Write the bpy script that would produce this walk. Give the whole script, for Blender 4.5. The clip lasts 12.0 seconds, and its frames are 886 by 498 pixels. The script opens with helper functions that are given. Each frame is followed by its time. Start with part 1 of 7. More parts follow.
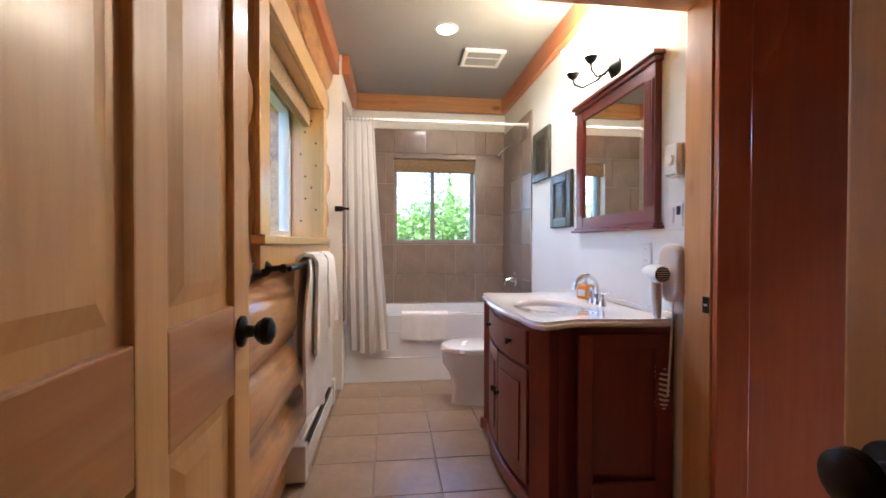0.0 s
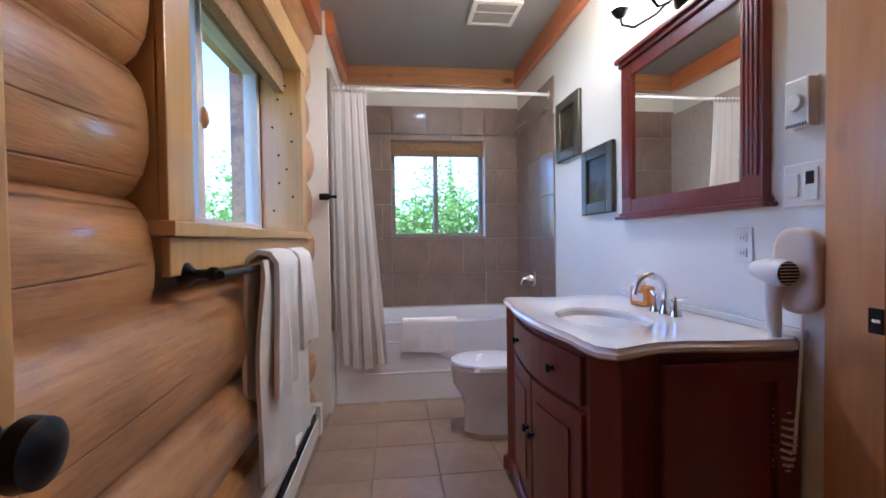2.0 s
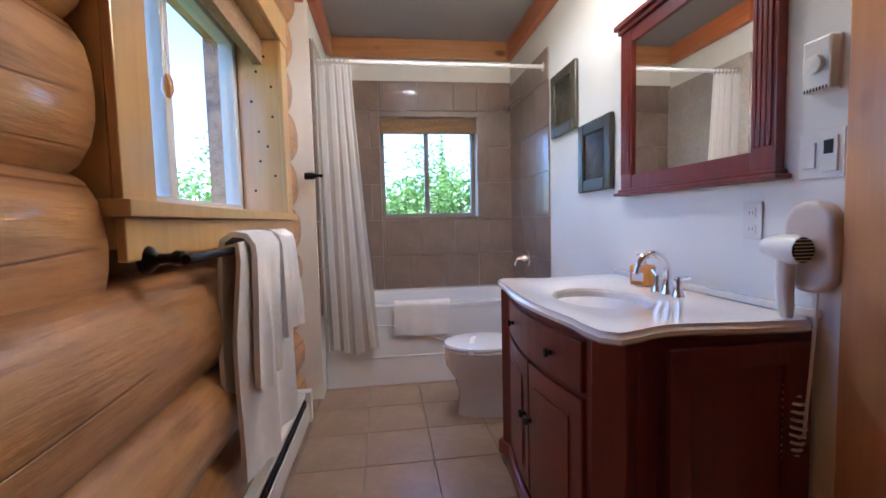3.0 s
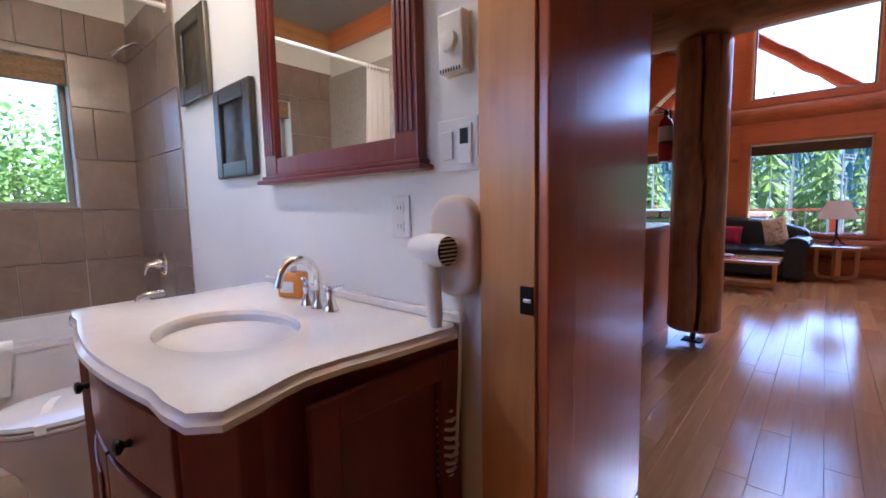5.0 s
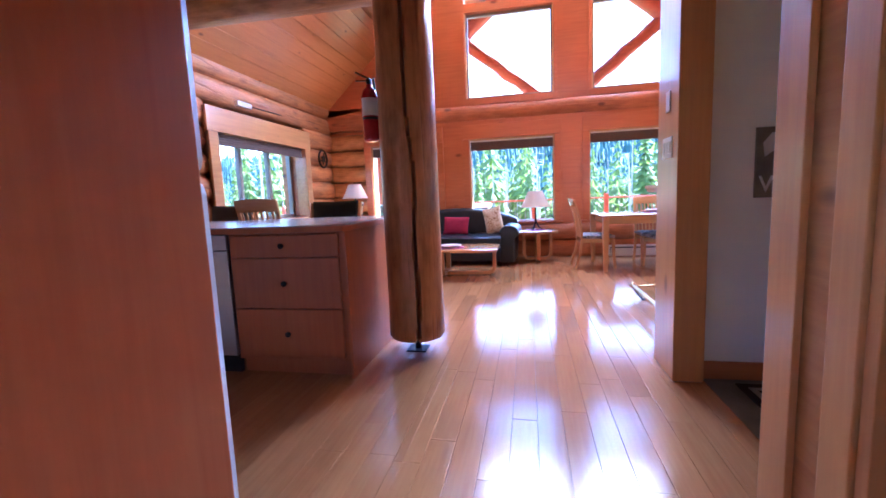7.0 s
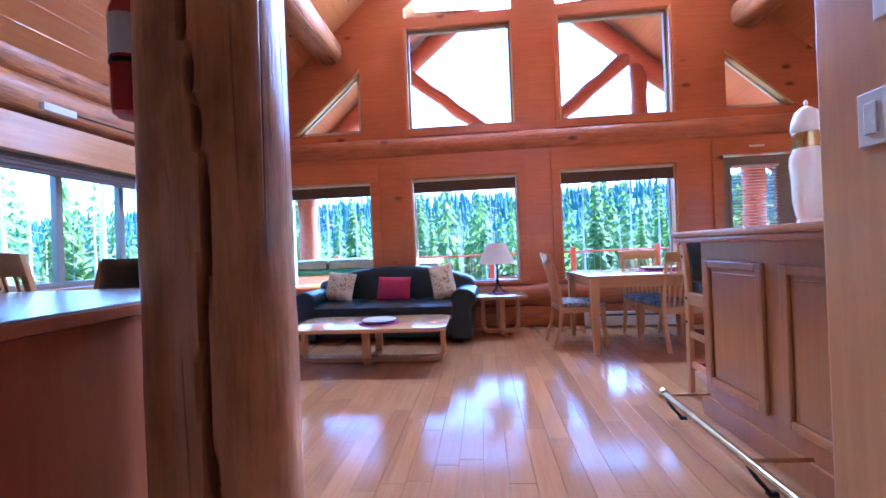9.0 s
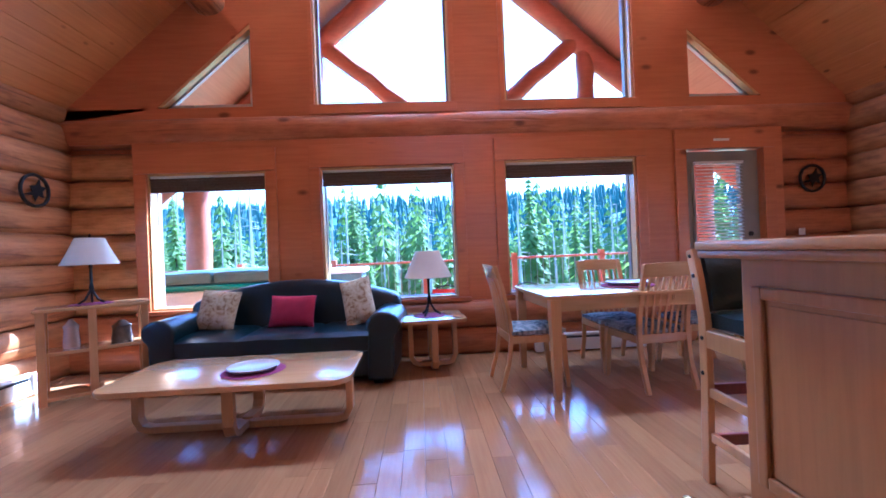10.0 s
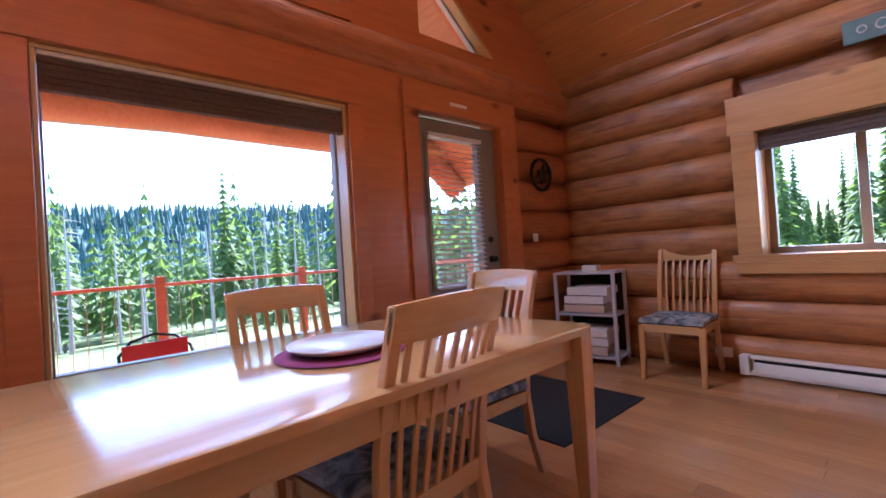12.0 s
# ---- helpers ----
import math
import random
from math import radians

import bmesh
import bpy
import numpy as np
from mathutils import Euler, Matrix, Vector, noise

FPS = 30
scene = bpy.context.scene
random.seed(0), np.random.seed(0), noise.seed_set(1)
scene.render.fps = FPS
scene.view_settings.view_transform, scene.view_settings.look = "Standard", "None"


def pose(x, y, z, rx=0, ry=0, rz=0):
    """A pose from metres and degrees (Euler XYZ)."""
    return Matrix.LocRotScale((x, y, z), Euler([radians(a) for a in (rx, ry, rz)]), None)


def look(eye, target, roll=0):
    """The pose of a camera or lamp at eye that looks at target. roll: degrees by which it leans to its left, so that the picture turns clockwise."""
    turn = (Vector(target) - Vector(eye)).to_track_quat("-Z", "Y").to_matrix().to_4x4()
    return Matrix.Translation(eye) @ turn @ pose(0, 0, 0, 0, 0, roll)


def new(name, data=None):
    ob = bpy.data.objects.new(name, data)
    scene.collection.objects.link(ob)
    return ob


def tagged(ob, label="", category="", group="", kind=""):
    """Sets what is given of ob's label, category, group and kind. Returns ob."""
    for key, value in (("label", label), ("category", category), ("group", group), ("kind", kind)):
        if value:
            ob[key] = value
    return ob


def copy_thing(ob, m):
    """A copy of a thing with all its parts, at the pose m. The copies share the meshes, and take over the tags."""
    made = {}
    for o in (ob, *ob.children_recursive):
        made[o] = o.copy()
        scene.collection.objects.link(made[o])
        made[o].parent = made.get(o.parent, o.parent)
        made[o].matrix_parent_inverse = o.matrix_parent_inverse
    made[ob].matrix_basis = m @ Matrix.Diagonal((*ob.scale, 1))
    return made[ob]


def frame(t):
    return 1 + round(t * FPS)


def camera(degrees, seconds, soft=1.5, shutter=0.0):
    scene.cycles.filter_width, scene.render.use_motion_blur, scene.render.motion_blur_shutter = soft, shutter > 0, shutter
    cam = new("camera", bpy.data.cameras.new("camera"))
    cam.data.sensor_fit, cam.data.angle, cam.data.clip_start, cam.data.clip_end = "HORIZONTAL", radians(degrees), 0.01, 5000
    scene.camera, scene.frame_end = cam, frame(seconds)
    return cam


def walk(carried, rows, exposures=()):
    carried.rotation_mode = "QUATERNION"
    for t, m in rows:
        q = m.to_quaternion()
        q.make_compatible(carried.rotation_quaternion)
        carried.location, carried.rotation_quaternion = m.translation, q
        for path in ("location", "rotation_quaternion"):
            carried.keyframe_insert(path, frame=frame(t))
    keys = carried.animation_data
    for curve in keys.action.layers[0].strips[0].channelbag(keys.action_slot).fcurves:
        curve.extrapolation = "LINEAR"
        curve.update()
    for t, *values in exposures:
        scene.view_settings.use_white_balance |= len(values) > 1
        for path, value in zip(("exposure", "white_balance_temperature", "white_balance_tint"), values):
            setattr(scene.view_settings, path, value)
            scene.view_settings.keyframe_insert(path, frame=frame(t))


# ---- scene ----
cam = camera(92.2, 12.0, soft=1.7)
EXPO = 2.75
PATH = [
    (0, (0.117, 0.178, 1.169), (0.352, 2.164, 1.143), 0.1),
    (0.5, (0.124, 0.482, 1.159), (0.358, 2.468, 1.147), -0.1),
    (1, (0.132, 0.668, 1.158), (0.36, 2.655, 1.16), -0.4),
    (1.5, (0.149, 0.726, 1.15), (0.373, 2.713, 1.138), -0.6),
    (2, (0.143, 0.747, 1.149), (0.372, 2.734, 1.106), -0.8),
    (2.5, (0.124, 0.769, 1.142), (0.369, 2.751, 1.04), -0.9),
    (2.7, (0.127, 0.784, 1.142), (0.377, 2.765, 1.02), -1.2),
    (4.5, (0.455, 1.199, 1.137), (1.364, 2.971, 0.955), -0.7),
    (5, (0.49, 1.162, 1.147), (1.974, 2.488, 0.943), -1.1),
    (5.2, (0.529, 1.195, 1.141), (2.172, 2.315, 0.928), -1.1),
    (5.5, (0.563, 1.183, 1.142), (2.345, 2.062, 0.916), -1.0),
    (6, (0.806, 1.131, 1.137), (2.705, 1.712, 0.898), -1.3),
    (6.5, (1.177, 1.098, 1.114), (3.108, 1.561, 0.877), -1.9),
    (7, (1.562, 1.129, 1.071), (3.508, 1.525, 0.83), -2.4),
    (7.2, (1.701, 1.135, 1.079), (3.655, 1.486, 0.839), -2.4),
    (8.8, (3.088, 1.221, 1.08), (5.078, 1.429, 1.075), -2.5),
    (9, (3.27, 1.182, 1.052), (5.261, 1.368, 1.056), -2.3),
    (9.5, (3.828, 1.148, 1.085), (5.827, 1.233, 1.089), -2.3),
    (10, (4.425, 1.085, 1.107), (6.422, 0.978, 1.113), -2.4),
    (10.5, (5.052, 0.96, 1.081), (7.032, 0.682, 1.107), -2.6),
    (11, (5.67, 0.747, 1.074), (7.603, 0.234, 1.116), -2.8),
    (11.5, (6.194, 0.428, 1.075), (8.001, -0.428, 1.118), -3.2),
    (12, (6.584, 0.038, 1.056), (8.092, -1.275, 1.078), -3.7),
]
walk(cam, [(t, look(eye, target, roll)) for t, eye, target, roll in PATH],
     exposures=((0, EXPO + 0.1, 4900, 19), (0.6, EXPO - 0.25, 4350, 22), (2.5, EXPO - 0.4, 4450, 21), (4.5, EXPO - 0.4, 4800, 22), (5.2, EXPO - 0.3, 4850, 26), (5.6, EXPO + 0.0, 5150, 29), (6, EXPO + 0.5, 5400, 33), (6.6, EXPO + 0.85, 5000, 32), (7.2, EXPO + 0.85, 4300, 24), (8.8, EXPO + 0.5, 3950, 17), (10, EXPO + 0.15, 3850, 15), (11, EXPO - 0.05, 4050, 14), (12, EXPO - 0.25, 4850, 22)))

# ---- world and sun ----
XG = 9.10
SUN_EL, SUN_AZ = 46.0, -52.0          # degrees; azimuth from +x towards +y
world = bpy.data.worlds.new("world")
scene.world = world
world.use_nodes = True
wn = world.node_tree.nodes
sky = wn.new("ShaderNodeTexSky")
sky.sky_type = "NISHITA"
sky.sun_disc = False
sky.sun_elevation = radians(SUN_EL)
sky.sun_rotation = radians(90 - SUN_AZ)
wn["Background"].inputs[1].default_value = 0.15
world.node_tree.links.new(sky.outputs[0], wn["Background"].inputs[0])
sun = new("sun", bpy.data.lights.new("sun", "SUN"))
sun.data.energy, sun.data.angle, sun.data.color = 5.0, radians(0.6), (1, 0.95, 0.86)
sun_way = Vector((math.cos(radians(SUN_EL)) * math.cos(radians(SUN_AZ)), math.cos(radians(SUN_EL)) * math.sin(radians(SUN_AZ)), math.sin(radians(SUN_EL))))
sun.matrix_world = look(sun_way * 40, (0, 0, 0))


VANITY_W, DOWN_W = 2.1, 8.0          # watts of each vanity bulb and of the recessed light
# added fill lamps inside the highest gable windows, on top of the sky's daylight
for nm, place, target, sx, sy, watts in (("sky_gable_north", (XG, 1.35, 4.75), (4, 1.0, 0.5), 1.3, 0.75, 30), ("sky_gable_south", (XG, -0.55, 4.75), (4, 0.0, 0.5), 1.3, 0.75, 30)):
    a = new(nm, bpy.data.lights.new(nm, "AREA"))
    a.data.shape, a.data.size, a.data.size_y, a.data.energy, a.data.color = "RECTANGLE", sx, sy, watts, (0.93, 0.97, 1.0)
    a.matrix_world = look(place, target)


# ---- materials ----
def material(name, base, rough=0.5, metal=0.0):
    m = bpy.data.materials.new(name)
    m.use_nodes = True
    b = m.node_tree.nodes["Principled BSDF"]
    b.inputs["Base Color"].default_value = (*base, 1)
    b.inputs["Roughness"].default_value = rough
    b.inputs["Metallic"].default_value = metal
    return m


def node(m, kind, **values):
    n = m.node_tree.nodes.new(kind)
    for key, v in values.items():
        n.inputs[key.replace("_", " ")].default_value = v
    return n


def link(m, a, b):
    m.node_tree.links.new(a, b)


def ramp(m, fac, stops):
    r = m.node_tree.nodes.new("ShaderNodeValToRGB")
    while len(r.color_ramp.elements) < len(stops):
        r.color_ramp.elements.new(0.5)
    for e, (p, c) in zip(r.color_ramp.elements, stops):
        e.position, e.color = p, (*c, 1)
    link(m, fac, r.inputs[0])
    return r.outputs[0]


def mix(m, fac, a, b, kind="MIX"):
    n = m.node_tree.nodes.new("ShaderNodeMix")
    n.data_type, n.blend_type = "RGBA", kind
    for sock, v in ((n.inputs[0], fac), (n.inputs[6], a), (n.inputs[7], b)):
        if isinstance(v, (int, float)):
            sock.default_value = v
        elif isinstance(v, tuple):
            sock.default_value = (*v, 1)
        else:
            link(m, v, sock)
    return n.outputs[2]


def coords(m, scale=(1, 1, 1)):
    tc = m.node_tree.nodes.new("ShaderNodeTexCoord")
    mp = m.node_tree.nodes.new("ShaderNodeMapping")
    mp.inputs["Scale"].default_value = scale
    link(m, tc.outputs["Object"], mp.inputs[0])
    return mp.outputs[0]


def bump(m, height, strength=0.2, distance=0.01):
    b = m.node_tree.nodes.new("ShaderNodeBump")
    b.inputs["Strength"].default_value, b.inputs["Distance"].default_value = strength, distance
    link(m, height, b.inputs["Height"])
    link(m, b.outputs[0], m.node_tree.nodes["Principled BSDF"].inputs["Normal"])


def mottled(name, base, spread=0.12, scale=6.0, rough=0.5, metal=0.0, bumpy=0.05, fine=60.0, coat=0.0):
    """A plain surface with soft large variation, fine grain and a little relief."""
    m = material(name, base, rough, metal)
    b = m.node_tree.nodes["Principled BSDF"]
    v = coords(m)
    n1 = node(m, "ShaderNodeTexNoise", Scale=scale, Detail=4.0)
    n2 = node(m, "ShaderNodeTexNoise", Scale=fine, Detail=3.0)
    link(m, v, n1.inputs["Vector"]), link(m, v, n2.inputs["Vector"])
    lo, hi = tuple(c * (1 - spread) for c in base), tuple(min(1, c * (1 + spread)) for c in base)
    c1 = ramp(m, n1.outputs[0], [(0.3, lo), (0.7, hi)])
    c2 = mix(m, 0.25, c1, ramp(m, n2.outputs[0], [(0.3, lo), (0.7, hi)]))
    link(m, c2, b.inputs["Base Color"])
    b.inputs["Coat Weight"].default_value = coat
    if bumpy:
        bump(m, n2.outputs[0], bumpy, 0.01)
    return m


def wood(name, light, dark, axis=0, rough=0.35, grain=26.0, knots=0.0, coat=0.0, vary=0.12, stretch=0.06, checks=0.0):
    """Sawn or peeled wood: grain stretched along one axis, broad tone drift, optional knots, piece-to-piece tone."""
    m = material(name, light, rough)
    b = m.node_tree.nodes["Principled BSDF"]
    sc = [1.0, 1.0, 1.0]
    sc[axis] = stretch
    v = coords(m, tuple(sc))
    g = node(m, "ShaderNodeTexNoise", Scale=grain, Detail=6.0, Roughness=0.6, Distortion=0.4)
    d = node(m, "ShaderNodeTexNoise", Scale=2.2, Detail=3.0)
    link(m, v, g.inputs["Vector"])
    sc2 = [1.0, 1.0, 1.0]
    sc2[axis] = 0.3
    link(m, coords(m, tuple(sc2)), d.inputs["Vector"])
    c = ramp(m, g.outputs[0], [(0.3, dark), (0.62, light)])
    c = mix(m, 0.45, c, ramp(m, d.outputs[0], [(0.3, tuple(x * 0.72 for x in light)), (0.72, tuple(min(1, x * 1.12) for x in light))]))
    if knots:
        k = node(m, "ShaderNodeTexVoronoi", Scale=knots)
        sk = [1.0, 1.0, 1.0]
        sk[axis] = 0.5
        link(m, coords(m, tuple(sk)), k.inputs["Vector"])
        kn = ramp(m, k.outputs["Distance"], [(0.05, (0.12, 0.05, 0.02)), (0.12, (1, 1, 1))])
        c = mix(m, 0.75, c, kn, "MULTIPLY")
    info = m.node_tree.nodes.new("ShaderNodeObjectInfo")
    tone = ramp(m, info.outputs["Random"], [(0, (1 - vary,) * 3), (1, (1, 1, 1))])
    c = mix(m, 1.0, c, tone, "MULTIPLY")
    link(m, c, b.inputs["Base Color"])
    rr = node(m, "ShaderNodeMapRange", To_Min=rough * 0.8, To_Max=min(1, rough * 1.3))
    link(m, d.outputs[0], rr.inputs[0]), link(m, rr.outputs[0], b.inputs["Roughness"])
    b.inputs["Coat Weight"].default_value = coat
    b.inputs["Coat Roughness"].default_value = 0.12
    if not checks:
        bump(m, g.outputs[0], 0.12, 0.004)
        return m
    # drying checks: long thin dark lines, and the hewn unevenness of a peeled log
    sl = [1.0, 1.0, 1.0]
    sl[axis] = 0.05
    ck = node(m, "ShaderNodeTexNoise", Scale=5.5, Detail=2.0, Distortion=0.25)
    link(m, coords(m, tuple(sl)), ck.inputs["Vector"])
    line = ramp(m, ck.outputs[0], [(0.485, (1, 1, 1)), (0.50, (0, 0, 0)), (0.515, (1, 1, 1))])
    br = node(m, "ShaderNodeTexNoise", Scale=1.6, Detail=2.0)
    link(m, coords(m), br.inputs["Vector"])
    where = ramp(m, br.outputs[0], [(0.44, (1, 1, 1)), (0.56, (0, 0, 0))])
    line = mix(m, where, line, (1.0, 1.0, 1.0))
    hw = node(m, "ShaderNodeTexNoise", Scale=9.0, Detail=4.0, Roughness=0.6)
    sh = [1.0, 1.0, 1.0]
    sh[axis] = 0.4
    link(m, coords(m, tuple(sh)), hw.inputs["Vector"])
    fs = [1.0, 1.0, 1.0]
    fs[axis] = 0.10
    fine = node(m, "ShaderNodeTexNoise", Scale=46.0, Detail=5.0, Roughness=0.65)
    link(m, coords(m, tuple(fs)), fine.inputs["Vector"])
    c = mix(m, 1.0, c, ramp(m, fine.outputs[0], [(0.34, (0.80, 0.74, 0.68)), (0.5, (1, 1, 1)), (0.68, (1.08, 1.08, 1.07))]), "MULTIPLY")
    dark_line = mix(m, 1.0, c, mix(m, line, (0.42, 0.34, 0.28), (1.0, 1.0, 1.0)), "MULTIPLY")
    stain = ramp(m, hw.outputs[0], [(0.3, (0.58, 0.51, 0.45)), (0.5, (1, 1, 1)), (0.72, (1.14, 1.14, 1.16))])
    link(m, mix(m, checks, c, mix(m, 1.0, dark_line, stain, "MULTIPLY")), b.inputs["Base Color"])
    relief = mix(m, 0.35, mix(m, 0.35, mix(m, 0.5, g.outputs[0], hw.outputs[0]), fine.outputs[0]), line)
    bump(m, relief, 0.7, 0.018)
    return m


def translucent(m, colour, fac):
    """Lets a share of the light through a thin sheet."""
    nt = m.node_tree
    t = nt.nodes.new("ShaderNodeBsdfTranslucent")
    t.inputs[0].default_value = (*colour, 1)
    s = nt.nodes.new("ShaderNodeMixShader")
    s.inputs[0].default_value = fac
    out = nt.nodes["Material Output"]
    link(m, nt.nodes["Principled BSDF"].outputs[0], s.inputs[1])
    link(m, t.outputs[0], s.inputs[2])
    link(m, s.outputs[0], out.inputs[0])


M = {}
M["log_y"] = wood("peeled_log_along_y", (0.62, 0.32, 0.095), (0.38, 0.16, 0.040), 1, 0.34, 18, 3.4, 0.35, checks=1.0)
M["log_red"] = wood("red_brown_log_along_y", (0.47, 0.165, 0.042), (0.31, 0.094, 0.022), 1, 0.45, 18, 3.0, 0.1, checks=0.5)
M["log_x"] = wood("peeled_log_along_x", (0.45, 0.178, 0.042), (0.29, 0.098, 0.021), 0, 0.5, 18, 2.2, 0.05, checks=0.9)
M["log_z"] = wood("peeled_log_upright", (0.53, 0.25, 0.08), (0.34, 0.135, 0.04), 2, 0.42, 18, 2.0, 0.2, checks=0.9)
M["pine_x"] = wood("varnished_pine_along_x", (0.55, 0.28, 0.09), (0.37, 0.15, 0.043), 0, 0.3, 30, 3.5, 0.3)
M["pine_y"] = wood("varnished_pine_along_y", (0.56, 0.19, 0.048), (0.42, 0.115, 0.025), 1, 0.32, 30, 3.0, 0.25)
M["pine_z"] = wood("varnished_pine_upright", (0.66, 0.33, 0.10), (0.52, 0.22, 0.058), 2, 0.3, 30, 3.0, 0.3)
M["palepine"] = wood("pale_yellow_pine_upright", (0.68, 0.43, 0.145), (0.55, 0.32, 0.09), 2, 0.3, 30, 3.0, 0.3)
M["door"] = wood("clear_fir_door", (0.74, 0.42, 0.12), (0.60, 0.30, 0.072), 2, 0.42, 40, 0, 0.1)
M["cherry"] = wood("cherry_cabinet", (0.50, 0.145, 0.036), (0.40, 0.10, 0.023), 2, 0.38, 34, 0, 0.1)
M["honey"] = wood("honey_brown_bar_wood", (0.45, 0.185, 0.044), (0.35, 0.13, 0.029), 2, 0.3, 34, 0, 0.25)
M["veneer"] = wood("glossy_cherry_veneer", (0.58, 0.17, 0.055), (0.48, 0.125, 0.038), 2, 0.24, 34, 0, 0.6)
M["mahogany"] = wood("dark_red_stained_wood", (0.21, 0.034, 0.020), (0.14, 0.020, 0.011), 2, 0.34, 40, 0, 0.2)
M["oakfloor"] = wood("oak_floor_boards", (0.48, 0.24, 0.09), (0.37, 0.165, 0.058), 0, 0.13, 44, 0, 0.1, 0.24)
M["maple_x"] = wood("pale_maple_along_x", (0.62, 0.36, 0.14), (0.50, 0.26, 0.085), 0, 0.2, 40, 0, 0.6)
M["maple_y"] = wood("pale_maple_along_y", (0.62, 0.36, 0.14), (0.50, 0.26, 0.085), 1, 0.16, 40, 0, 0.6)
M["maple"] = wood("pale_maple", (0.60, 0.31, 0.10), (0.48, 0.22, 0.062), 2, 0.3, 40, 0, 0.4)
M["ceilpine"] = wood("knotty_pine_ceiling", (0.56, 0.225, 0.046), (0.42, 0.145, 0.027), 0, 0.38, 30, 5.0, 0.2)
M["porchpine"] = wood("porch_soffit_boards", (0.50, 0.24, 0.10), (0.36, 0.15, 0.055), 0, 0.5, 30, 0)
M["cedar"] = wood("red_stained_cedar", (0.42, 0.12, 0.045), (0.28, 0.075, 0.03), 1, 0.5, 30)
M["white"] = mottled("white_wall_paint", (0.78, 0.77, 0.70), 0.03, 2.5, 0.55, 0, 0.05, 160)
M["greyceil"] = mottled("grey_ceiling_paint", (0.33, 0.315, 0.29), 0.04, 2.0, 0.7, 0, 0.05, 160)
M["porcelain"] = mottled("white_porcelain", (0.83, 0.83, 0.83), 0.02, 3, 0.12, 0, 0, 60, 0.6)
M["acrylic"] = mottled("white_tub_acrylic", (0.80, 0.80, 0.82), 0.02, 3, 0.2, 0, 0, 60, 0.4)
M["marble"] = mottled("white_cultured_marble", (0.82, 0.79, 0.73), 0.05, 5, 0.14, 0, 0, 30, 0.5)
M["walltile"] = mottled("taupe_wall_tile", (0.255, 0.185, 0.135), 0.2, 5, 0.3, 0, 0.06, 30, 0.2)
M["grout"] = mottled("pale_grout", (0.42, 0.37, 0.31), 0.1, 30, 0.9)
M["floortile"] = mottled("tan_floor_tile", (0.34, 0.235, 0.15), 0.22, 4, 0.36, 0, 0.08, 26, 0.15)
M["greytile"] = mottled("grey_green_entry_tile", (0.16, 0.16, 0.12), 0.3, 5, 0.45, 0, 0.1, 30)
M["chrome"] = material("chrome", (0.86, 0.87, 0.88), 0.07, 1)
M["steel"] = mottled("brushed_steel", (0.42, 0.41, 0.40), 0.08, 3, 0.32, 1, 0.02, 200)
M["black"] = mottled("oil_rubbed_bronze", (0.012, 0.010, 0.009), 0.3, 20, 0.33, 0.6, 0.02)
M["iron"] = mottled("black_wrought_iron", (0.010, 0.010, 0.010), 0.3, 30, 0.5, 0.5, 0.1)
M["brass"] = mottled("dull_brass_rail", (0.52, 0.36, 0.15), 0.15, 12, 0.25, 1, 0.02)
M["leather"] = mottled("dark_green_black_leather", (0.005, 0.016, 0.019), 0.25, 9, 0.3, 0, 0.18, 90, 0.1)
M["linen"] = mottled("white_cotton_curtain", (0.80, 0.77, 0.71), 0.03, 8, 0.85, 0, 0.15, 300)
translucent(M["linen"], (0.8, 0.78, 0.74), 0.45)
M["towel"] = mottled("white_terry_towel", (0.80, 0.78, 0.76), 0.05, 14, 0.95, 0, 0.25, 260)
M["plasticw"] = mottled("white_plastic", (0.76, 0.74, 0.68), 0.02, 5, 0.3)
M["cream"] = mottled("cream_plastic", (0.62, 0.50, 0.40), 0.03, 5, 0.3)
M["soap"] = mottled("orange_soap", (0.75, 0.30, 0.03), 0.1, 12, 0.2, 0, 0, 60, 0.3)
M["vinyl"] = mottled("white_window_vinyl", (0.62, 0.60, 0.55), 0.04, 6, 0.4)
M["vinylg"] = mottled("tan_window_vinyl", (0.25, 0.22, 0.17), 0.06, 6, 0.45)
M["shade"] = mottled("cream_lamp_shade", (0.80, 0.72, 0.60), 0.04, 12, 0.85, 0, 0.1, 200)
translucent(M["shade"], (0.8, 0.72, 0.6), 0.3)
M["red"] = mottled("red_enamel", (0.42, 0.012, 0.015), 0.08, 9, 0.22, 0, 0, 60, 0.5)
M["crimson"] = mottled("crimson_cushion_cloth", (0.30, 0.006, 0.028), 0.12, 12, 0.9, 0, 0.3, 220)
M["purple"] = mottled("plum_woven_mat", (0.24, 0.028, 0.10), 0.12, 20, 0.85, 0, 0.3, 200)
M["plate"] = mottled("pewter_plate", (0.62, 0.58, 0.55), 0.06, 9, 0.25, 0.2, 0.02)
M["quartz"] = mottled("grey_laminate_top", (0.30, 0.25, 0.22), 0.12, 40, 0.22, 0, 0.01, 200)
M["fridge"] = mottled("pale_grey_fridge", (0.52, 0.52, 0.55), 0.04, 4, 0.35)
M["mat"] = mottled("black_door_mat", (0.012, 0.012, 0.012), 0.3, 30, 0.95, 0, 0.5, 240)
M["blind"] = mottled("brown_woven_shade", (0.10, 0.065, 0.05), 0.25, 50, 0.8, 0, 0.2, 200)
M["bamboo"] = mottled("woven_bamboo_shade", (0.27, 0.17, 0.075), 0.3, 60, 0.75, 0, 0.25, 220)
M["slat"] = mottled("white_blind_slat", (0.78, 0.76, 0.72), 0.03, 9, 0.5)
translucent(M["slat"], (0.8, 0.78, 0.74), 0.4)
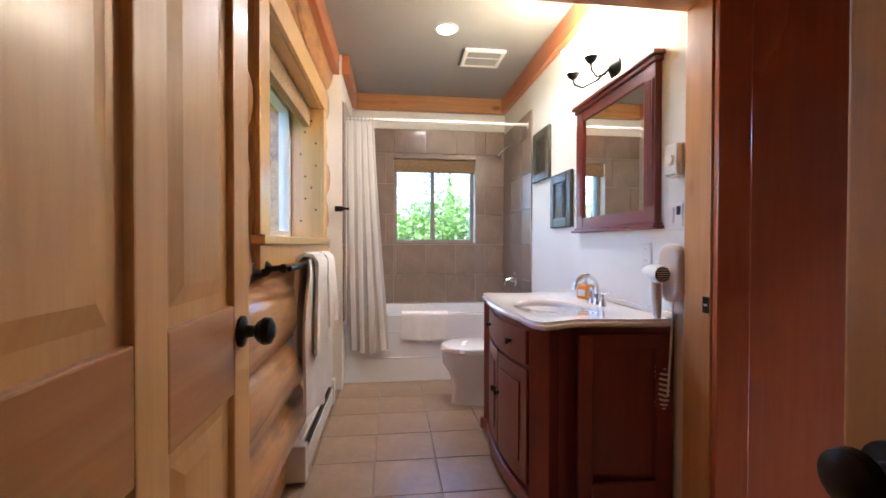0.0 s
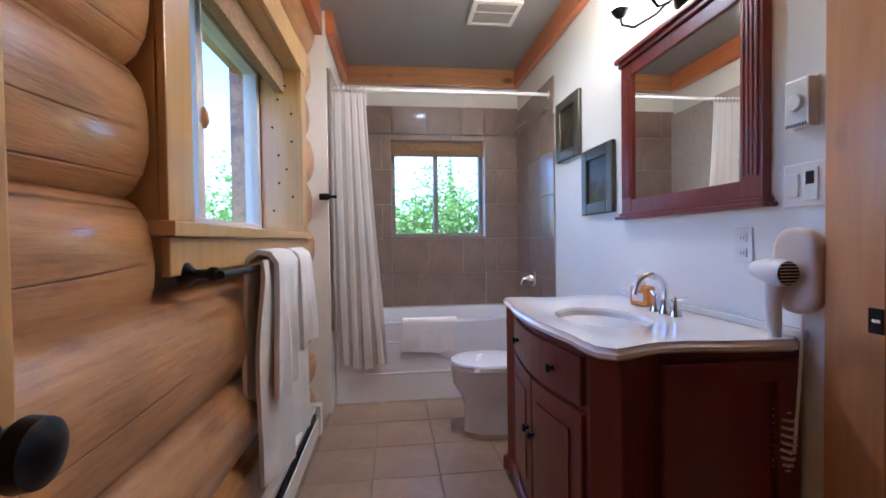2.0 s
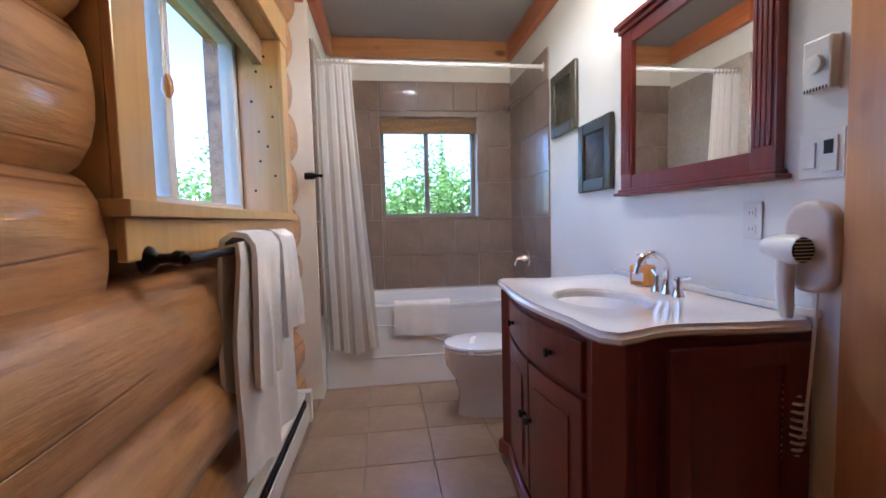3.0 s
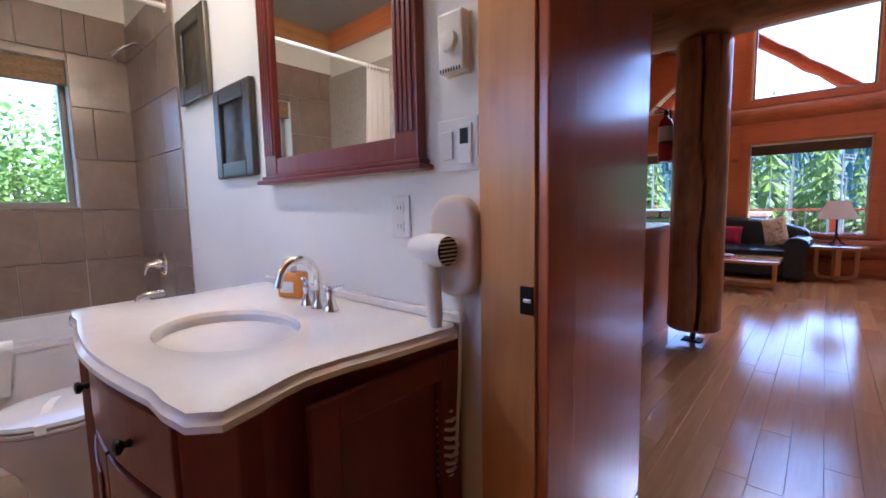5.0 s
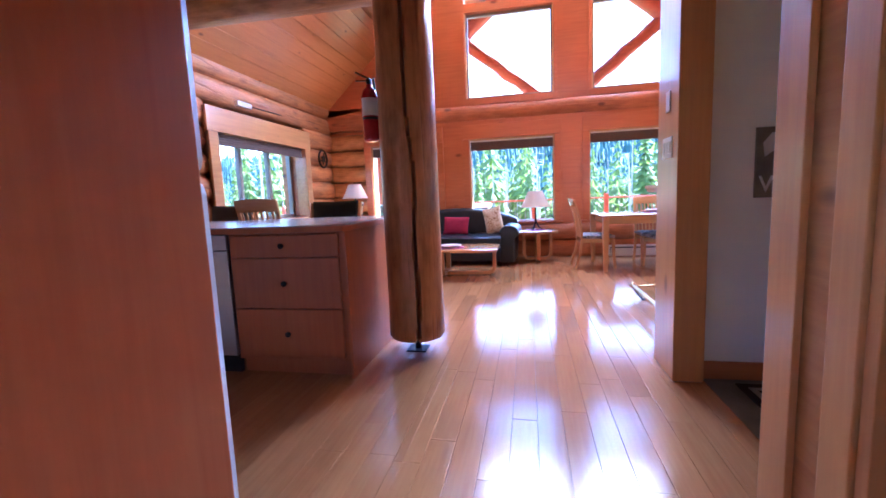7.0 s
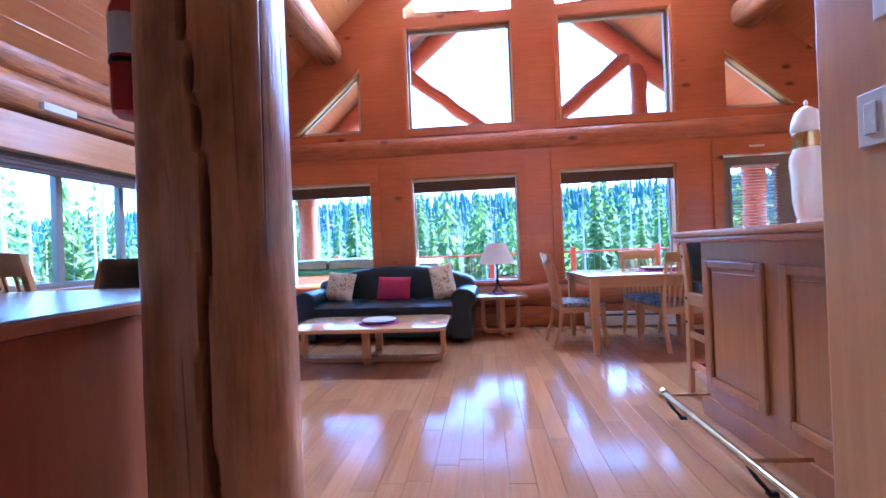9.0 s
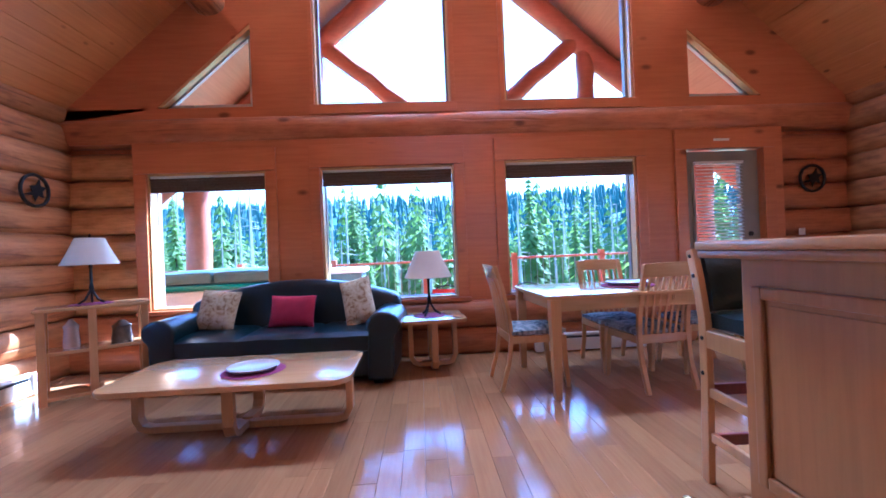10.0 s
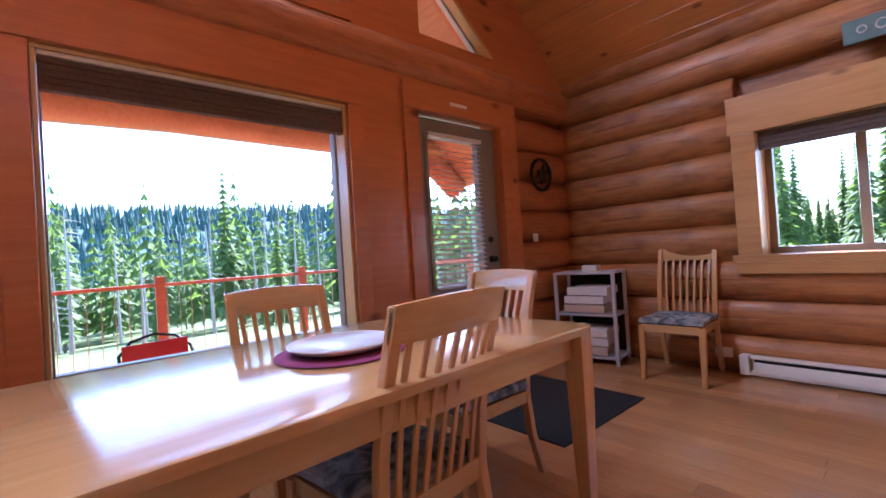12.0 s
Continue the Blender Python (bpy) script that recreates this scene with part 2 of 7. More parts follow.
M["picture"] = mottled("dim_botanical_print", (0.10, 0.085, 0.06), 0.5, 16, 0.8)
M["pframe"] = wood("dark_olive_frame", (0.055, 0.047, 0.028), (0.03, 0.025, 0.014), 2, 0.35, 30)
M["mirror"] = material("mirror_silver", (0.92, 0.93, 0.92), 0.0, 1)
M["rock"] = mottled("pale_concrete", (0.35, 0.33, 0.30), 0.15, 5, 0.9)
M["tubcover"] = mottled("grey_green_spa_cover", (0.10, 0.16, 0.15), 0.15, 6, 0.6)
M["teal"] = mottled("teal_spa_rim", (0.02, 0.20, 0.15), 0.1, 6, 0.3)


def patterned(name, a, b, c, scale, rough=0.9):
    m = material(name, a, rough)
    n = node(m, "ShaderNodeTexNoise", Scale=scale, Detail=3.0, Distortion=1.5)
    link(m, coords(m), n.inputs["Vector"])
    link(m, ramp(m, n.outputs[0], [(0.36, a), (0.47, b), (0.6, c)]), m.node_tree.nodes["Principled BSDF"].inputs["Base Color"])
    f = node(m, "ShaderNodeTexNoise", Scale=240.0)
    bump(m, f.outputs[0], 0.25, 0.004)
    return m


M["seatcloth"] = patterned("blue_grey_camouflage_cloth", (0.05, 0.06, 0.075), (0.17, 0.185, 0.20), (0.36, 0.35, 0.33), 11)
M["floral"] = patterned("cream_floral_cloth", (0.26, 0.15, 0.06), (0.47, 0.35, 0.18), (0.54, 0.43, 0.26), 16)
M["glass"] = material("window_glass", (1, 1, 1), 0.0)
gb = M["glass"].node_tree.nodes["Principled BSDF"]
gb.inputs["Transmission Weight"].default_value, gb.inputs["IOR"].default_value = 1.0, 1.05
M["bulb"] = material("lit_frosted_glass", (0.9, 0.85, 0.7), 0.4)
bb = M["bulb"].node_tree.nodes["Principled BSDF"]
bb.inputs["Emission Color"].default_value, bb.inputs["Emission Strength"].default_value = (1, 0.80, 0.42, 1), 14.0
M["downlight"] = material("lit_downlight", (0.9, 0.85, 0.7), 0.4)
bb = M["downlight"].node_tree.nodes["Principled BSDF"]
bb.inputs["Emission Color"].default_value, bb.inputs["Emission Strength"].default_value = (1, 0.86, 0.6, 1), 30.0
M["needle"] = mottled("conifer_needles", (0.13, 0.19, 0.04), 0.5, 3.0, 0.7, 0, 0.2, 12)
translucent(M["needle"], (0.17, 0.25, 0.045), 0.45)
# far needles: distance haze put into the colour as blue
M["needle2"] = mottled("hazed_far_needles", (0.040, 0.092, 0.075), 0.4, 0.1, 0.8, 0, 0, 2)
M["leaf"] = mottled("green_leaves", (0.16, 0.26, 0.05), 0.35, 5.0, 0.6, 0, 0, 12)
translucent(M["leaf"], (0.24, 0.36, 0.07), 0.45)
M["bark"] = mottled("grey_bark", (0.16, 0.13, 0.10), 0.3, 9, 0.9, 0, 0.4, 40)
M["deadwood"] = mottled("bleached_snag", (0.32, 0.29, 0.25), 0.2, 9, 0.9)
M["grass"] = mottled("rough_grass", (0.10, 0.13, 0.03), 0.4, 0.3, 0.9, 0, 0.2, 6)
# ridge takes the same haze-blue as the far needles
M["hill"] = mottled("hazed_far_hillside", (0.040, 0.092, 0.075), 0.4, 0.05, 0.9, 0, 0, 0.4)


# ---- mesh helpers ----
def bx(bm, x0, x1, y0, y1, z0, z1):
    vs = [bm.verts.new((x, y, z)) for x in (x0, x1) for y in (y0, y1) for z in (z0, z1)]
    for f in ((0, 1, 3, 2), (4, 6, 7, 5), (0, 4, 5, 1), (2, 3, 7, 6), (0, 2, 6, 4), (1, 5, 7, 3)):
        bm.faces.new([vs[i] for i in f])
    return vs


def ring(bm, c, u, v, n, ru, rv=None):
    rv = ru if rv is None else rv
    return [bm.verts.new(c + u * (ru * math.cos(2 * math.pi * k / n)) + v * (rv * math.sin(2 * math.pi * k / n))) for k in range(n)]


def skin(bm, rings, cap=True):
    for a, b in zip(rings, rings[1:]):
        n = len(a)
        for k in range(n):
            bm.faces.new((a[k], a[(k + 1) % n], b[(k + 1) % n], b[k]))
    if cap:
        bm.faces.new(list(reversed(rings[0])))
        bm.faces.new(rings[-1])


def basis(d):
    d = Vector(d).normalized()
    u = d.orthogonal().normalized() if abs(d.z) > 0.9 else d.cross(Vector((0, 0, 1))).normalized()
    return u, d.cross(u).normalized()


def tube(bm, pts, r, n=10, cap=True):
    """A round tube along points; r is one radius or one for each point."""
    pts = [Vector(p) for p in pts]
    rs = r if isinstance(r, (list, tuple)) else [r] * len(pts)
    u, v = basis(pts[1] - pts[0])
    rings = []
    for i, p in enumerate(pts):
        d = (pts[min(i + 1, len(pts) - 1)] - pts[max(i - 1, 0)]).normalized()
        u = (u - d * u.dot(d)).normalized()
        rings.append(ring(bm, p, u, d.cross(u), n, rs[i]))
    skin(bm, rings, cap)


def lathe(bm, prof, cx=0, cy=0, n=24, sx=1.0, sy=1.0):
    """Profile of (radius, z), bottom to top, turned round the z axis."""
    rings = [ring(bm, Vector((cx, cy, z)), Vector((1, 0, 0)), Vector((0, 1, 0)), n, max(r, 1e-4) * sx, max(r, 1e-4) * sy) for r, z in prof]
    skin(bm, rings)


def prism(bm, poly, h0, h1, axis="z"):
    """A polygon of (a, b) pushed from h0 to h1 along an axis; for 'x' the pair is (y, z), for 'y' (x, z)."""
    put = {"z": lambda a, b, h: (a, b, h), "x": lambda a, b, h: (h, a, b), "y": lambda a, b, h: (a, h, b)}[axis]
    r0, r1 = [[bm.verts.new(put(a, b, h)) for a, b in poly] for h in (h0, h1)]
    skin(bm, [r0, r1])


def finish(name, bm, mat, parent=None, label="", bevel=0.0, smooth=False, segs=2, at=None):
    bmesh.ops.recalc_face_normals(bm, faces=bm.faces)
    if bevel:
        bmesh.ops.bevel(bm, geom=[e for e in bm.edges if e.is_manifold and e.calc_face_angle(0) > 0.6], offset=bevel, segments=segs, profile=0.6, affect="EDGES", clamp_overlap=True)
    me = bpy.data.meshes.new(name)
    bm.to_mesh(me)
    bm.free()
    if smooth:
        for p in me.polygons:
            p.use_smooth = True
        me.set_sharp_from_angle(angle=radians(40))
    me.materials.append(M[mat] if isinstance(mat, str) else mat)
    ob = new(name, me)
    ob.parent = parent
    if at is not None:
        ob.matrix_basis = at
    if label:
        tagged(ob, label)
    return ob


def part(name, bm, mat, parent, label="", **k):
    return finish(name, bm, mat, parent, label, **k)


def boxpart(name, parent, mat, x0, x1, y0, y1, z0, z1, bevel=0.004, label=""):
    bm = bmesh.new()
    bx(bm, x0, x1, y0, y1, z0, z1)
    return finish(name, bm, mat, parent, label, bevel=bevel)


def thing(name, label, category, x=0, y=0, z=0, rz=0, group=""):
    ob = new(name)
    ob.matrix_basis = pose(x, y, z, 0, 0, rz)
    return tagged(ob, label, category, group)


def setting(name, bm, mat, label, category, **k):
    return tagged(finish(name, bm, mat, **k), label, category, kind="structure")


def wallbox(name, mat, boxes, label, category="wall", bevel=0.0):
    bm = bmesh.new()
    for b in boxes:
        bx(bm, *b)
    return setting(name, bm, mat, label, category, bevel=bevel)


def log_mesh(length, r, seed, axis="x", n=26, taper=0.04, step=0.22, square=2.5):
    """One peeled log along an axis from 0 to length, hand-worked and uneven."""
    bm = bmesh.new()
    k = max(3, int(length / step))
    off = Vector((seed * 3.7, seed * 1.3, 0))
    rings = []
    for i in range(k + 1):
        a = length * i / k if 1 < i < k - 1 or k < 5 else (0, 0.02)[i] if i < 2 else length - (0.02, 0)[i - k + 1]
        rr = r * (1 - taper * i / k)
        vs = []
        for j in range(n):
            t = 2 * math.pi * j / n
            q = rr * (1 + 0.035 * noise.noise(Vector((a * 0.9, math.cos(t), math.sin(t))) + off) + 0.015 * noise.noise(Vector((a * 4, 3 * math.cos(t), 3 * math.sin(t))) + off))
            e = 0.93 if i in (0, k) else 1.0
            q /= (abs(math.cos(t)) ** square + abs(math.sin(t)) ** square) ** (1 / square)
            c, s = q * e * math.cos(t), q * e * math.sin(t)
            vs.append(bm.verts.new((a, c, s) if axis == "x" else (c, a, s) if axis == "y" else (c, s, a)))
        rings.append(vs)
    skin(bm, rings)
    return bm


def bar(bm, p0, p1, w, d, up=(0, 0, 1)):
    """A rectangular stick from p0 to p1, w across and d deep."""
    p0, p1 = Vector(p0), Vector(p1)
    a = (p1 - p0).normalized()
    s = a.cross(Vector(up)).normalized()
    u = s.cross(a)
    rings = []
    for p in (p0, p1):
        rings.append([bm.verts.new(p + s * (w / 2 * i) + u * (d / 2 * j)) for i, j in ((-1, -1), (1, -1), (1, 1), (-1, 1))])
    skin(bm, rings)


def ribbon(bm, pts, w, d, up=(1, 0, 0)):
    """A bent rectangular stick through points: w along 'up', d across it."""
    pts = [Vector(p) for p in pts]
    up = Vector(up)
    rings = []
    for i, p in enumerate(pts):
        a = (pts[min(i + 1, len(pts) - 1)] - pts[max(i - 1, 0)]).normalized()
        s = a.cross(up).normalized()
        rings.append([bm.verts.new(p + up * (w / 2 * i2) + s * (d / 2 * j2)) for i2, j2 in ((-1, -1), (1, -1), (1, 1), (-1, 1))])
    skin(bm, rings)

# ---- the shell of the house ----
RIDGE_Y, RIDGE_Z, SLOPE = 0.45, 6.5, 0.9
XW = 9.0                                # inner face of the window wall
YL, YR = 4.72, -3.87                    # inner faces of the log side walls
LOFT = 2.62                             # flat ceiling over hall, kitchen


def roof_z(y):
    return RIDGE_Z - SLOPE * abs(y - RIDGE_Y)


# floors: sub-floor slabs under boards and tiles
sub = wallbox("floor", "grout", [(-1.0, XW + 0.3, -4.2, 1.62, -0.2, -0.012), (1.3, XW + 0.3, 1.62, 5.2, -0.2, -0.012), (-1.0, 1.3, 1.62, 5.0, -0.2, -0.012)], "polished honey oak board floor", "floor")


def log_run(parent, axis, a0, a1, c, z0, count, r, mat, holes=(), pitch=None, seed=0, square=2.5):
    """Stacked logs along an axis at cross position c; holes are (a0, a1, z0, z1) cut out of them."""
    pitch = pitch or r * 1.72
    for i in range(count):
        z = z0 + r + i * pitch
        spans = [(a0, a1)]
        for h0, h1, hz0, hz1 in holes:
            if z + r * 0.55 > hz0 and z - r * 0.55 < hz1:
                spans = [s for lo, hi in spans for s in ((lo, min(hi, h0)), (max(lo, h1), hi)) if s[1] - s[0] > 0.05]
        for lo, hi in spans:
            rr = r * (1 + 0.05 * math.sin(seed * 2.1 + i * 1.7))
            bm = log_mesh(hi - lo, rr, seed + i * 1.37 + lo, axis, square=square)
            place = pose(lo, c + 0.012 * math.sin(i * 2.3 + seed), z) if axis == "x" else pose(c + 0.012 * math.sin(i * 2.3 + seed), lo, z)
            finish("log", bm, mat, parent, smooth=True, at=place)


# west log wall of bathroom and hall
WIN_L = (1.87, 3.16, 1.2, 2.08)          # y0, y1, z0, z1 of the bathroom side window
west = wallbox("wall_west", "log_y", [(-0.72, -0.56, -1.5, WIN_L[0], -0.1, 2.7), (-0.72, -0.56, WIN_L[1], 4.9, -0.1, 2.7), (-0.72, -0.56, WIN_L[0], WIN_L[1], -0.1, WIN_L[2]), (-0.72, -0.56, WIN_L[0], WIN_L[1], WIN_L[3], 2.7)],
               "stacked peeled honey-coloured log wall", "log wall")
log_run(west, "y", -1.5, 3.66, -0.54, 0.932, 6, 0.176, "log_y", [(1.745, 3.285, 1.16, 2.14)], 0.281, 3, 2.7)
for z, r, y1, x in ((0.875, 0.165, 2.20, -0.44), (0.63, 0.15, 2.27, -0.42), (0.385, 0.15, 2.3, -0.43)):
    finish("log", log_mesh(y1 + 1.5, r, z * 9, "y", square=2.25), "log_y", west, smooth=True, at=pose(x, -1.5, z))
for z, r in ((0.86, 0.155), (0.60, 0.155), (0.33, 0.15), (0.07, 0.15)):
    finish("log", log_mesh(5.2, r, z * 5 + 2, "y"), "log_y", west, smooth=True, at=pose(-0.53, -1.5, z))

# drywall at the tub alcove and the bathroom's east wall
wallbox("wall_tub_west", "white", [(-0.62, -0.282, 3.64, 4.7, 0, 2.66)], "white painted drywall return beside the tub")
wallbox("wall_bath_east", "white", [(1.285, 1.40, 1.74, 4.7, -0.01, 2.66)], "white painted drywall")
WB = (0.13, 0.972, 1.177, 2.035)              # x0, x1, z0, z1 of the window above the tub
wallbox("wall_bath_north", "white", [(-0.7, WB[0], 4.562, 4.85, -0.1, 2.7), (WB[1], 1.5, 4.562, 4.85, -0.1, 2.7), (WB[0], WB[1], 4.562, 4.85, -0.1, WB[2]), (WB[0], WB[1], 4.562, 4.85, WB[3], 2.7)],
        "white painted drywall above taupe tile")
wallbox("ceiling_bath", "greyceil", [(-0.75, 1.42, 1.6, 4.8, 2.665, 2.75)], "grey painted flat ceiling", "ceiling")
wallbox("ceiling_hall", "ceilpine", [(-0.75, 1.42, -1.6, 1.6, LOFT, LOFT + 0.1), (1.42, 4.62, -3.9, 5.0, LOFT, LOFT + 0.1)], "knotty pine boarded ceiling under the loft", "ceiling")
wallbox("trim_bath_crown", "pine_x", [(-0.26, 1.285, 4.50, 4.56, 2.51, 2.664)], "wide pine crown board", "trim", bevel=0.006)
wallbox("trim_bath_crown_east", "pine_y", [(1.235, 1.284, 1.74, 4.50, 2.51, 2.664)], "wide pine crown board", "trim", bevel=0.006)
wallbox("trim_bath_crown_west", "pine_y", [(-0.60, -0.30, 1.74, 3.64, 2.50, 2.664), (-0.281, -0.23, 3.64, 4.50, 2.51, 2.664)], "wide pine crown board", "trim", bevel=0.006)

# bathroom door frame: latch jamb, header, hall casing
wallbox("jamb_bath", "pine_z", [(1.262, 1.30, 1.60, 1.74, 0, 2.12), (-0.36, 1.262, 1.60, 1.74, 2.08, 2.12)], "honey pine door jamb", "door frame", bevel=0.003)
wallbox("trim_bath_casing", "veneer", [(1.268, 1.40, 1.572, 1.598, 0, 2.2)], "red-brown fir door casing", "door frame", bevel=0.005)
wallbox("wall_above_bath_door", "pine_y", [(-0.6, 1.4, 1.60, 1.74, 2.12, 2.66)], "pine boards above the bathroom opening")
stp = thing("strike_plate", "black latch strike plate on pine jamb", "door hardware", 1.262, 1.617, 0.945)
boxpart("plate", stp, "black", -0.004, -0.001, -0.016, 0.016, -0.03, 0.03, 0.001)
boxpart("lip", stp, "chrome", -0.007, -0.0045, -0.012, 0.006, -0.004, 0.004, 0.0005)

# tall cherry end panel beside the fridge
wallbox("wall_fridge_panel", "veneer", [(1.40, 2.18, 1.655, 1.685, 0, 2.6)], "tall smooth cherry veneer end panel", "panel", bevel=0.004)
wallbox("wall_kitchen_west", "white", [(1.40, 1.46, 1.685, 4.9, -0.1, 2.62)], "plain painted kitchen wall")

# south side of the hall: lobby corner, bedroom door opening, entry recess
wallbox("wall_lobby", "pine_y", [(0.664, 0.75, -1.5, 0.56, -0.1, 2.62)], "pine boarded lobby wall")
wallbox("wall_hall_south", "pine_x", [(0.66, 1.70, 0.28, 0.38, -0.1, 2.62), (2.66, 3.03, 0.24, 0.375, -0.1, 2.62), (1.70, 2.66, 0.28, 0.38, 2.08, 2.62)], "pine boarded hall wall")
# out of view behind the start; white only to bounce light into the lobby
wallbox("wall_behind", "white", [(-0.7, 0.7, -1.6, -1.5, -0.1, 2.62)], "unseen lobby end wall, white to bounce light")
wallbox("jamb_bedroom", "pine_z", [(2.615, 2.655, 0.20, 0.39, 0, 2.08), (1.70, 1.74, 0.20, 0.39, 0, 2.08), (1.74, 2.615, 0.20, 0.39, 2.04, 2.08)], "honey pine door jamb", "door frame", bevel=0.003)
wallbox("trim_bedroom_casing", "pine_z", [(2.66, 2.77, 0.378, 0.40, 0, 2.17), (1.60, 1.715, 0.383, 0.405, 0, 2.17)], "pine door casing", "door frame", bevel=0.005)
wallbox("trim_entry_corner", "pine_z", [(2.90, 3.045, 0.378, 0.40, 0, 2.55), (3.033, 3.055, 0.15, 0.377, 0, 2.55)], "pine corner boards at the entry", "trim", bevel=0.004)
wallbox("wall_bedroom", "white", [(1.2, 2.9, -2.6, -2.5, -0.1, 2.62), (2.88, 2.98, -2.6, 0.24, -0.1, 2.62), (1.2, 1.3, -2.6, 0.28, -0.1, 2.62)], "plain painted bedroom wall")
# entry recess
wallbox("wall_entry", "white", [(4.10, 4.22, -1.6, 0.19, -0.01, 2.62), (2.98, 4.22, -1.7, -1.6, -0.01, 2.62)], "white painted entry wall")
wallbox("floor_entry", "greytile", [(3.05, 4.10, -1.6, 0.19, -0.012, -0.002)], "grey-green slate tile entry floor", "floor")
wallbox("baseboard_entry", "pine_y", [(4.082, 4.099, -1.6, 0.19, 0, 0.10)], "pine baseboard", "baseboard", bevel=0.003)
wallbox("wall_column", "pine_z", [(4.03, 4.385, 0.20, 0.36, 0, 2.62)], "pine clad wall end", "wall", bevel=0.006)
wallbox("wall_kitchen_south", "pine_x", [(4.22, 4.40, -3.7, -0.75, -0.1, 2.62)], "pine boarded wall")

# east window wall: openings (y0, y1, z0, z1)
W1, W2, W3 = (2.67, 3.88, 0.60, 2.02), (0.69, 2.11, 0.60, 2.03), (-1.32, 0.14, 0.60, 2.05)
DOOR = (-2.78, -1.89, 0.0, 2.11)
XO = XW + 0.22
cuts = [YL + 0.3, W1[1], W1[0], W2[1], W2[0], W3[1], W3[0], DOOR[1], DOOR[0], YR - 0.3]
boxes = [(XW, XO, cuts[2 * i + 1], cuts[2 * i], -0.1, 2.34) for i in (1, 2, 3)]
boxes += [(XW, XO, W1[1], 4.02, -0.1, 2.34), (XW + 0.14, XO, 4.02, cuts[0], -0.1, 2.34), (XW, XO, -3.02, DOOR[0], -0.1, 2.34), (XW + 0.14, XO, cuts[-1], -3.02, -0.1, 2.34)]
for w in (W1, W2, W3):
    boxes += [(XW, XO, w[0], w[1], -0.1, w[2]), (XW, XO, w[0], w[1], w[3], 2.34)]
boxes += [(XW, XO, DOOR[0], DOOR[1], DOOR[3], 2.34)]
east = wallbox("wall_east", "pine_y", boxes, "red-brown pine window wall", "wall")
# log courses left and right of the windows on the east wall;
# the north end's stronger light is put into its yellower colour
for y0, y1, n0 in ((4.02, YL + 0.1, 1), (YR - 0.1, -3.02, 2)):
    for i in range(8):
        finish("log", log_mesh(y1 - y0, 0.155, i + n0 * 9.1, "y"), "log_y" if n0 == 1 else "log_red", east, smooth=True, at=pose(XW + 0.16, y0, 0.13 + i * 0.285))
# the base log under the windows
for i in range(2):
    finish("log", log_mesh(cuts[0] - DOOR[1], 0.16, 4.4 + i, "y"), "log_red", east, smooth=True, at=pose(XW + 0.06, DOOR[1], 0.13 + i * 0.285))
# tie log above the windows
finish("log", log_mesh(cuts[0] - cuts[-1], 0.155, 8.8, "y", taper=0.02), "log_red", east, smooth=True, at=pose(XW + 0.105, cuts[-1], 2.47))
# upper gable
UZ0, UZ1, UT0 = 2.70, 4.08, 4.22
U1, U2 = (0.69, 2.13), (-1.33, 0.10)
T1, T2 = ((2.78, 2.71), (3.76, 2.71), (2.78, 3.58)), ((-1.97, 2.71), (-2.80, 2.71), (-1.97, 3.46))
bm = bmesh.new()


def gable(poly):
    prism(bm, poly, XW, XO, "x")


def rz(y):
    return roof_z(y) + 0.15


gable([(YR - 0.3, 2.341), (YL + 0.3, 2.341), (YL + 0.3, UZ0), (YR - 0.3, UZ0)])
gable([(2.13, UZ0), (2.78, UZ0), (2.78, rz(2.78)), (2.13, rz(2.13))])
gable([(-1.97, UZ0), (-1.33, UZ0), (-1.33, rz(-1.33)), (-1.97, rz(-1.97))])
gable([(3.76, UZ0), (YL + 0.3, UZ0), (YL + 0.3, rz(YL + 0.3)), (3.76, rz(3.76))])
gable([(2.78, 3.58), (3.76, UZ0), (3.76, rz(3.76)), (2.78, rz(2.78))])
gable([(YR - 0.3, UZ0), (-2.80, UZ0), (-2.80, rz(-2.80)), (YR - 0.3, rz(YR - 0.3))])
gable([(-2.80, UZ0), (-1.97, 3.46), (-1.97, rz(-1.97)), (-2.80, rz(-2.80))])
gable([(0.10, UZ0), (0.69, UZ0), (0.69, rz(0.69)), (RIDGE_Y, rz(RIDGE_Y)), (0.10, rz(0.10))])
gable([(0.69, UZ1), (2.13, UZ1), (2.13, UT0), (0.69, UT0)])
gable([(-1.33, UZ1), (0.10, UZ1), (0.10, UT0), (-1.33, UT0)])
gable([(0.69, 5.5), (2.13, 4.35), (2.13, rz(2.13)), (0.69, rz(0.69))])
gable([(-1.33, 4.30), (0.10, 5.45), (0.10, rz(0.10)), (-1.33, rz(-1.33))])
setting("wall_gable", bm, "pine_y", "red-brown boarded gable above the windows", "wall")

# great-room ceiling: boarded slopes, and the roof
bm = bmesh.new()
w = 0.14
for side in (1, -1):
    y = 0.0
    while y < 4.6:
        a, b = y + 0.003, y + w - 0.003
        ya, yb = RIDGE_Y + side * a, RIDGE_Y + side * b
        vs = [bm.verts.new(p) for p in ((4.4, ya, roof_z(ya)), (XW + 0.02, ya, roof_z(ya)), (XW + 0.02, yb, roof_z(yb)), (4.4, yb, roof_z(yb)))]
        bm.faces.new(vs)
        vt = [bm.verts.new((v.co.x, v.co.y, v.co.z + 0.03)) for v in vs]
        for i in range(4):
            bm.faces.new((vs[i], vs[(i + 1) % 4], vt[(i + 1) % 4], vt[i]))
        y += w
setting("ceiling_great_room", bm, "ceilpine", "knotty pine boards on the vaulted ceiling", "ceiling")
bm = bmesh.new()
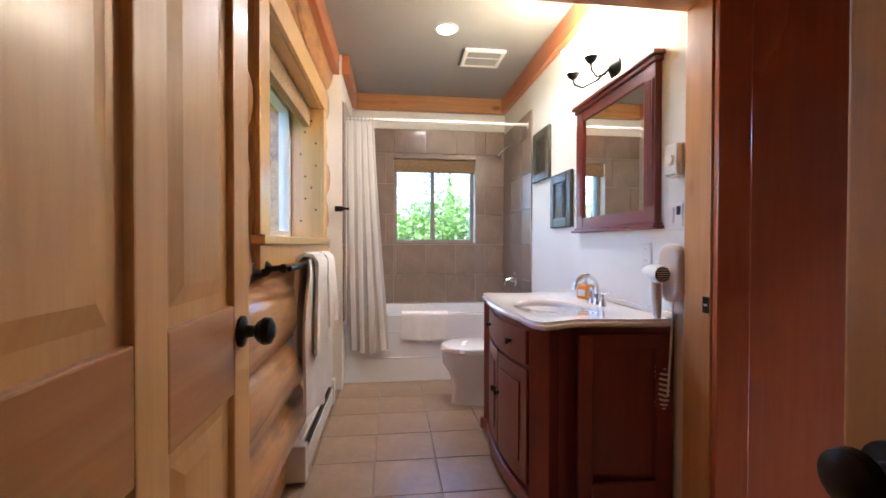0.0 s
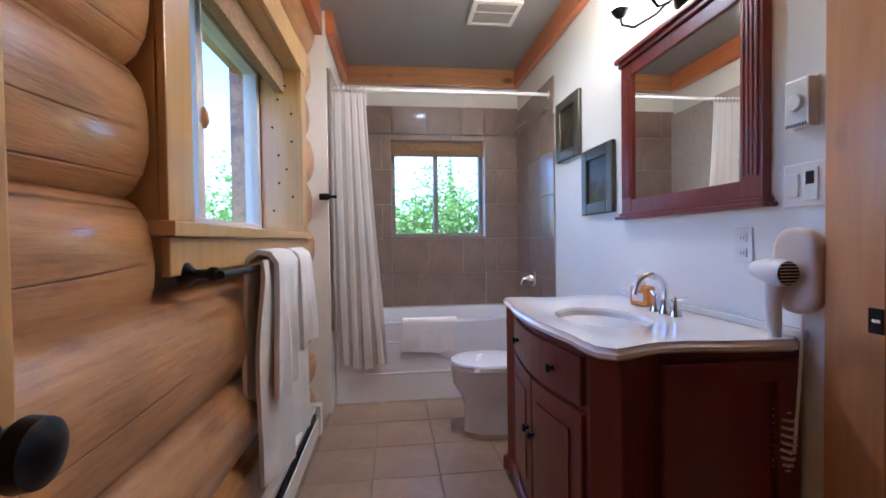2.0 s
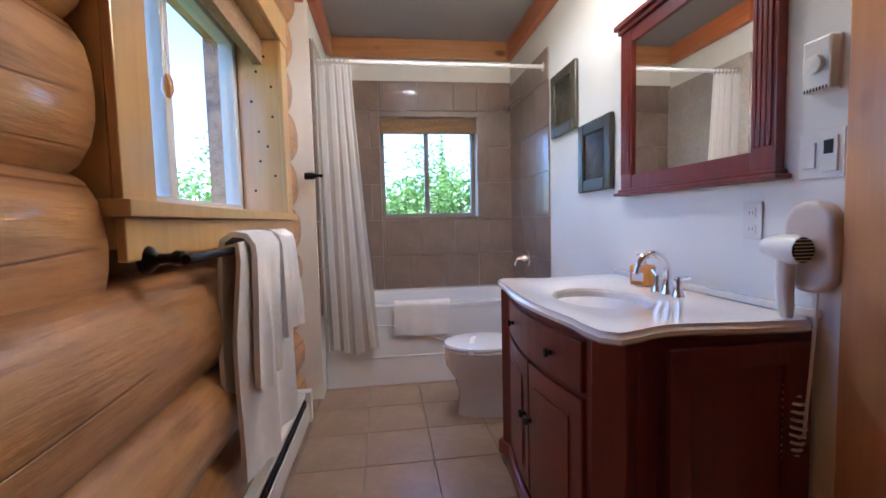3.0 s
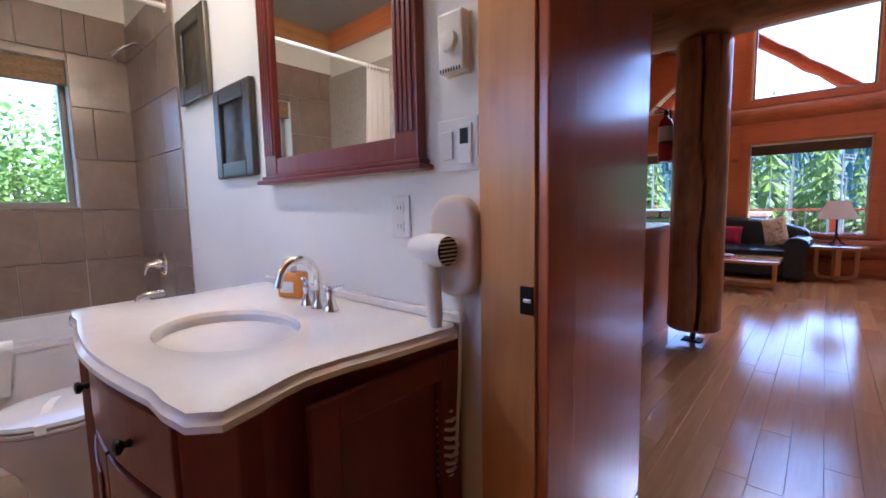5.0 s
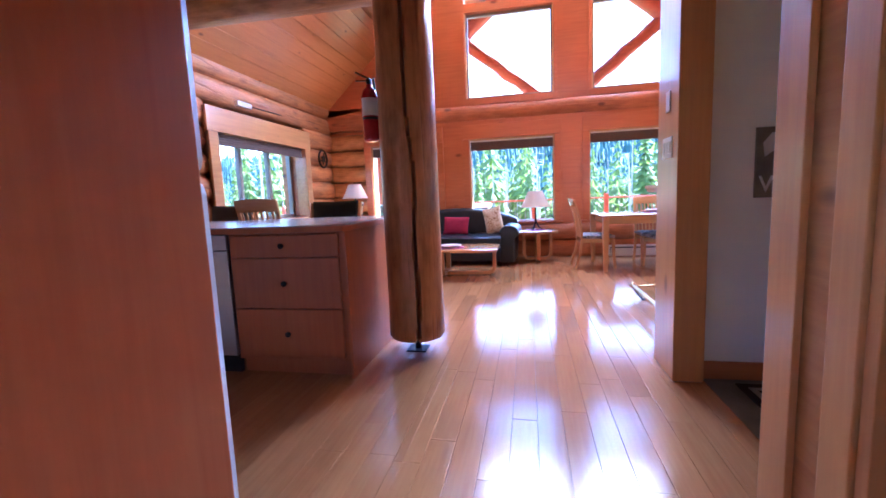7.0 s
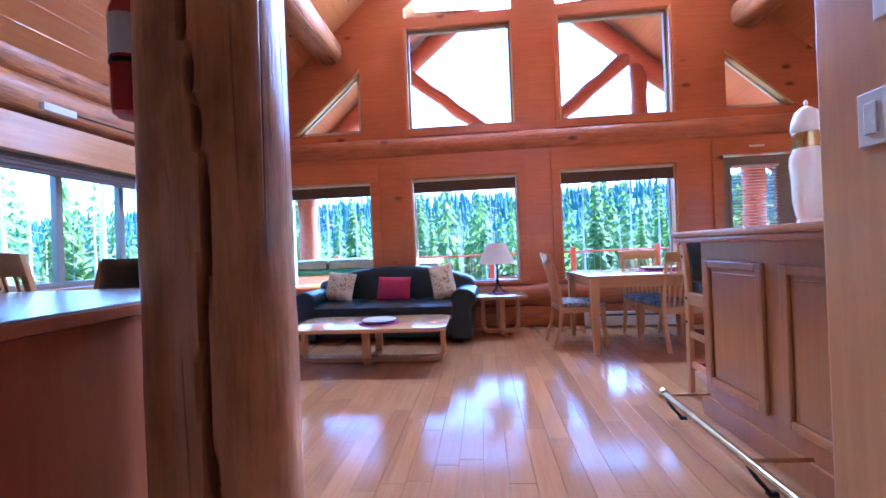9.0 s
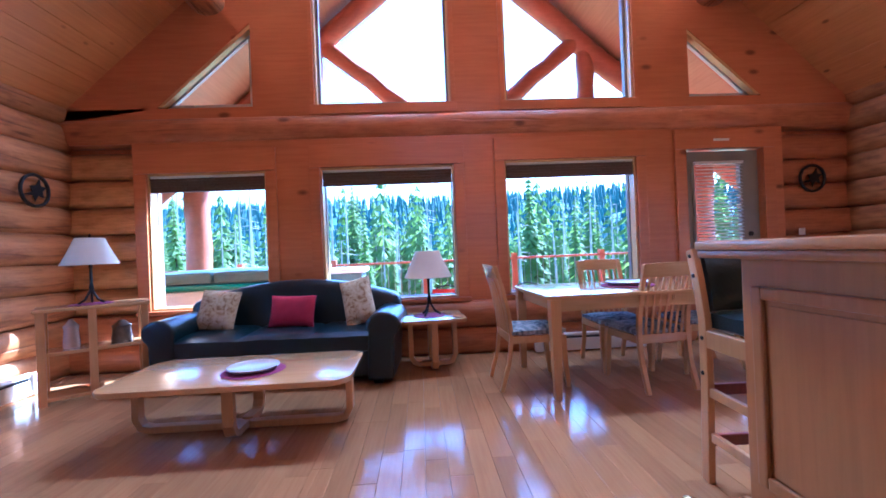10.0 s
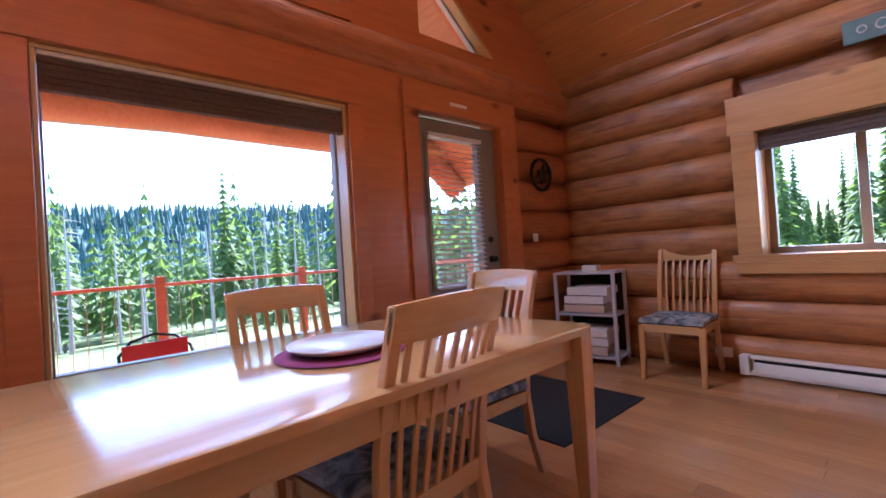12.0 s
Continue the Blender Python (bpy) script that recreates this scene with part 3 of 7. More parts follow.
for side in (1, -1):
    ye = RIDGE_Y + side * 4.85
    prism(bm, [(RIDGE_Y, RIDGE_Z + 0.12), (ye, roof_z(ye) + 0.12), (ye, roof_z(ye) + 0.3), (RIDGE_Y, RIDGE_Z + 0.3)], 1.42, XO, "x")
setting("roof", bm, "cedar", "dark pitched roof", "roof")
wallbox("wall_loft", "pine_y", [(4.40, 4.52, YR, YL, LOFT + 0.1, 6.4)], "pine boarded loft wall", "wall")
# unseen cap closes the bathroom from above without eaves shading its windows
wallbox("roof_bath", "cedar", [(-1.25, 1.42, -1.9, 5.1, 2.78, 2.9)], "unseen flat cap added over the bathroom", "roof")

# north and south log walls of the great room and kitchen
WN = (5.97, 7.93, 0.86, 1.92)
north = wallbox("wall_north", "log_x", [(1.3, WN[0], YL + 0.06, YL + 0.3, -0.1, 2.9), (WN[1], XO, YL + 0.06, YL + 0.3, -0.1, 2.9), (WN[0], WN[1], YL + 0.06, YL + 0.3, -0.1, WN[2]), (WN[0], WN[1], YL + 0.06, YL + 0.3, WN[3], 2.9)], "stacked peeled log wall", "log wall")
log_run(north, "x", 1.4, XW + 0.1, YL + 0.08, -0.03, 10, 0.165, "log_x", [(5.85, 8.05, 0.75, 2.15)], 0.285, 1)
WS = (5.95, 7.40, 0.90, 1.80)
south = wallbox("wall_south", "log_x", [(4.3, WS[0], YR - 0.3, YR - 0.06, -0.1, 2.9), (WS[1], XO, YR - 0.3, YR - 0.06, -0.1, 2.9), (WS[0], WS[1], YR - 0.3, YR - 0.06, -0.1, WS[2]), (WS[0], WS[1], YR - 0.3, YR - 0.06, WS[3], 2.9)], "stacked peeled log wall", "log wall")
log_run(south, "x", 4.4, XW + 0.1, YR - 0.08, -0.03, 10, 0.165, "log_x", [(5.83, 7.53, 0.80, 2.12)], 0.285, 2)

# log purlins, the loft beam and the post on its jack
for y, z in ((3.2, 3.85), (-2.25, 3.88), (RIDGE_Y, 6.32)):
    tagged(finish("purlin", log_mesh(4.6, 0.19, y, "x"), "log_x", smooth=True, at=pose(4.45, y, z)), "peeled log roof purlin", "beam", "roof purlins", "structure")
tagged(finish("beam", log_mesh(YL - YR + 0.4, 0.19, 5.5, "y"), "log_y", smooth=True, at=pose(4.42, YR - 0.2, 2.56)), "large peeled log beam carrying the loft", "beam", kind="structure")


def cracked_post():
    bm = log_mesh(2.26, 0.195, 12.3, "z", n=96, taper=0.03, step=0.03, square=2.05)
    for v in bm.verts:
        a = math.atan2(v.co.y, v.co.x)
        crack = math.radians(-165) + 0.10 * math.sin(v.co.z * 2.1) + 0.05 * math.sin(v.co.z * 7)
        d = abs((a - crack + math.pi) % (2 * math.pi) - math.pi)
        wide = 0.022 + 0.015 * math.sin(v.co.z * 3.3)
        q = 1 - 0.42 * max(0.0, min(1.0, (wide + 0.025 - d) / 0.03))
        v.co.x, v.co.y = v.co.x * q, v.co.y * q
    return bm


pst = thing("log_post", "peeled cracked log post on a screw jack", "post", 4.42, 1.92, 0)
part("shaft", cracked_post(), "log_z", pst, smooth=True, at=pose(0, 0, 0.105))
bm = bmesh.new()
tube(bm, [(0, 0, 0.0), (0, 0, 0.10)], 0.022, 12)
bx(bm, -0.06, 0.06, -0.06, 0.06, 0.095, 0.104)
part("screw_jack", bm, "iron", pst, "black steel screw jack")
boxpart("base_plate", pst, "iron", -0.07, 0.07, -0.07, 0.07, 0, 0.008, 0.001)


# ---- windows ----
def window(name, label, axis, c, a0, a1, z0, z1, mullions=(), frame="vinylg", fw=0.045, depth=0.07, sill=None):
    """A window in an opening: outer frame, mullions and panes. axis: the wall's run ('x' or 'y'); c: place across it."""
    w = tagged(new(name), label, "window", kind="structure")
    def stick(n, u0, u1, v0, v1, d=depth, m=frame):
        if axis == "y":
            return boxpart(n, w, m, c - d / 2, c + d / 2, u0, u1, v0, v1, 0.004)
        return boxpart(n, w, m, u0, u1, c - d / 2, c + d / 2, v0, v1, 0.004)
    stick("window_frame", a0, a0 + fw, z0, z1), stick("window_frame", a1 - fw, a1, z0, z1)
    stick("window_frame", a0 + fw, a1 - fw, z0, z0 + fw), stick("window_frame", a0 + fw, a1 - fw, z1 - fw, z1)
    edges = [a0 + fw]
    for mu in mullions:
        stick("mullion", mu - fw * 0.6, mu + fw * 0.6, z0 + fw, z1 - fw, depth * 0.9)
        edges += [mu - fw * 0.6, mu + fw * 0.6]
    edges.append(a1 - fw)
    for i in range(0, len(edges), 2):
        g = stick("pane", edges[i], edges[i + 1], z0 + fw, z1 - fw, 0.006, "glass")
        g.visible_shadow = False
    return w


window("window_1", "fixed picture window in pine frame", "y", XW + 0.16, *W1, fw=0.028)
window("window_2", "fixed picture window in pine frame", "y", XW + 0.16, *W2, fw=0.028)
window("window_3", "fixed picture window in pine frame", "y", XW + 0.16, *W3, fw=0.028)
window("window_4", "upper gable window", "y", XW + 0.12, U1[0], U1[1], UZ0, UZ1)
window("window_5", "upper gable window", "y", XW + 0.12, U2[0], U2[1], UZ0, UZ1)
window("window_6", "three-part sliding kitchen window", "x", YL + 0.17, *WN, mullions=(6.68, 7.33), frame="vinylg")
window("window_7", "sliding window beside the dining corner", "x", YR - 0.17, *WS, mullions=(6.45, 6.87), frame="vinylg")
window("window_8", "sliding window above the tub", "x", 4.70, *WB, mullions=(0.535,), frame="vinylg", fw=0.035)
window("window_9", "white vinyl casement window", "y", -0.60, *WIN_L, mullions=(2.45,), frame="vinyl")
for nm, tri, top in (("window_10", T1, None), ("window_11", T2, None)):
    w = tagged(new(nm), "triangular gable window", "window", kind="structure")
    bm = bmesh.new()
    prism(bm, [tri[0], tri[1], tri[2]], XW + 0.118, XW + 0.124, "x")
    part("pane", bm, "glass", w).visible_shadow = False
    for a, b in ((0, 1), (1, 2), (2, 0)):
        bm = bmesh.new()
        cy, cz = sum(p[0] for p in tri) / 3, sum(p[1] for p in tri) / 3
        ins = [Vector((XW + 0.12, p[0] + (cy - p[0]) * 0.06, p[1] + (cz - p[1]) * 0.06)) for p in (tri[a], tri[b])]
        bar(bm, ins[0], ins[1], 0.07, 0.045, (1, 0, 0))
        part("window_frame", bm, "vinyl", w)
for nm, poly in (("window_12", [(0.69, UT0), (2.13, UT0), (2.13, 4.35), (0.69, 5.5)]), ("window_13", [(-1.33, UT0), (0.10, UT0), (0.10, 5.45), (-1.33, 4.30)])):
    bm = bmesh.new()
    prism(bm, poly, XW + 0.118, XW + 0.124, "x")
    w = tagged(new(nm), "sloped top gable window", "window", kind="structure")
    part("pane", bm, "glass", w).visible_shadow = False


def casing_y(name, x, w, cw=0.13, top=0.2, proud=0.028, mat="pine_y", sill=0.03):
    """Flat boards round an opening in a wall that runs along y; x is the wall's inner face, the room lies towards -x."""
    bm = bmesh.new()
    bx(bm, x - proud, x - 0.002, w[0] - cw, w[0], w[2] - 0.0, w[3])
    bx(bm, x - proud, x - 0.002, w[1], w[1] + cw, w[2] - 0.0, w[3])
    bx(bm, x - proud - 0.006, x - 0.002, w[0] - cw, w[1] + cw, w[3] + 0.001, w[3] + top)
    bx(bm, x - proud - sill, x + 0.08, w[0] - cw - 0.02, w[1] + cw + 0.02, w[2] - 0.04, w[2] - 0.001)
    return setting(name, bm, mat, "flat pine window casing with sill", "window trim", bevel=0.005)


for i, w in enumerate((W1, W2, W3)):
    casing_y("trim_window_%d" % (i + 1), XW, w, 0.11, 0.24)
casing_y("trim_door", XW, DOOR, 0.13, 0.2)
# window liners: sunlight on the reveals put into the colour as paler pine
for i, w in enumerate((W1, W2, W3)):
    bm = bmesh.new()
    for e in (w[0] + 0.002, w[1] - 0.02):
        bx(bm, XW + 0.003, XW + 0.122, e, e + 0.018, w[2] + 0.021, w[3] - 0.022)
    bx(bm, XW + 0.003, XW + 0.122, w[0] + 0.002, w[1] - 0.002, w[2] + 0.002, w[2] + 0.02)
    bx(bm, XW + 0.003, XW + 0.122, w[0] + 0.002, w[1] - 0.002, w[3] - 0.021, w[3] - 0.002)
    setting("trim_liner_%d" % (i + 1), bm, "palepine", "varnished pine window liner, painted pale for sunlight", "window trim", bevel=0.002)
# gable liners, with the same sunlit paleness in their colour
bm = bmesh.new()
for a0, a1 in (U1, U2):
    for e in (a0 + 0.002, a1 - 0.018):
        bx(bm, XW + 0.003, XW + 0.083, e, e + 0.016, UZ0 + 0.002, UZ1 - 0.002)
for tri in (T1, T2):
    (ya, za), (yb, zb) = tri[1], tri[2]
    k = 1 if ya < yb else -1
    prism(bm, [(ya + k * 0.006, za + 0.003), (yb - k * 0.003, zb - 0.008), (yb - k * 0.003, zb - 0.055), (ya + k * 0.055, za + 0.003)][::k], XW + 0.003, XW + 0.083, "x")
setting("trim_liner_gable", bm, "palepine", "varnished pine liner in the gable windows, painted pale for sunlight", "window trim")
bm = bmesh.new()
for a0, a1 in (U1, U2):
    bx(bm, XW - 0.02, XW - 0.002, a0 - 0.06, a1 + 0.06, UZ0 - 0.10, UZ0)
    for e in (a0 - 0.05, a1 + 0.005):
        bx(bm, XW - 0.02, XW - 0.002, e, e + 0.045, UZ0 + 0.001, UZ1)
setting("trim_gable", bm, "pine_y", "pine trim under the gable windows", "window trim", bevel=0.003)
for nm, wall_y, w, s in (("trim_north", YL - 0.10, WN, -1), ("trim_south", YR + 0.10, WS, 1)):
    bm = bmesh.new()
    lo, hi = sorted((wall_y, wall_y + s * 0.03))
    bx(bm, w[0] - 0.15, w[0], lo, hi, w[2], w[3]), bx(bm, w[1], w[1] + 0.15, lo, hi, w[2], w[3])
    bx(bm, w[0] - 0.17, w[1] + 0.17, lo, hi, w[3] + 0.001, w[3] + 0.28)
    bx(bm, w[0] - 0.19, w[1] + 0.19, min(lo, hi + s * 0.03), max(hi, lo + s * 0.03), w[2] - 0.05, w[2] - 0.001)
    bx(bm, w[0] - 0.17, w[1] + 0.17, lo, hi, w[2] - 0.14, w[2] - 0.051)
    lo2, hi2 = sorted((wall_y - s * 0.002, wall_y - s * 0.22))
    for e in (w[0] - 0.03, w[1] + 0.002):
        bx(bm, e, e + 0.028, lo2, hi2, w[2], w[3])
    bx(bm, w[0], w[1], lo2, hi2, w[3] + 0.002, w[3] + 0.03)
    bx(bm, w[0], w[1], lo2, hi2, w[2] - 0.03, w[2] - 0.002)
    setting(nm, bm, "pine_x", "wide flat pine window casing", "window trim", bevel=0.005)
# bathroom side window: box liner, casing, stool and apron
bm = bmesh.new()
y0, y1, z0, z1 = WIN_L
XF = -0.345
for e in (y0 - 0.02, y1):
    bx(bm, -0.58, XF - 0.021, e, e + 0.02, z0, z1)
bx(bm, -0.58, XF - 0.021, y0 - 0.02, y1 + 0.02, z1, z1 + 0.02)
# bathroom liner in pale pine too: the sunlit reveal is in its colour
setting("trim_bath_liner", bm, "palepine", "pine window liner with nail holes", "window trim")
bm = bmesh.new()
bx(bm, XF - 0.02, XF, y0 - 0.125, y0, z0, z1), bx(bm, XF - 0.02, XF, y1, y1 + 0.12, z0, z1)
bx(bm, XF - 0.02, XF + 0.004, y0 - 0.13, y1 + 0.13, z1 + 0.001, z1 + 0.14)
bx(bm, -0.58, XF + 0.022, y0 - 0.145, y1 + 0.14, z0 - 0.035, z0 - 0.001)
bx(bm, XF - 0.02, XF, y0 - 0.125, y1 + 0.12, z0 - 0.125, z0 - 0.036)
bx(bm, -0.56, XF - 0.021, y0 - 0.124, y0 - 0.10, z0 - 0.1, z1 + 0.1)
setting("trim_bath_window", bm, "palepine", "pale pine window casing with sill", "window trim", bevel=0.004)
for k in range(10):
    bm = bmesh.new()
    tube(bm, [(0, 0, 0), (0, -0.002, 0)], 0.007, 8)
    finish("nail_hole", bm, "black", bpy.data.objects["trim_bath_liner"], at=pose(-0.50 + 0.07 * (k % 2) + (0.03 if k % 3 else 0), y1 - 0.0005, z0 + 0.12 + 0.075 * k))

# ---- great room furniture ----
def rounded(w, d, r, n=5):
    """Outline of a rounded rectangle centred on the origin."""
    out = []
    for cx, cy, a0 in ((w / 2 - r, d / 2 - r, 0), (-w / 2 + r, d / 2 - r, 90), (-w / 2 + r, -d / 2 + r, 180), (w / 2 - r, -d / 2 + r, 270)):
        for k in range(n + 1):
            a = radians(a0 + 90 * k / n)
            out.append((cx + r * math.cos(a), cy + r * math.sin(a)))
    return out


def cushion(w, d, h, puff=0.5, nx=10, ny=8, seed=0.0):
    """A soft pillow block: pinched edges, swollen middle."""
    bm = bmesh.new()
    top, bot = {}, {}
    for i in range(nx + 1):
        for j in range(ny + 1):
            u, v = i / nx * 2 - 1, j / ny * 2 - 1
            e = max(0.0, (1 - abs(u) ** 3.0)) * max(0.0, (1 - abs(v) ** 3.0))
            t = h / 2 * ((1 - puff) + puff * e ** 0.5) + 0.006 * noise.noise(Vector((u * 2 + seed, v * 2, seed)))
            pinch = 1 - 0.04 * (1 - abs(u) ** 2) * abs(v) - 0.04 * (1 - abs(v) ** 2) * abs(u)
            x, y = u * w / 2 * pinch, v * d / 2 * pinch
            top[i, j], bot[i, j] = bm.verts.new((x, y, t)), bm.verts.new((x, y, -t))
    for i in range(nx):
        for j in range(ny):
            bm.faces.new((top[i, j], top[i + 1, j], top[i + 1, j + 1], top[i, j + 1]))
            bm.faces.new((bot[i, j], bot[i, j + 1], bot[i + 1, j + 1], bot[i + 1, j]))
    for i in range(nx):
        bm.faces.new((top[i, 0], bot[i, 0], bot[i + 1, 0], top[i + 1, 0]))
        bm.faces.new((top[i, ny], top[i + 1, ny], bot[i + 1, ny], bot[i, ny]))
    for j in range(ny):
        bm.faces.new((top[0, j], top[0, j + 1], bot[0, j + 1], bot[0, j]))
        bm.faces.new((top[nx, j], bot[nx, j], bot[nx, j + 1], top[nx, j + 1]))
    return bm


# sofa, front towards local -y
sofa = thing("sofa", "dark green-black leather sofa with rolled arms under the windows", "sofa", 8.50, 2.345, 0, -93)
bm = bmesh.new()
bx(bm, -0.95, 0.95, -0.36, 0.36, 0.05, 0.28)
part("base", bm, "leather", sofa, bevel=0.03, smooth=True)
for s in (-0.62, 0.0, 0.62):
    part("seat_cushion", cushion(0.64, 0.66, 0.19, 0.35, 12, 12, s), "leather", sofa, smooth=True, at=pose(s, -0.10, 0.365, 2))
bm = bmesh.new()
arch = [(-1.03, 0.2)] + [(-1.03 + 2.06 * k / 24, 0.57 + 0.30 * math.sin(math.pi * (0.08 + 0.84 * k / 24)) ** 0.7) for k in range(25)] + [(1.03, 0.2)]
prism(bm, arch, 0.14, 0.40, "y")
for v in bm.verts:
    v.co.y += (v.co.z - 0.4) * 0.16
part("backrest", bm, "leather", sofa, bevel=0.075, smooth=True, segs=4)
for s in (-1, 1):
    bm = bmesh.new()
    prof = [(0.80, 0.04), (1.02, 0.04), (1.03, 0.40)] + [(0.945 + 0.145 * math.cos(radians(a)), 0.50 + 0.115 * math.sin(radians(a))) for a in range(-30, 211, 24)] + [(0.815, 0.40)]
    prism(bm, [(s * a, b) for a, b in prof], -0.44, 0.30, "y")
    part("arm", bm, "leather", sofa, bevel=0.03, smooth=True, segs=3)
for x in (-0.88, 0.88):
    for y in (-0.33, 0.33):
        boxpart("foot", sofa, "black", x - 0.04, x + 0.04, y - 0.04, y + 0.04, 0, 0.05)


def pillow(label, mat, lx, w, h, tilt, spin):
    m = sofa.matrix_basis @ pose(lx, 0.01, 0.455 + h * 0.46, tilt, spin, 0)
    ob = finish("throw_pillow", cushion(w, h, 0.15, 0.85, 12, 12, lx), mat, smooth=True, at=m)
    tagged(ob, label, "pillow", "pillows on the sofa")


pillow("cream floral throw pillow leaning on the sofa back", "floral", -0.66, 0.36, 0.38, 68, 6)
pillow("crimson rectangular throw pillow on the sofa", "crimson", 0.04, 0.42, 0.30, 70, 2)
pillow("cream floral throw pillow leaning in the sofa corner", "floral", 0.66, 0.29, 0.45, 66, -14)


# coffee table: long axis along local x
def cross_table(name, label, x, y, rz, w, d, h, r, leg, foot, inset, mat="maple_x"):
    t = thing(name, label, "table", x, y, 0, rz)
    bm = bmesh.new()
    prism(bm, rounded(w, d, r, 7), h - 0.035, h)
    part("tabletop", bm, mat, t, bevel=0.008, smooth=True)
    a, b = w / 2 - foot, d / 2 - inset
    for s in (-1, 1):
        bm = bmesh.new()
        ribbon(bm, [(s * a, 0, h - 0.036), (s * a, 0, 0.10), (s * (a - 0.03), 0, 0.045), (s * (a - 0.09), 0, 0.03), (0.02 * s, 0, 0.03)], leg, 0.045, (0, 1, 0))
        part("leg", bm, "maple", t, bevel=0.006)
        bm = bmesh.new()
        ribbon(bm, [(0, s * b, h - 0.036), (0, s * b, 0.11), (0, s * (b - 0.03), 0.055), (0, s * (b - 0.07), 0.04), (0, 0.02 * s, 0.04)], leg, 0.045, (1, 0, 0))
        part("leg", bm, "maple", t, bevel=0.006)
    bm = bmesh.new()
    bx(bm, -a, a, -0.02, 0.02, h - 0.075, h - 0.036)
    bx(bm, -0.02, 0.02, -b, b, h - 0.074, h - 0.0365)
    part("cross_rail", bm, "maple", t)
    return t


cross_table("coffee_table", "pale maple coffee table with rounded corners and crossed base", 7.29, 2.27, 90, 1.48, 0.76, 0.385, 0.13, 0.07, 0.06, 0.14)
cross_table("side_table", "pale maple side table beside the sofa", 8.50, 1.0, 4, 0.58, 0.60, 0.49, 0.07, 0.06, 0.09, 0.09)


def plate_on_mat(x, y, z, s=1.0):
    mt = bmesh.new()
    lathe(mt, [(0.19 * s, 0.0), (0.205 * s, 0.004), (0.19 * s, 0.008)], n=36)
    mat_ob = tagged(finish("placemat", mt, "purple", at=pose(x, y, z)), "round plum woven placemat under a plate", "placemat")
    pl = bmesh.new()
    lathe(pl, [(0.09 * s, 0.0), (0.15 * s, 0.012), (0.168 * s, 0.026), (0.165 * s, 0.03), (0.145 * s, 0.018), (0.02 * s, 0.012)], n=36)
    tagged(finish("plate", pl, "plate", smooth=True, at=pose(x, y, z + 0.0085)), "wide pewter-coloured plate on a plum mat", "plate")


plate_on_mat(7.22, 2.18, 0.386, 0.95)
plate_on_mat(7.90, -0.63, 0.751, 1.05)


def table_lamp(x, y, z, label, s=1.0):
    lamp = thing("table_lamp", label, "lamp", x, y, z, 20, "table lamps")
    lamp.scale = (s, s, s)
    bm = bmesh.new()
    for k in range(3):
        a = radians(120 * k + 15)
        tube(bm, [(0.10 * math.cos(a), 0.10 * math.sin(a), 0.006), (0.05 * math.cos(a), 0.05 * math.sin(a), 0.035), (0.014 * math.cos(a), 0.014 * math.sin(a), 0.10), (0.0, 0.0, 0.15)], [0.009, 0.010, 0.009, 0.008], 8)
    part("foot", bm, "black", lamp, smooth=True)
    bm = bmesh.new()
    lathe(bm, [(0.012, 0.10), (0.018, 0.14), (0.011, 0.17), (0.011, 0.30), (0.016, 0.32), (0.010, 0.34), (0.010, 0.44)], n=14)
    part("stem", bm, "black", lamp, smooth=True)
    bm = bmesh.new()
    n = 40
    prof = [(0.21, 0.335), (0.16, 0.435), (0.105, 0.565), (0.100, 0.565), (0.155, 0.435), (0.205, 0.337)]
    rings = [ring(bm, Vector((0, 0, zz)), Vector((1, 0, 0)), Vector((0, 1, 0)), n, r) for r, zz in prof]
    skin(bm, rings, cap=False)
    skin(bm, [rings[-1], rings[0]], cap=False)
    part("shade", bm, "shade", lamp, "cream cloth shade", smooth=True)
    bm = bmesh.new()
    lathe(bm, [(0.006, 0.44), (0.006, 0.575), (0.012, 0.585), (0.004, 0.60)], n=10)
    for k in range(3):
        a = radians(120 * k)
        tube(bm, [(0, 0, 0.56), (0.101 * math.cos(a), 0.101 * math.sin(a), 0.562)], 0.003, 5)
    part("finial", bm, "black", lamp)
    return lamp


bm = bmesh.new()
lathe(bm, [(0.15, 0), (0.155, 0.003), (0.15, 0.005)], n=32)
tagged(finish("doily", bm, "purple", at=pose(8.50, 1.02, 0.491)), "plum woven round mat under a lamp", "placemat")
table_lamp(8.50, 1.02, 0.4965, "cream-shaded lamp with dark tripod foot on the side table", 1.08)
table_lamp(8.29, 3.95, 0.775, "table lamp with cream shade and dark foot on the corner shelf")
bm = bmesh.new()
lathe(bm, [(0.15, 0), (0.155, 0.002), (0.15, 0.003)], n=32)
tagged(finish("doily", bm, "purple", at=pose(8.29, 3.95, 0.7715)), "plum woven round mat under a lamp", "placemat")

# open corner shelf, front towards local -y
sh = thing("corner_shelf", "open honey wood shelf unit standing across the corner", "shelf", 8.28, 3.92, 0, -53.5)
W, D, H = 0.74, 0.32, 0.77
for x in (-W / 2 + 0.03, -0.02, W / 2 - 0.03):
    for y in (-D / 2 + 0.03, D / 2 - 0.03):
        boxpart("post", sh, "maple", x - 0.028, x + 0.028, y - 0.028, y + 0.028, 0, H - 0.03)
for z in (0.03, 0.39):
    bm = bmesh.new()
    bx(bm, -W / 2 + 0.002, W / 2 - 0.002, -D / 2 + 0.004, D / 2 - 0.004, z, z + 0.028)
    part("shelf_board", bm, "maple_x", sh, bevel=0.003)
bm = bmesh.new()
bx(bm, -W / 2 - 0.015, W / 2 + 0.015, -D / 2 - 0.015, D / 2 + 0.015, H - 0.03, H)
part("top", bm, "maple_x", sh, bevel=0.006)
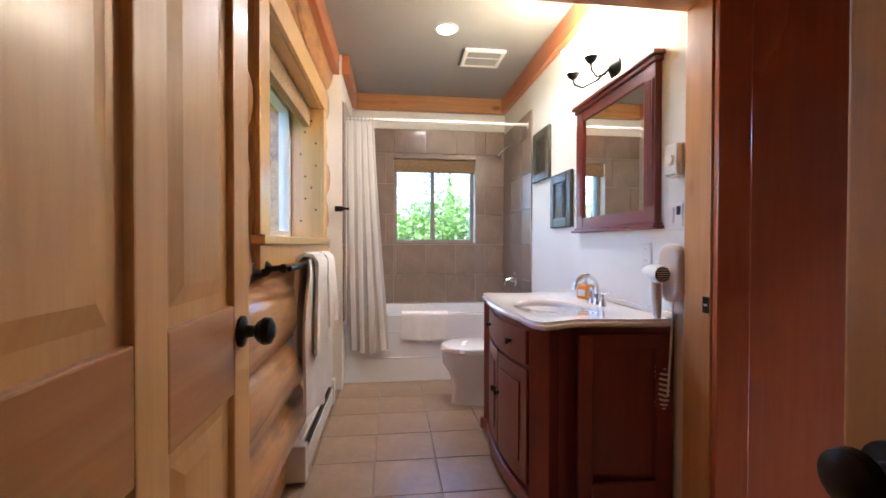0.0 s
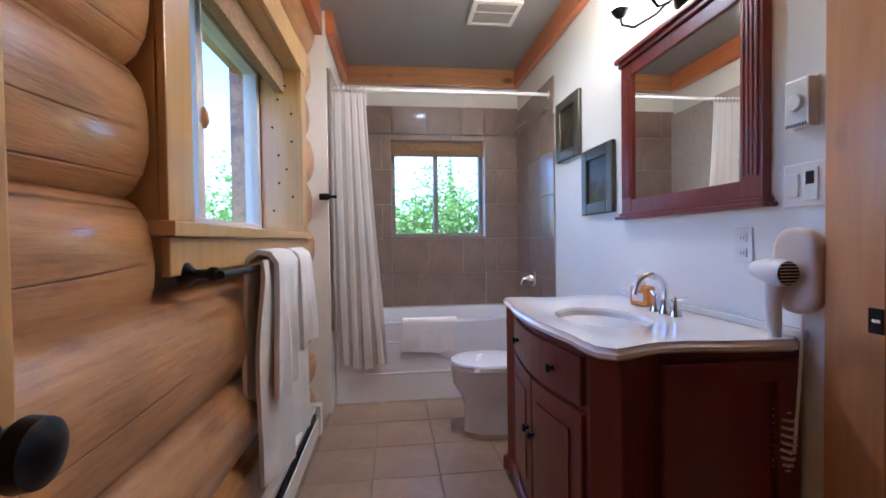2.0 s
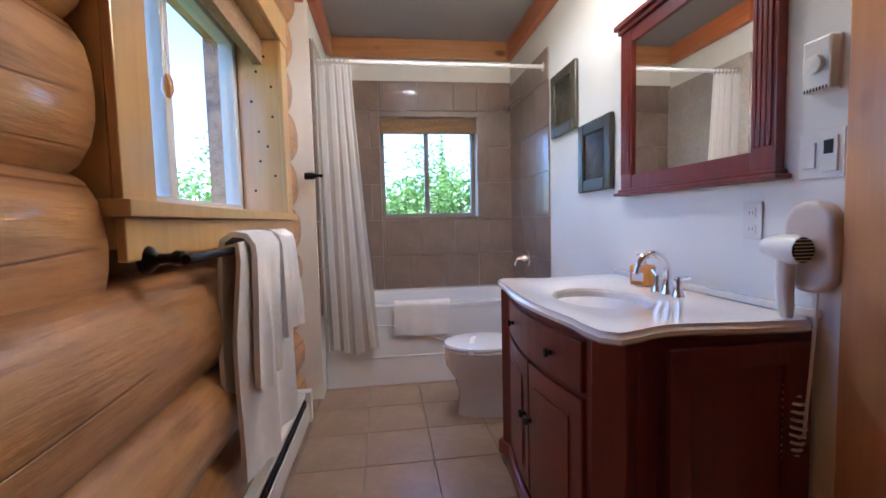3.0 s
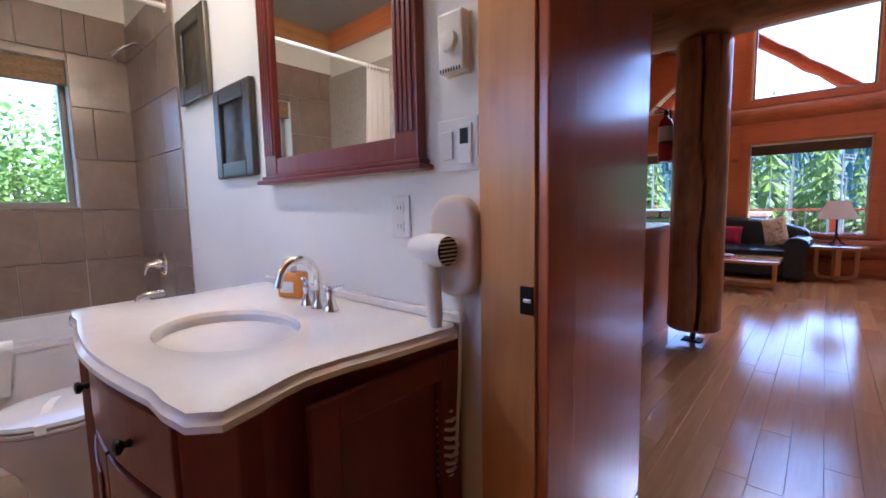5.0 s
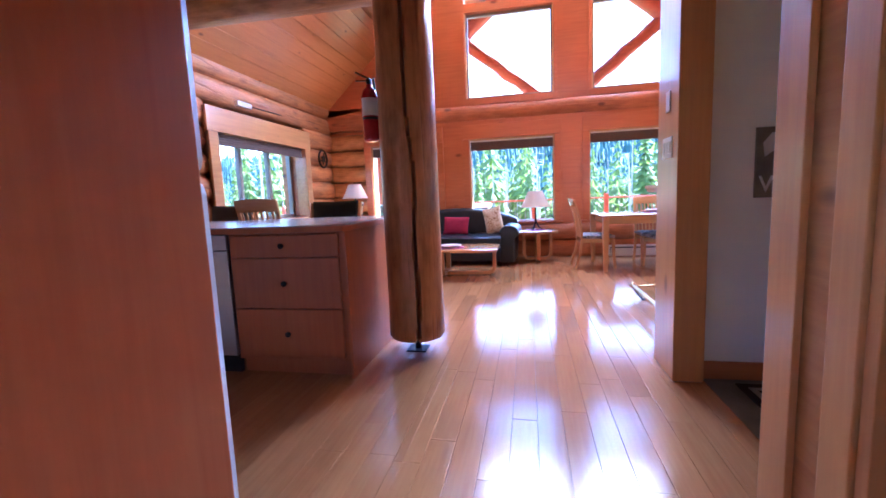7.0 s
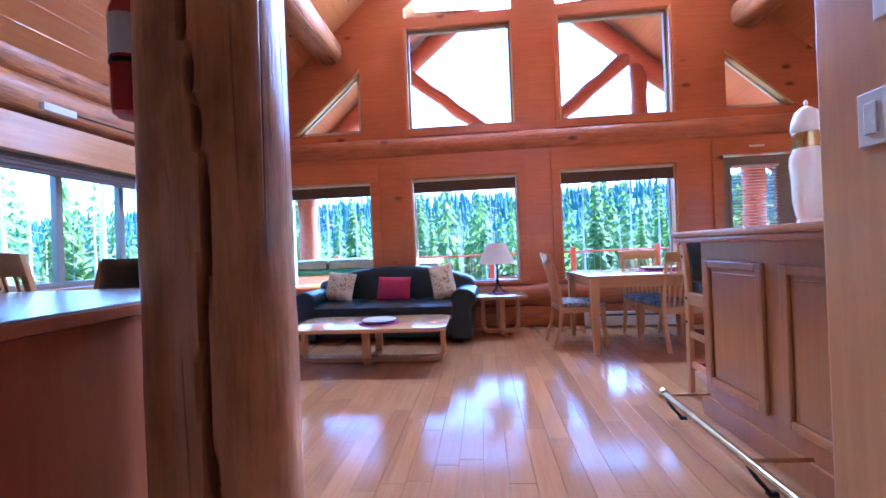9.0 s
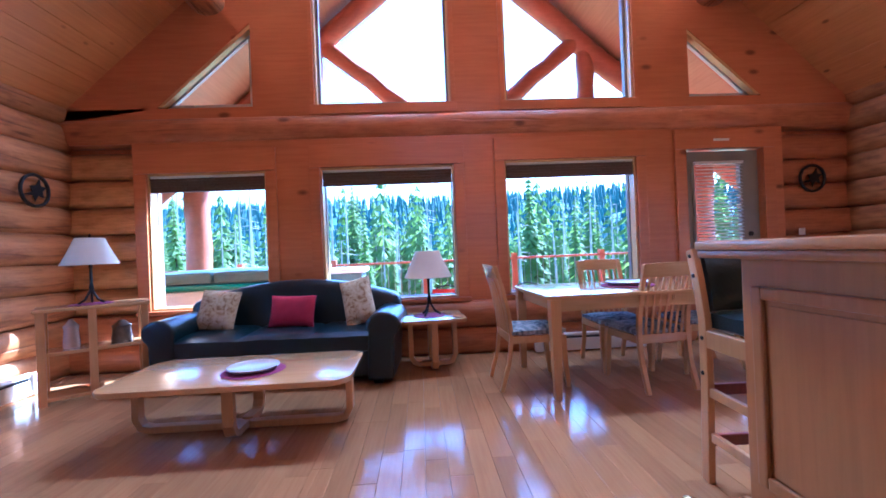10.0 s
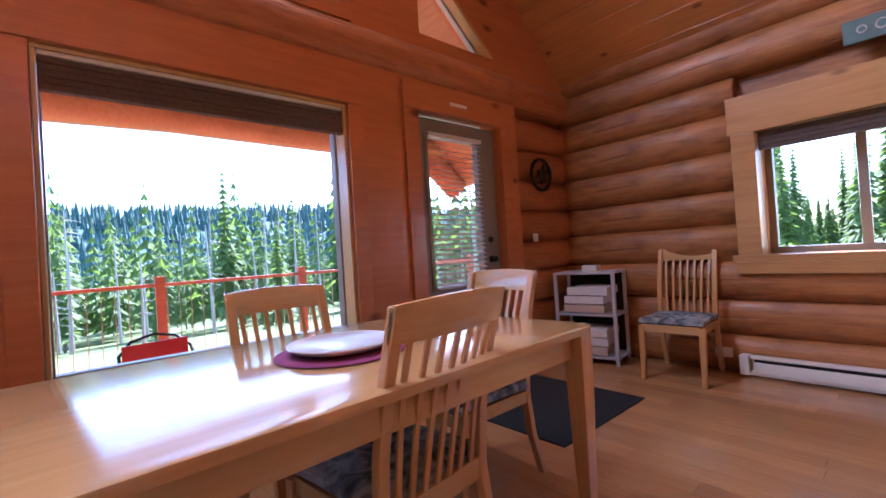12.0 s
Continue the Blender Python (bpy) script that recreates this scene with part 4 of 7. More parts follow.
for lx, h, r, mat, nm, lb in ((-0.16, 0.24, 0.055, "plate", "lantern", "small grey metal lantern on the shelf"), (0.18, 0.19, 0.075, "bark", "basket", "small dark woven basket on the shelf")):
    bm = bmesh.new()
    lathe(bm, [(r, 0), (r * 1.05, h * 0.1), (r * 0.9, h * 0.6), (r, h * 0.75), (r * 0.5, h * 0.9), (r * 0.2, h)], n=16)
    tagged(finish(nm, bm, mat, smooth=True, at=sh.matrix_basis @ pose(lx, 0, 0.419)), lb, nm)

# dining table
dt = thing("dining_table", "pale maple dining table with tapered legs", "table", 7.905, -0.615, 0, 2.2)
bm = bmesh.new()
prism(bm, rounded(0.98, 1.67, 0.06, 5), 0.722, 0.75)
part("tabletop", bm, "maple_y", dt, bevel=0.006, smooth=True)
for s in (-1, 1):
    boxpart("end_apron", dt, "maple_x", -0.40, 0.40, s * 0.755 - 0.0125, s * 0.755 + 0.0125, 0.63, 0.721)
    boxpart("side_apron", dt, "maple_y", s * 0.425 - 0.0125, s * 0.425 + 0.0125, -0.735, 0.735, 0.63, 0.721)
for x in (-0.44, 0.44):
    for y in (-0.775, 0.775):
        bm = bmesh.new()
        rings = [[bm.verts.new((x + a * q, y + b * q, z)) for a, b in ((-1, -1), (1, -1), (1, 1), (-1, 1))] for q, z in ((0.024, 0), (0.038, 0.55), (0.038, 0.721))]
        skin(bm, rings)
        part("leg", bm, "maple", dt, bevel=0.005)


def dining_chair():
    """Front towards local -y."""
    c = thing("dining_chair", "pale maple dining chair with slatted back and camouflage cushion", "chair", 0, 0, 0, 0, "dining chairs")
    for s in (-1, 1):
        bm = bmesh.new()
        ribbon(bm, [(s * 0.20, 0.30, 0.0), (s * 0.20, 0.235, 0.22), (s * 0.20, 0.21, 0.42), (s * 0.20, 0.225, 0.60), (s * 0.20, 0.265, 0.80), (s * 0.20, 0.32, 0.99)], 0.036, 0.03, (1, 0, 0))
        part("back_post", bm, "maple", c, bevel=0.005)
        bm = bmesh.new()
        rings = [[bm.verts.new((s * 0.205 + a * q, -0.20 - lean + b * q, z)) for a, b in ((-1, -1), (1, -1), (1, 1), (-1, 1))] for q, z, lean in ((0.015, 0, 0.03), (0.019, 0.2, 0.008), (0.021, 0.42, 0))]
        skin(bm, rings)
        part("front_leg", bm, "maple", c, bevel=0.004)
    bm = bmesh.new()
    n = 10
    for z0, z1, yy in ((0.895, 0.995, 0.30),):
        rows = []
        for k in range(n + 1):
            u = -1 + 2 * k / n
            bow = 0.03 * (1 - u * u)
            rows.append([bm.verts.new((u * 0.218, yy + bow + dy + (z - 0.9) * 0.28, z + 0.012 * (1 - u * u) * (z > 0.95))) for dy, z in ((-0.012, z0), (0.012, z0), (0.012, z1), (-0.012, z1))])
        skin(bm, rows)
    part("top_rail", bm, "maple_x", c, bevel=0.005, smooth=True)
    for k in range(7):
        u = -0.78 + 1.56 * k / 6
        bow = 0.03 * (1 - u * u)
        bm = bmesh.new()
        ribbon(bm, [(u * 0.19, 0.215, 0.44), (u * 0.195, 0.235 + bow * 0.6, 0.62), (u * 0.2, 0.262 + bow, 0.78), (u * 0.205, 0.30 + bow, 0.90)], 0.017, 0.009, (1, 0, 0))
        part("slat", bm, "maple", c)
    bm = bmesh.new()
    bx(bm, -0.19, 0.19, -0.215, -0.19, 0.37, 0.43), bx(bm, -0.19, 0.19, 0.20, 0.222, 0.37, 0.44)
    bx(bm, -0.215, -0.192, -0.19, 0.20, 0.371, 0.429), bx(bm, 0.192, 0.215, -0.19, 0.20, 0.371, 0.429)
    part("seat_frame", bm, "maple_x", c, bevel=0.004)
    part("cushion", cushion(0.44, 0.43, 0.075, 0.6, 12, 12, 3.1), "seatcloth", c, "blue-grey camouflage cloth", smooth=True, at=pose(0, -0.005, 0.455))
    return c


ch = dining_chair()
ch.matrix_basis = pose(7.90, 0.21, 0, 0, 0, 3) @ Matrix.Diagonal((1, 1, 0.975, 1))
for x, y, a in ((7.74, -0.68, 97), (8.21, -0.65, -90), (8.05, -1.30, 180)):
    copy_thing(ch, pose(x, y, 0, 0, 0, a) @ Matrix.Diagonal((1, 1, 0.975, 1)))
tall = copy_thing(ch, pose(5.46, 3.62, 0, 0, 0, 90) @ Matrix.Diagonal((1, 1, 1.15, 1)))
tagged(tall, "tall pale wooden slatted chair drawn up to the island")
q = copy_thing(ch, pose(7.90, -3.47, 0, 0, 0, 184))
tagged(q, "pale maple dining chair standing against the log wall")


def bar_chair(x, y, rz):
    """Front towards local -y."""
    c = thing("bar_chair", "tall wooden bar chair with black leather seat and back", "bar chair", x, y, 0, rz, "bar chairs")
    for s in (-1, 1):
        bm = bmesh.new()
        ribbon(bm, [(s * 0.235, 0.22, 0.0), (s * 0.235, 0.20, 0.45), (s * 0.235, 0.20, 0.74), (s * 0.235, 0.235, 0.92), (s * 0.235, 0.275, 1.06)], 0.032, 0.055, (1, 0, 0))
        p = part("back_post", bm, "maple", c, bevel=0.006)
        bm = bmesh.new()
        ribbon(bm, [(s * 0.235, -0.20, 0.0), (s * 0.235, -0.20, 0.70)], 0.032, 0.055, (1, 0, 0))
        part("front_leg", bm, "maple", c, bevel=0.006)
        boxpart("seat_rail", c, "maple", s * 0.235 - 0.015, s * 0.235 + 0.015, -0.17, 0.172, 0.62, 0.70, 0.005)
        for z, zz in ((0.20, 0.24), (0.40, 0.44)):
            boxpart("stretcher", c, "maple", s * 0.235 - 0.011, s * 0.235 + 0.011, -0.172, 0.172, z, zz, 0.003)
        for yy, zz in ((0.205, 0.50), (0.20, 0.66), (0.245, 0.94), (0.268, 1.03), (-0.2, 0.66)):
            bm = bmesh.new()
            tube(bm, [(s * 0.250, yy, zz), (s * 0.256, yy, zz)], [0.011, 0.008], 10)
            part("bolt", bm, "black", c)
    for z in (0.17, 0.40):
        boxpart("footrest", c, "mahogany", -0.218, 0.218, -0.215, -0.19, z, z + 0.05, 0.004)
        boxpart("footrest", c, "mahogany", -0.218, 0.218, 0.19, 0.212, z, z + 0.05, 0.004)
    part("seat", cushion(0.44, 0.44, 0.11, 0.45, 12, 12, 1.1), "leather", c, smooth=True, at=pose(0, 0.0, 0.74))
    part("backrest", cushion(0.435, 0.30, 0.10, 0.5, 12, 12, 2.2), "leather", c, smooth=True, at=pose(0, 0.222, 0.925, 76))
    return c


bc = bar_chair(6.09, -0.42, -92)
copy_thing(bc, pose(5.02, 2.88, 0, 0, 0, -90))
copy_thing(bc, pose(5.02, 3.95, 0, 0, 0, -88))

# bar counter on the right of the passage
barc = thing("bar_counter", "honey cherry bar counter with raised panels", "bar counter", 0, 0, 0)
bm = bmesh.new()
bx(bm, 4.30, 5.985, -0.62, -0.13, 0.0, 1.035)
part("body", bm, "honey", barc, bevel=0.004)
bm = bmesh.new()
out = [(4.28, 0.03), (5.99, 0.03), (6.06, 0.0), (6.09, -0.06), (6.09, -0.30), (6.05, -0.40), (6.0, -0.72), (4.28, -0.72)]
prism(bm, out, 1.066, 1.10)
prism(bm, [(a - 0.015 if a > 5 else a, b - 0.015 if b > 0 else b) for a, b in out], 1.035, 1.0655)
part("top", bm, "honey", barc, bevel=0.01, smooth=True)
for x0, x1 in ((4.75, 5.28), (5.40, 5.92)):
    panel = bmesh.new()
    bx(panel, x0 + 0.06, x1 - 0.06, -0.1295, -0.122, 0.26, 0.865)
    pn = part("panel", panel, "honey", barc, bevel=0.003)
    for a0, a1, b0, b1 in ((x0, x0 + 0.045, 0.21, 0.93), (x1 - 0.045, x1, 0.21, 0.93), (x0 + 0.045, x1 - 0.045, 0.21, 0.255), (x0 + 0.045, x1 - 0.045, 0.885, 0.93)):
        boxpart("moulding", pn, "honey", a0, a1, -0.1298, -0.108, b0, b1, 0.008)
boxpart("base_board", barc, "honey", 4.30, 6.0, -0.1298, -0.112, 0, 0.12, 0.004)
fr = thing("foot_rail", "polished brass foot rail on black brackets along the bar", "foot rail", 0, 0, 0)
bm = bmesh.new()
tube(bm, [(4.30, 0.14, 0.14), (5.93, 0.14, 0.14)], 0.019, 14)
part("rail", bm, "brass", fr, smooth=True)
bm = bmesh.new()
lathe(bm, [(0.005, -0.033), (0.024, -0.024), (0.033, 0), (0.024, 0.024), (0.005, 0.033)], n=16)
part("end_ball", bm, "brass", fr, smooth=True, at=pose(5.935, 0.14, 0.14))
for x in (4.6, 5.12, 5.90):
    bm = bmesh.new()
    tube(bm, [(x, -0.11, 0.145), (x, 0.12, 0.14)], 0.009, 8)
    part("arm", bm, "brass", fr, smooth=True)
    bm = bmesh.new()
    tube(bm, [(x, 0.14, 0.12), (x + 0.01, 0.10, 0.06), (x, 0.05, 0.0)], 0.009, 6)
    tube(bm, [(x, 0.07, 0.0), (x, 0.03, 0.0045)], 0.016, 6)
    part("bracket", bm, "iron", fr, smooth=True)

jar = thing("ceramic_jar", "white ceramic jar with brass band and domed lid on the bar", "jar", 5.60, -0.48, 1.1005)
jar.scale = (0.64, 0.64, 0.98)
bm = bmesh.new()
lathe(bm, [(0.085, 0.0), (0.09, 0.01), (0.08, 0.035), (0.095, 0.06), (0.11, 0.14), (0.112, 0.24), (0.122, 0.31), (0.118, 0.36), (0.095, 0.40)], n=32)
part("body", bm, "porcelain", jar, smooth=True)
bm = bmesh.new()
lathe(bm, [(0.094, 0.40), (0.096, 0.405), (0.096, 0.475), (0.094, 0.48)], n=32)
part("band", bm, "brass", jar, "brass spigot band", smooth=True)
bm = bmesh.new()
lathe(bm, [(0.098, 0.48), (0.108, 0.50), (0.10, 0.54), (0.075, 0.59), (0.03, 0.615), (0.012, 0.62), (0.016, 0.64), (0.004, 0.652)], n=32)
part("lid", bm, "porcelain", jar, smooth=True)

# kitchen island
isl_top = thing("island_countertop", "grey laminate countertop with wooden edge", "countertop", 0, 0, 0)
bm = bmesh.new()
bx(bm, 3.83, 4.98, 2.17, 4.45, 0.90, 0.94)
part("slab", bm, "quartz", isl_top, bevel=0.006)
boxpart("edge_band", isl_top, "cherry", 3.822, 3.8295, 2.17, 4.45, 0.902, 0.934, 0.003)
boxpart("edge_band", isl_top, "cherry", 3.822, 4.98, 2.162, 2.1695, 0.902, 0.934, 0.003)
drawers = thing("drawer_cabinet", "cherry drawer cabinet with three drawers", "cabinet", 0, 0, 0)
bm = bmesh.new()
bx(bm, 3.885, 4.70, 2.20, 2.955, 0.10, 0.899)
bx(bm, 3.93, 4.70, 2.20, 2.955, 0.0, 0.10)
part("body", bm, "cherry", drawers, bevel=0.003)
boxpart("end_panel", drawers, "cherry", 3.875, 4.72, 2.178, 2.199, 0.0, 0.899, 0.003)
for z0, z1 in ((0.755, 0.888), (0.44, 0.745), (0.125, 0.43)):
    bm = bmesh.new()
    bx(bm, 3.865, 3.884, 2.225, 2.94, z0, z1)
    d = part("drawer", bm, "cherry", drawers, bevel=0.004)
    bm = bmesh.new()
    lathe(bm, [(0.004, 0), (0.010, 0.004), (0.007, 0.012), (0.017, 0.02), (0.016, 0.028), (0.004, 0.032)], n=14)
    part("knob", bm, "black", d, "black round knob", smooth=True, at=Matrix.Translation((3.865, 2.58, (z0 + z1) / 2)) @ pose(0, 0, 0, 0, -90, 0))
dw = thing("dishwasher", "brushed steel dishwasher built into the island", "dishwasher", 0, 0, 0)
bm = bmesh.new()
bx(bm, 3.90, 4.50, 2.96, 3.56, 0.11, 0.899)
part("body", bm, "black", dw)
boxpart("door", dw, "steel", 3.868, 3.899, 2.965, 3.555, 0.12, 0.795, 0.006)
boxpart("control_panel", dw, "steel", 3.868, 3.899, 2.965, 3.555, 0.80, 0.893, 0.006)
bm = bmesh.new()
tube(bm, [(3.868, 3.05, 0.765), (3.845, 3.07, 0.765), (3.845, 3.45, 0.765), (3.868, 3.47, 0.765)], 0.008, 8)
part("handle", bm, "steel", dw, smooth=True)
boxpart("kick_plate", dw, "mat", 3.90, 3.93, 2.965, 3.555, 0.0, 0.105)
cb = thing("base_cabinet", "cherry base cabinet beside the dishwasher", "cabinet", 0, 0, 0)
boxpart("body", cb, "cherry", 3.885, 4.70, 3.565, 4.40, 0.0, 0.899, 0.003)
boxpart("door", cb, "cherry", 3.865, 3.884, 3.58, 4.38, 0.12, 0.888, 0.004)

# fridge beyond the end panel
fg = thing("refrigerator", "pale grey refrigerator beside the cherry panel", "refrigerator", 0, 0, 0)
boxpart("body", fg, "fridge", 1.50, 2.17, 1.70, 2.45, 0.02, 1.72, 0.01)
boxpart("fridge_door", fg, "fridge", 2.175, 2.245, 1.692, 2.45, 0.03, 1.12, 0.025)
boxpart("freezer_door", fg, "fridge", 2.175, 2.245, 1.692, 2.45, 1.13, 1.72, 0.025)

# fire extinguisher on the post
fe = thing("fire_extinguisher", "red fire extinguisher hanging on the log post", "fire extinguisher", 4.425, 2.178, 1.47)
bm = bmesh.new()
lathe(bm, [(0.04, 0), (0.052, 0.01), (0.055, 0.03), (0.055, 0.30), (0.045, 0.34), (0.022, 0.36), (0.018, 0.38)], n=24)
part("cylinder", bm, "red", fe, smooth=True)
bm = bmesh.new()
lathe(bm, [(0.0556, 0.17), (0.056, 0.171), (0.056, 0.285), (0.0556, 0.286)], n=24)
part("paper_label", bm, "plasticw", fe, "white instruction label")
bm = bmesh.new()
lathe(bm, [(0.0557, 0.145), (0.0565, 0.146), (0.0565, 0.16), (0.0557, 0.161)], n=24)
part("strap", bm, "black", fe)
bm = bmesh.new()
lathe(bm, [(0.018, 0.38), (0.02, 0.41), (0.012, 0.425)], n=14)
bar(bm, (0, 0, 0.42), (-0.05, 0.075, 0.455), 0.018, 0.008), bar(bm, (0, 0, 0.405), (-0.045, 0.075, 0.40), 0.018, 0.008)
part("valve", bm, "black", fe)
bm = bmesh.new()
tube(bm, [(0.015, 0, 0.405), (0.04, -0.02, 0.43), (0.06, -0.02, 0.38), (0.065, -0.015, 0.25)], 0.008, 8)
part("hose", bm, "black", fe, smooth=True)


def wall_wheel(m, label):
    w = new("wall_medallion")
    w.matrix_basis = m
    tagged(w, label, "wall decoration", "wheel medallions")
    bm = bmesh.new()
    n = 36
    tube(bm, [(0.145 * math.cos(2 * math.pi * k / n), 0.145 * math.sin(2 * math.pi * k / n), 0.012) for k in range(n)] + [(0.145, 0.0001, 0.012)], 0.016, 8)
    part("rim", bm, "iron", w, smooth=True)
    bm = bmesh.new()
    prism(bm, [(-0.13, -0.05), (-0.02, -0.045), (0.0, -0.10), (0.03, -0.04), (0.09, -0.06), (0.075, 0.0), (0.12, 0.04), (0.06, 0.05), (0.05, 0.11), (0.01, 0.05), (-0.05, 0.04), (-0.03, -0.01)], 0.006, 0.016)
    part("figure", bm, "iron", w, "plain black cut-out shape")


wall_wheel(Matrix.Translation((9.0, -3.35, 1.745)) @ Matrix(((0, 0, -1, 0), (-1, 0, 0, 0), (0, 1, 0, 0), (0, 0, 0, 1))), "black iron wheel medallion on the log wall beside the door")
wall_wheel(Matrix.Translation((8.55, 4.62, 1.815)) @ Matrix(((1, 0, 0, 0), (0, 0, -1, 0), (0, 1, 0, 0), (0, 0, 0, 1))), "black iron wheel medallion beside the kitchen window")

# exterior door with blind
ed = tagged(new("door_1"), "tan exterior door with glass and white blind, closed", "door", kind="structure")
GY0, GY1, GZ0, GZ1 = -2.55, -2.02, 0.80, 1.95
bm = bmesh.new()
y0, y1 = DOOR[0] + 0.01, DOOR[1] - 0.01
for b in ((y0, GY0, 0.03, 2.095), (GY1, y1, 0.03, 2.095), (GY0, GY1, 0.03, GZ0), (GY0, GY1, GZ1, 2.095)):
    bx(bm, XW + 0.06, XW + 0.105, *b)
part("slab", bm, "vinylg", ed)
g = boxpart("pane", ed, "glass", XW + 0.08, XW + 0.085, GY0, GY1, GZ0, GZ1, 0)
g.visible_shadow = False
for a0, a1, b0, b1 in ((GY0 - 0.03, GY0, GZ0 - 0.03, GZ1 + 0.03), (GY1, GY1 + 0.03, GZ0 - 0.03, GZ1 + 0.03), (GY0, GY1, GZ0 - 0.03, GZ0), (GY0, GY1, GZ1, GZ1 + 0.03)):
    boxpart("lite_frame", ed, "vinylg", XW + 0.045, XW + 0.0595, a0, a1, b0, b1, 0.004)
for z, r in ((1.15, 0.028), (0.985, 0.030)):
    bm = bmesh.new()
    lathe(bm, [(r, 0), (r, 0.008), (0.012, 0.012), (0.012, 0.03), (0.026, 0.045), (0.02, 0.06), (0.004, 0.064)] if r > 0.029 else [(r, 0), (r * 0.9, 0.015), (0.01, 0.02)], n=18)
    part("door_knob" if r > 0.029 else "deadbolt", bm, "black", ed, "black door hardware", smooth=True, at=Matrix.Translation((XW + 0.06, -2.66, z)) @ pose(0, 0, 0, 0, -90, 0))
mb = thing("mini_blind", "white slatted mini blind, lowered and open", "blind", XW + 0.022, (GY0 + GY1) / 2, 0)
boxpart("head_rail", mb, "slat", -0.02, 0.012, -0.28, 0.28, 1.945, 1.975)
slat = bmesh.new()
bx(slat, -0.019, 0.019, -0.262, 0.262, -0.0008, 0.0008)
s0 = part("slat", slat, "slat", mb, at=pose(0, 0, 0.82, 0, -24, 0))
for k in range(1, 30):
    q = new("slat", s0.data)
    q.parent, q.matrix_basis = mb, pose(0, 0, 0.82 + k * 0.038, 0, -24, 0)
boxpart("bottom_rail", mb, "slat", -0.011, 0.011, -0.262, 0.262, 0.785, 0.80)
thr = bmesh.new()
bx(thr, XW - 0.02, XO, DOOR[0], DOOR[1], -0.01, 0.025)
setting("door_threshold", thr, "brass", "metal door threshold", "threshold")
sg = boxpart("notice", None, "plasticw", XW - 0.037, XW - 0.0345, -2.38, -2.20, 2.19, 2.215, 0)
tagged(sg, "small white notice strip on the door casing", "notice")

# rolled shades at the window heads
for w in (W1, W2, W3):
    b = thing("roller_shade", "dark brown woven shade rolled up at the window head", "window shade", XW + 0.03, (w[0] + w[1]) / 2, w[3], 0, "window shades")
    L = (w[1] - w[0]) / 2 - 0.006
    L -= 0.018
    boxpart("headrail", b, "slat", -0.02, 0.02, -L, L, -0.043, -0.023, 0.002)
    for k in range(5):
        boxpart("fold", b, "blind", -0.022 + 0.003 * (k % 2), 0.022, -L, L, -0.077 - 0.029 * k, -0.0485 - 0.029 * k, 0.006)
for nm, wall_y, w, s in (("n", YL - 0.10, WN, 1), ("s", YR + 0.10, WS, -1)):
    b = thing("roller_shade", "brown woven shade rolled up at the window head", "window shade", (w[0] + w[1]) / 2, wall_y + s * 0.05, w[3], 0, "window shades")
    L = (w[1] - w[0]) / 2 - 0.006
    for k in range(4):
        boxpart("fold", b, "blind", -L, L, -0.02 + 0.003 * (k % 2), 0.02, -0.035 - 0.033 * k, -0.003 - 0.033 * k, 0.006)

# towel shelf, mat, heaters, outlets in the dining corner
ts = thing("shelf_unit", "small grey shelf with folded towels in the corner", "shelf", 8.68, -3.55, 0, 190)
for x in (-0.26, 0.26):
    for y in (-0.16, 0.16):
        bm = bmesh.new()
        bx(bm, x - 0.014, x + 0.014, y - 0.012, y + 0.012, 0, 0.79)
        part("post", bm, "fridge", ts, smooth=True)
for z in (0.05, 0.42, 0.79):
    boxpart("shelf_board", ts, "fridge", -0.275, 0.275, -0.175, 0.175, z, z + 0.018, 0.004)
rnd = random.Random(3)
for z0, n in ((0.068, 3), (0.438, 3)):
    for k in range(n):
        m = ts.matrix_basis @ pose(rnd.uniform(-0.02, 0.02), 0, z0 + 0.043 + k * 0.078, 0, 0, rnd.uniform(-3, 3))
        tagged(finish("folded_towel", cushion(0.36, 0.30, 0.088, 0.25, 8, 6, k), "towel" if (k + n) % 3 else "cream", smooth=True, at=m), "folded pale towel stacked on the shelf", "towel", "towels on the shelf")
boxpart("back_panel", ts, "mat", -0.245, 0.245, 0.150, 0.158, 0.07, 0.785, 0)
tb = bmesh.new()
bx(tb, -0.07, 0.07, -0.05, 0.05, 0, 0.055)
tagged(finish("tissue_box", tb, "plasticw", bevel=0.01, at=ts.matrix_basis @ pose(0.02, 0, 0.8085)), "small white box on the shelf", "box")
bm = bmesh.new()
bx(bm, 7.90, 8.81, -2.81, -1.86, 0.001, 0.010)
tagged(finish("door_mat", bm, "mat", bevel=0.003), "black rubber door mat on the oak floor", "mat")


def heater(x, y, rz, L, label):
    """Baseboard heater, back towards local +y."""
    h = thing("baseboard_heater", label, "heater", x, y, 0, rz, "baseboard heaters")
    bm = bmesh.new()
    bx(bm, -L / 2, L / 2, -0.004, 0.03, 0.02, 0.19)
    bx(bm, -L / 2, L / 2, -0.05, 0.0, 0.02, 0.055), bx(bm, -L / 2, L / 2, -0.035, 0.0, 0.165, 0.19)
    part("body", bm, "plasticw", h, bevel=0.004)
    boxpart("front_cover", h, "plasticw", -L / 2 + 0.06, L / 2 - 0.06, -0.06, -0.052, 0.045, 0.145, 0.003)
    boxpart("heating_element", h, "black", -L / 2 + 0.06, L / 2 - 0.06, -0.045, -0.006, 0.06, 0.16, 0)
    for s in (-1, 1):
        boxpart("end_cap", h, "plasticw", s * L / 2 - 0.03, s * L / 2 + 0.03, -0.065, 0.03, 0.018, 0.195, 0.006)
    return h


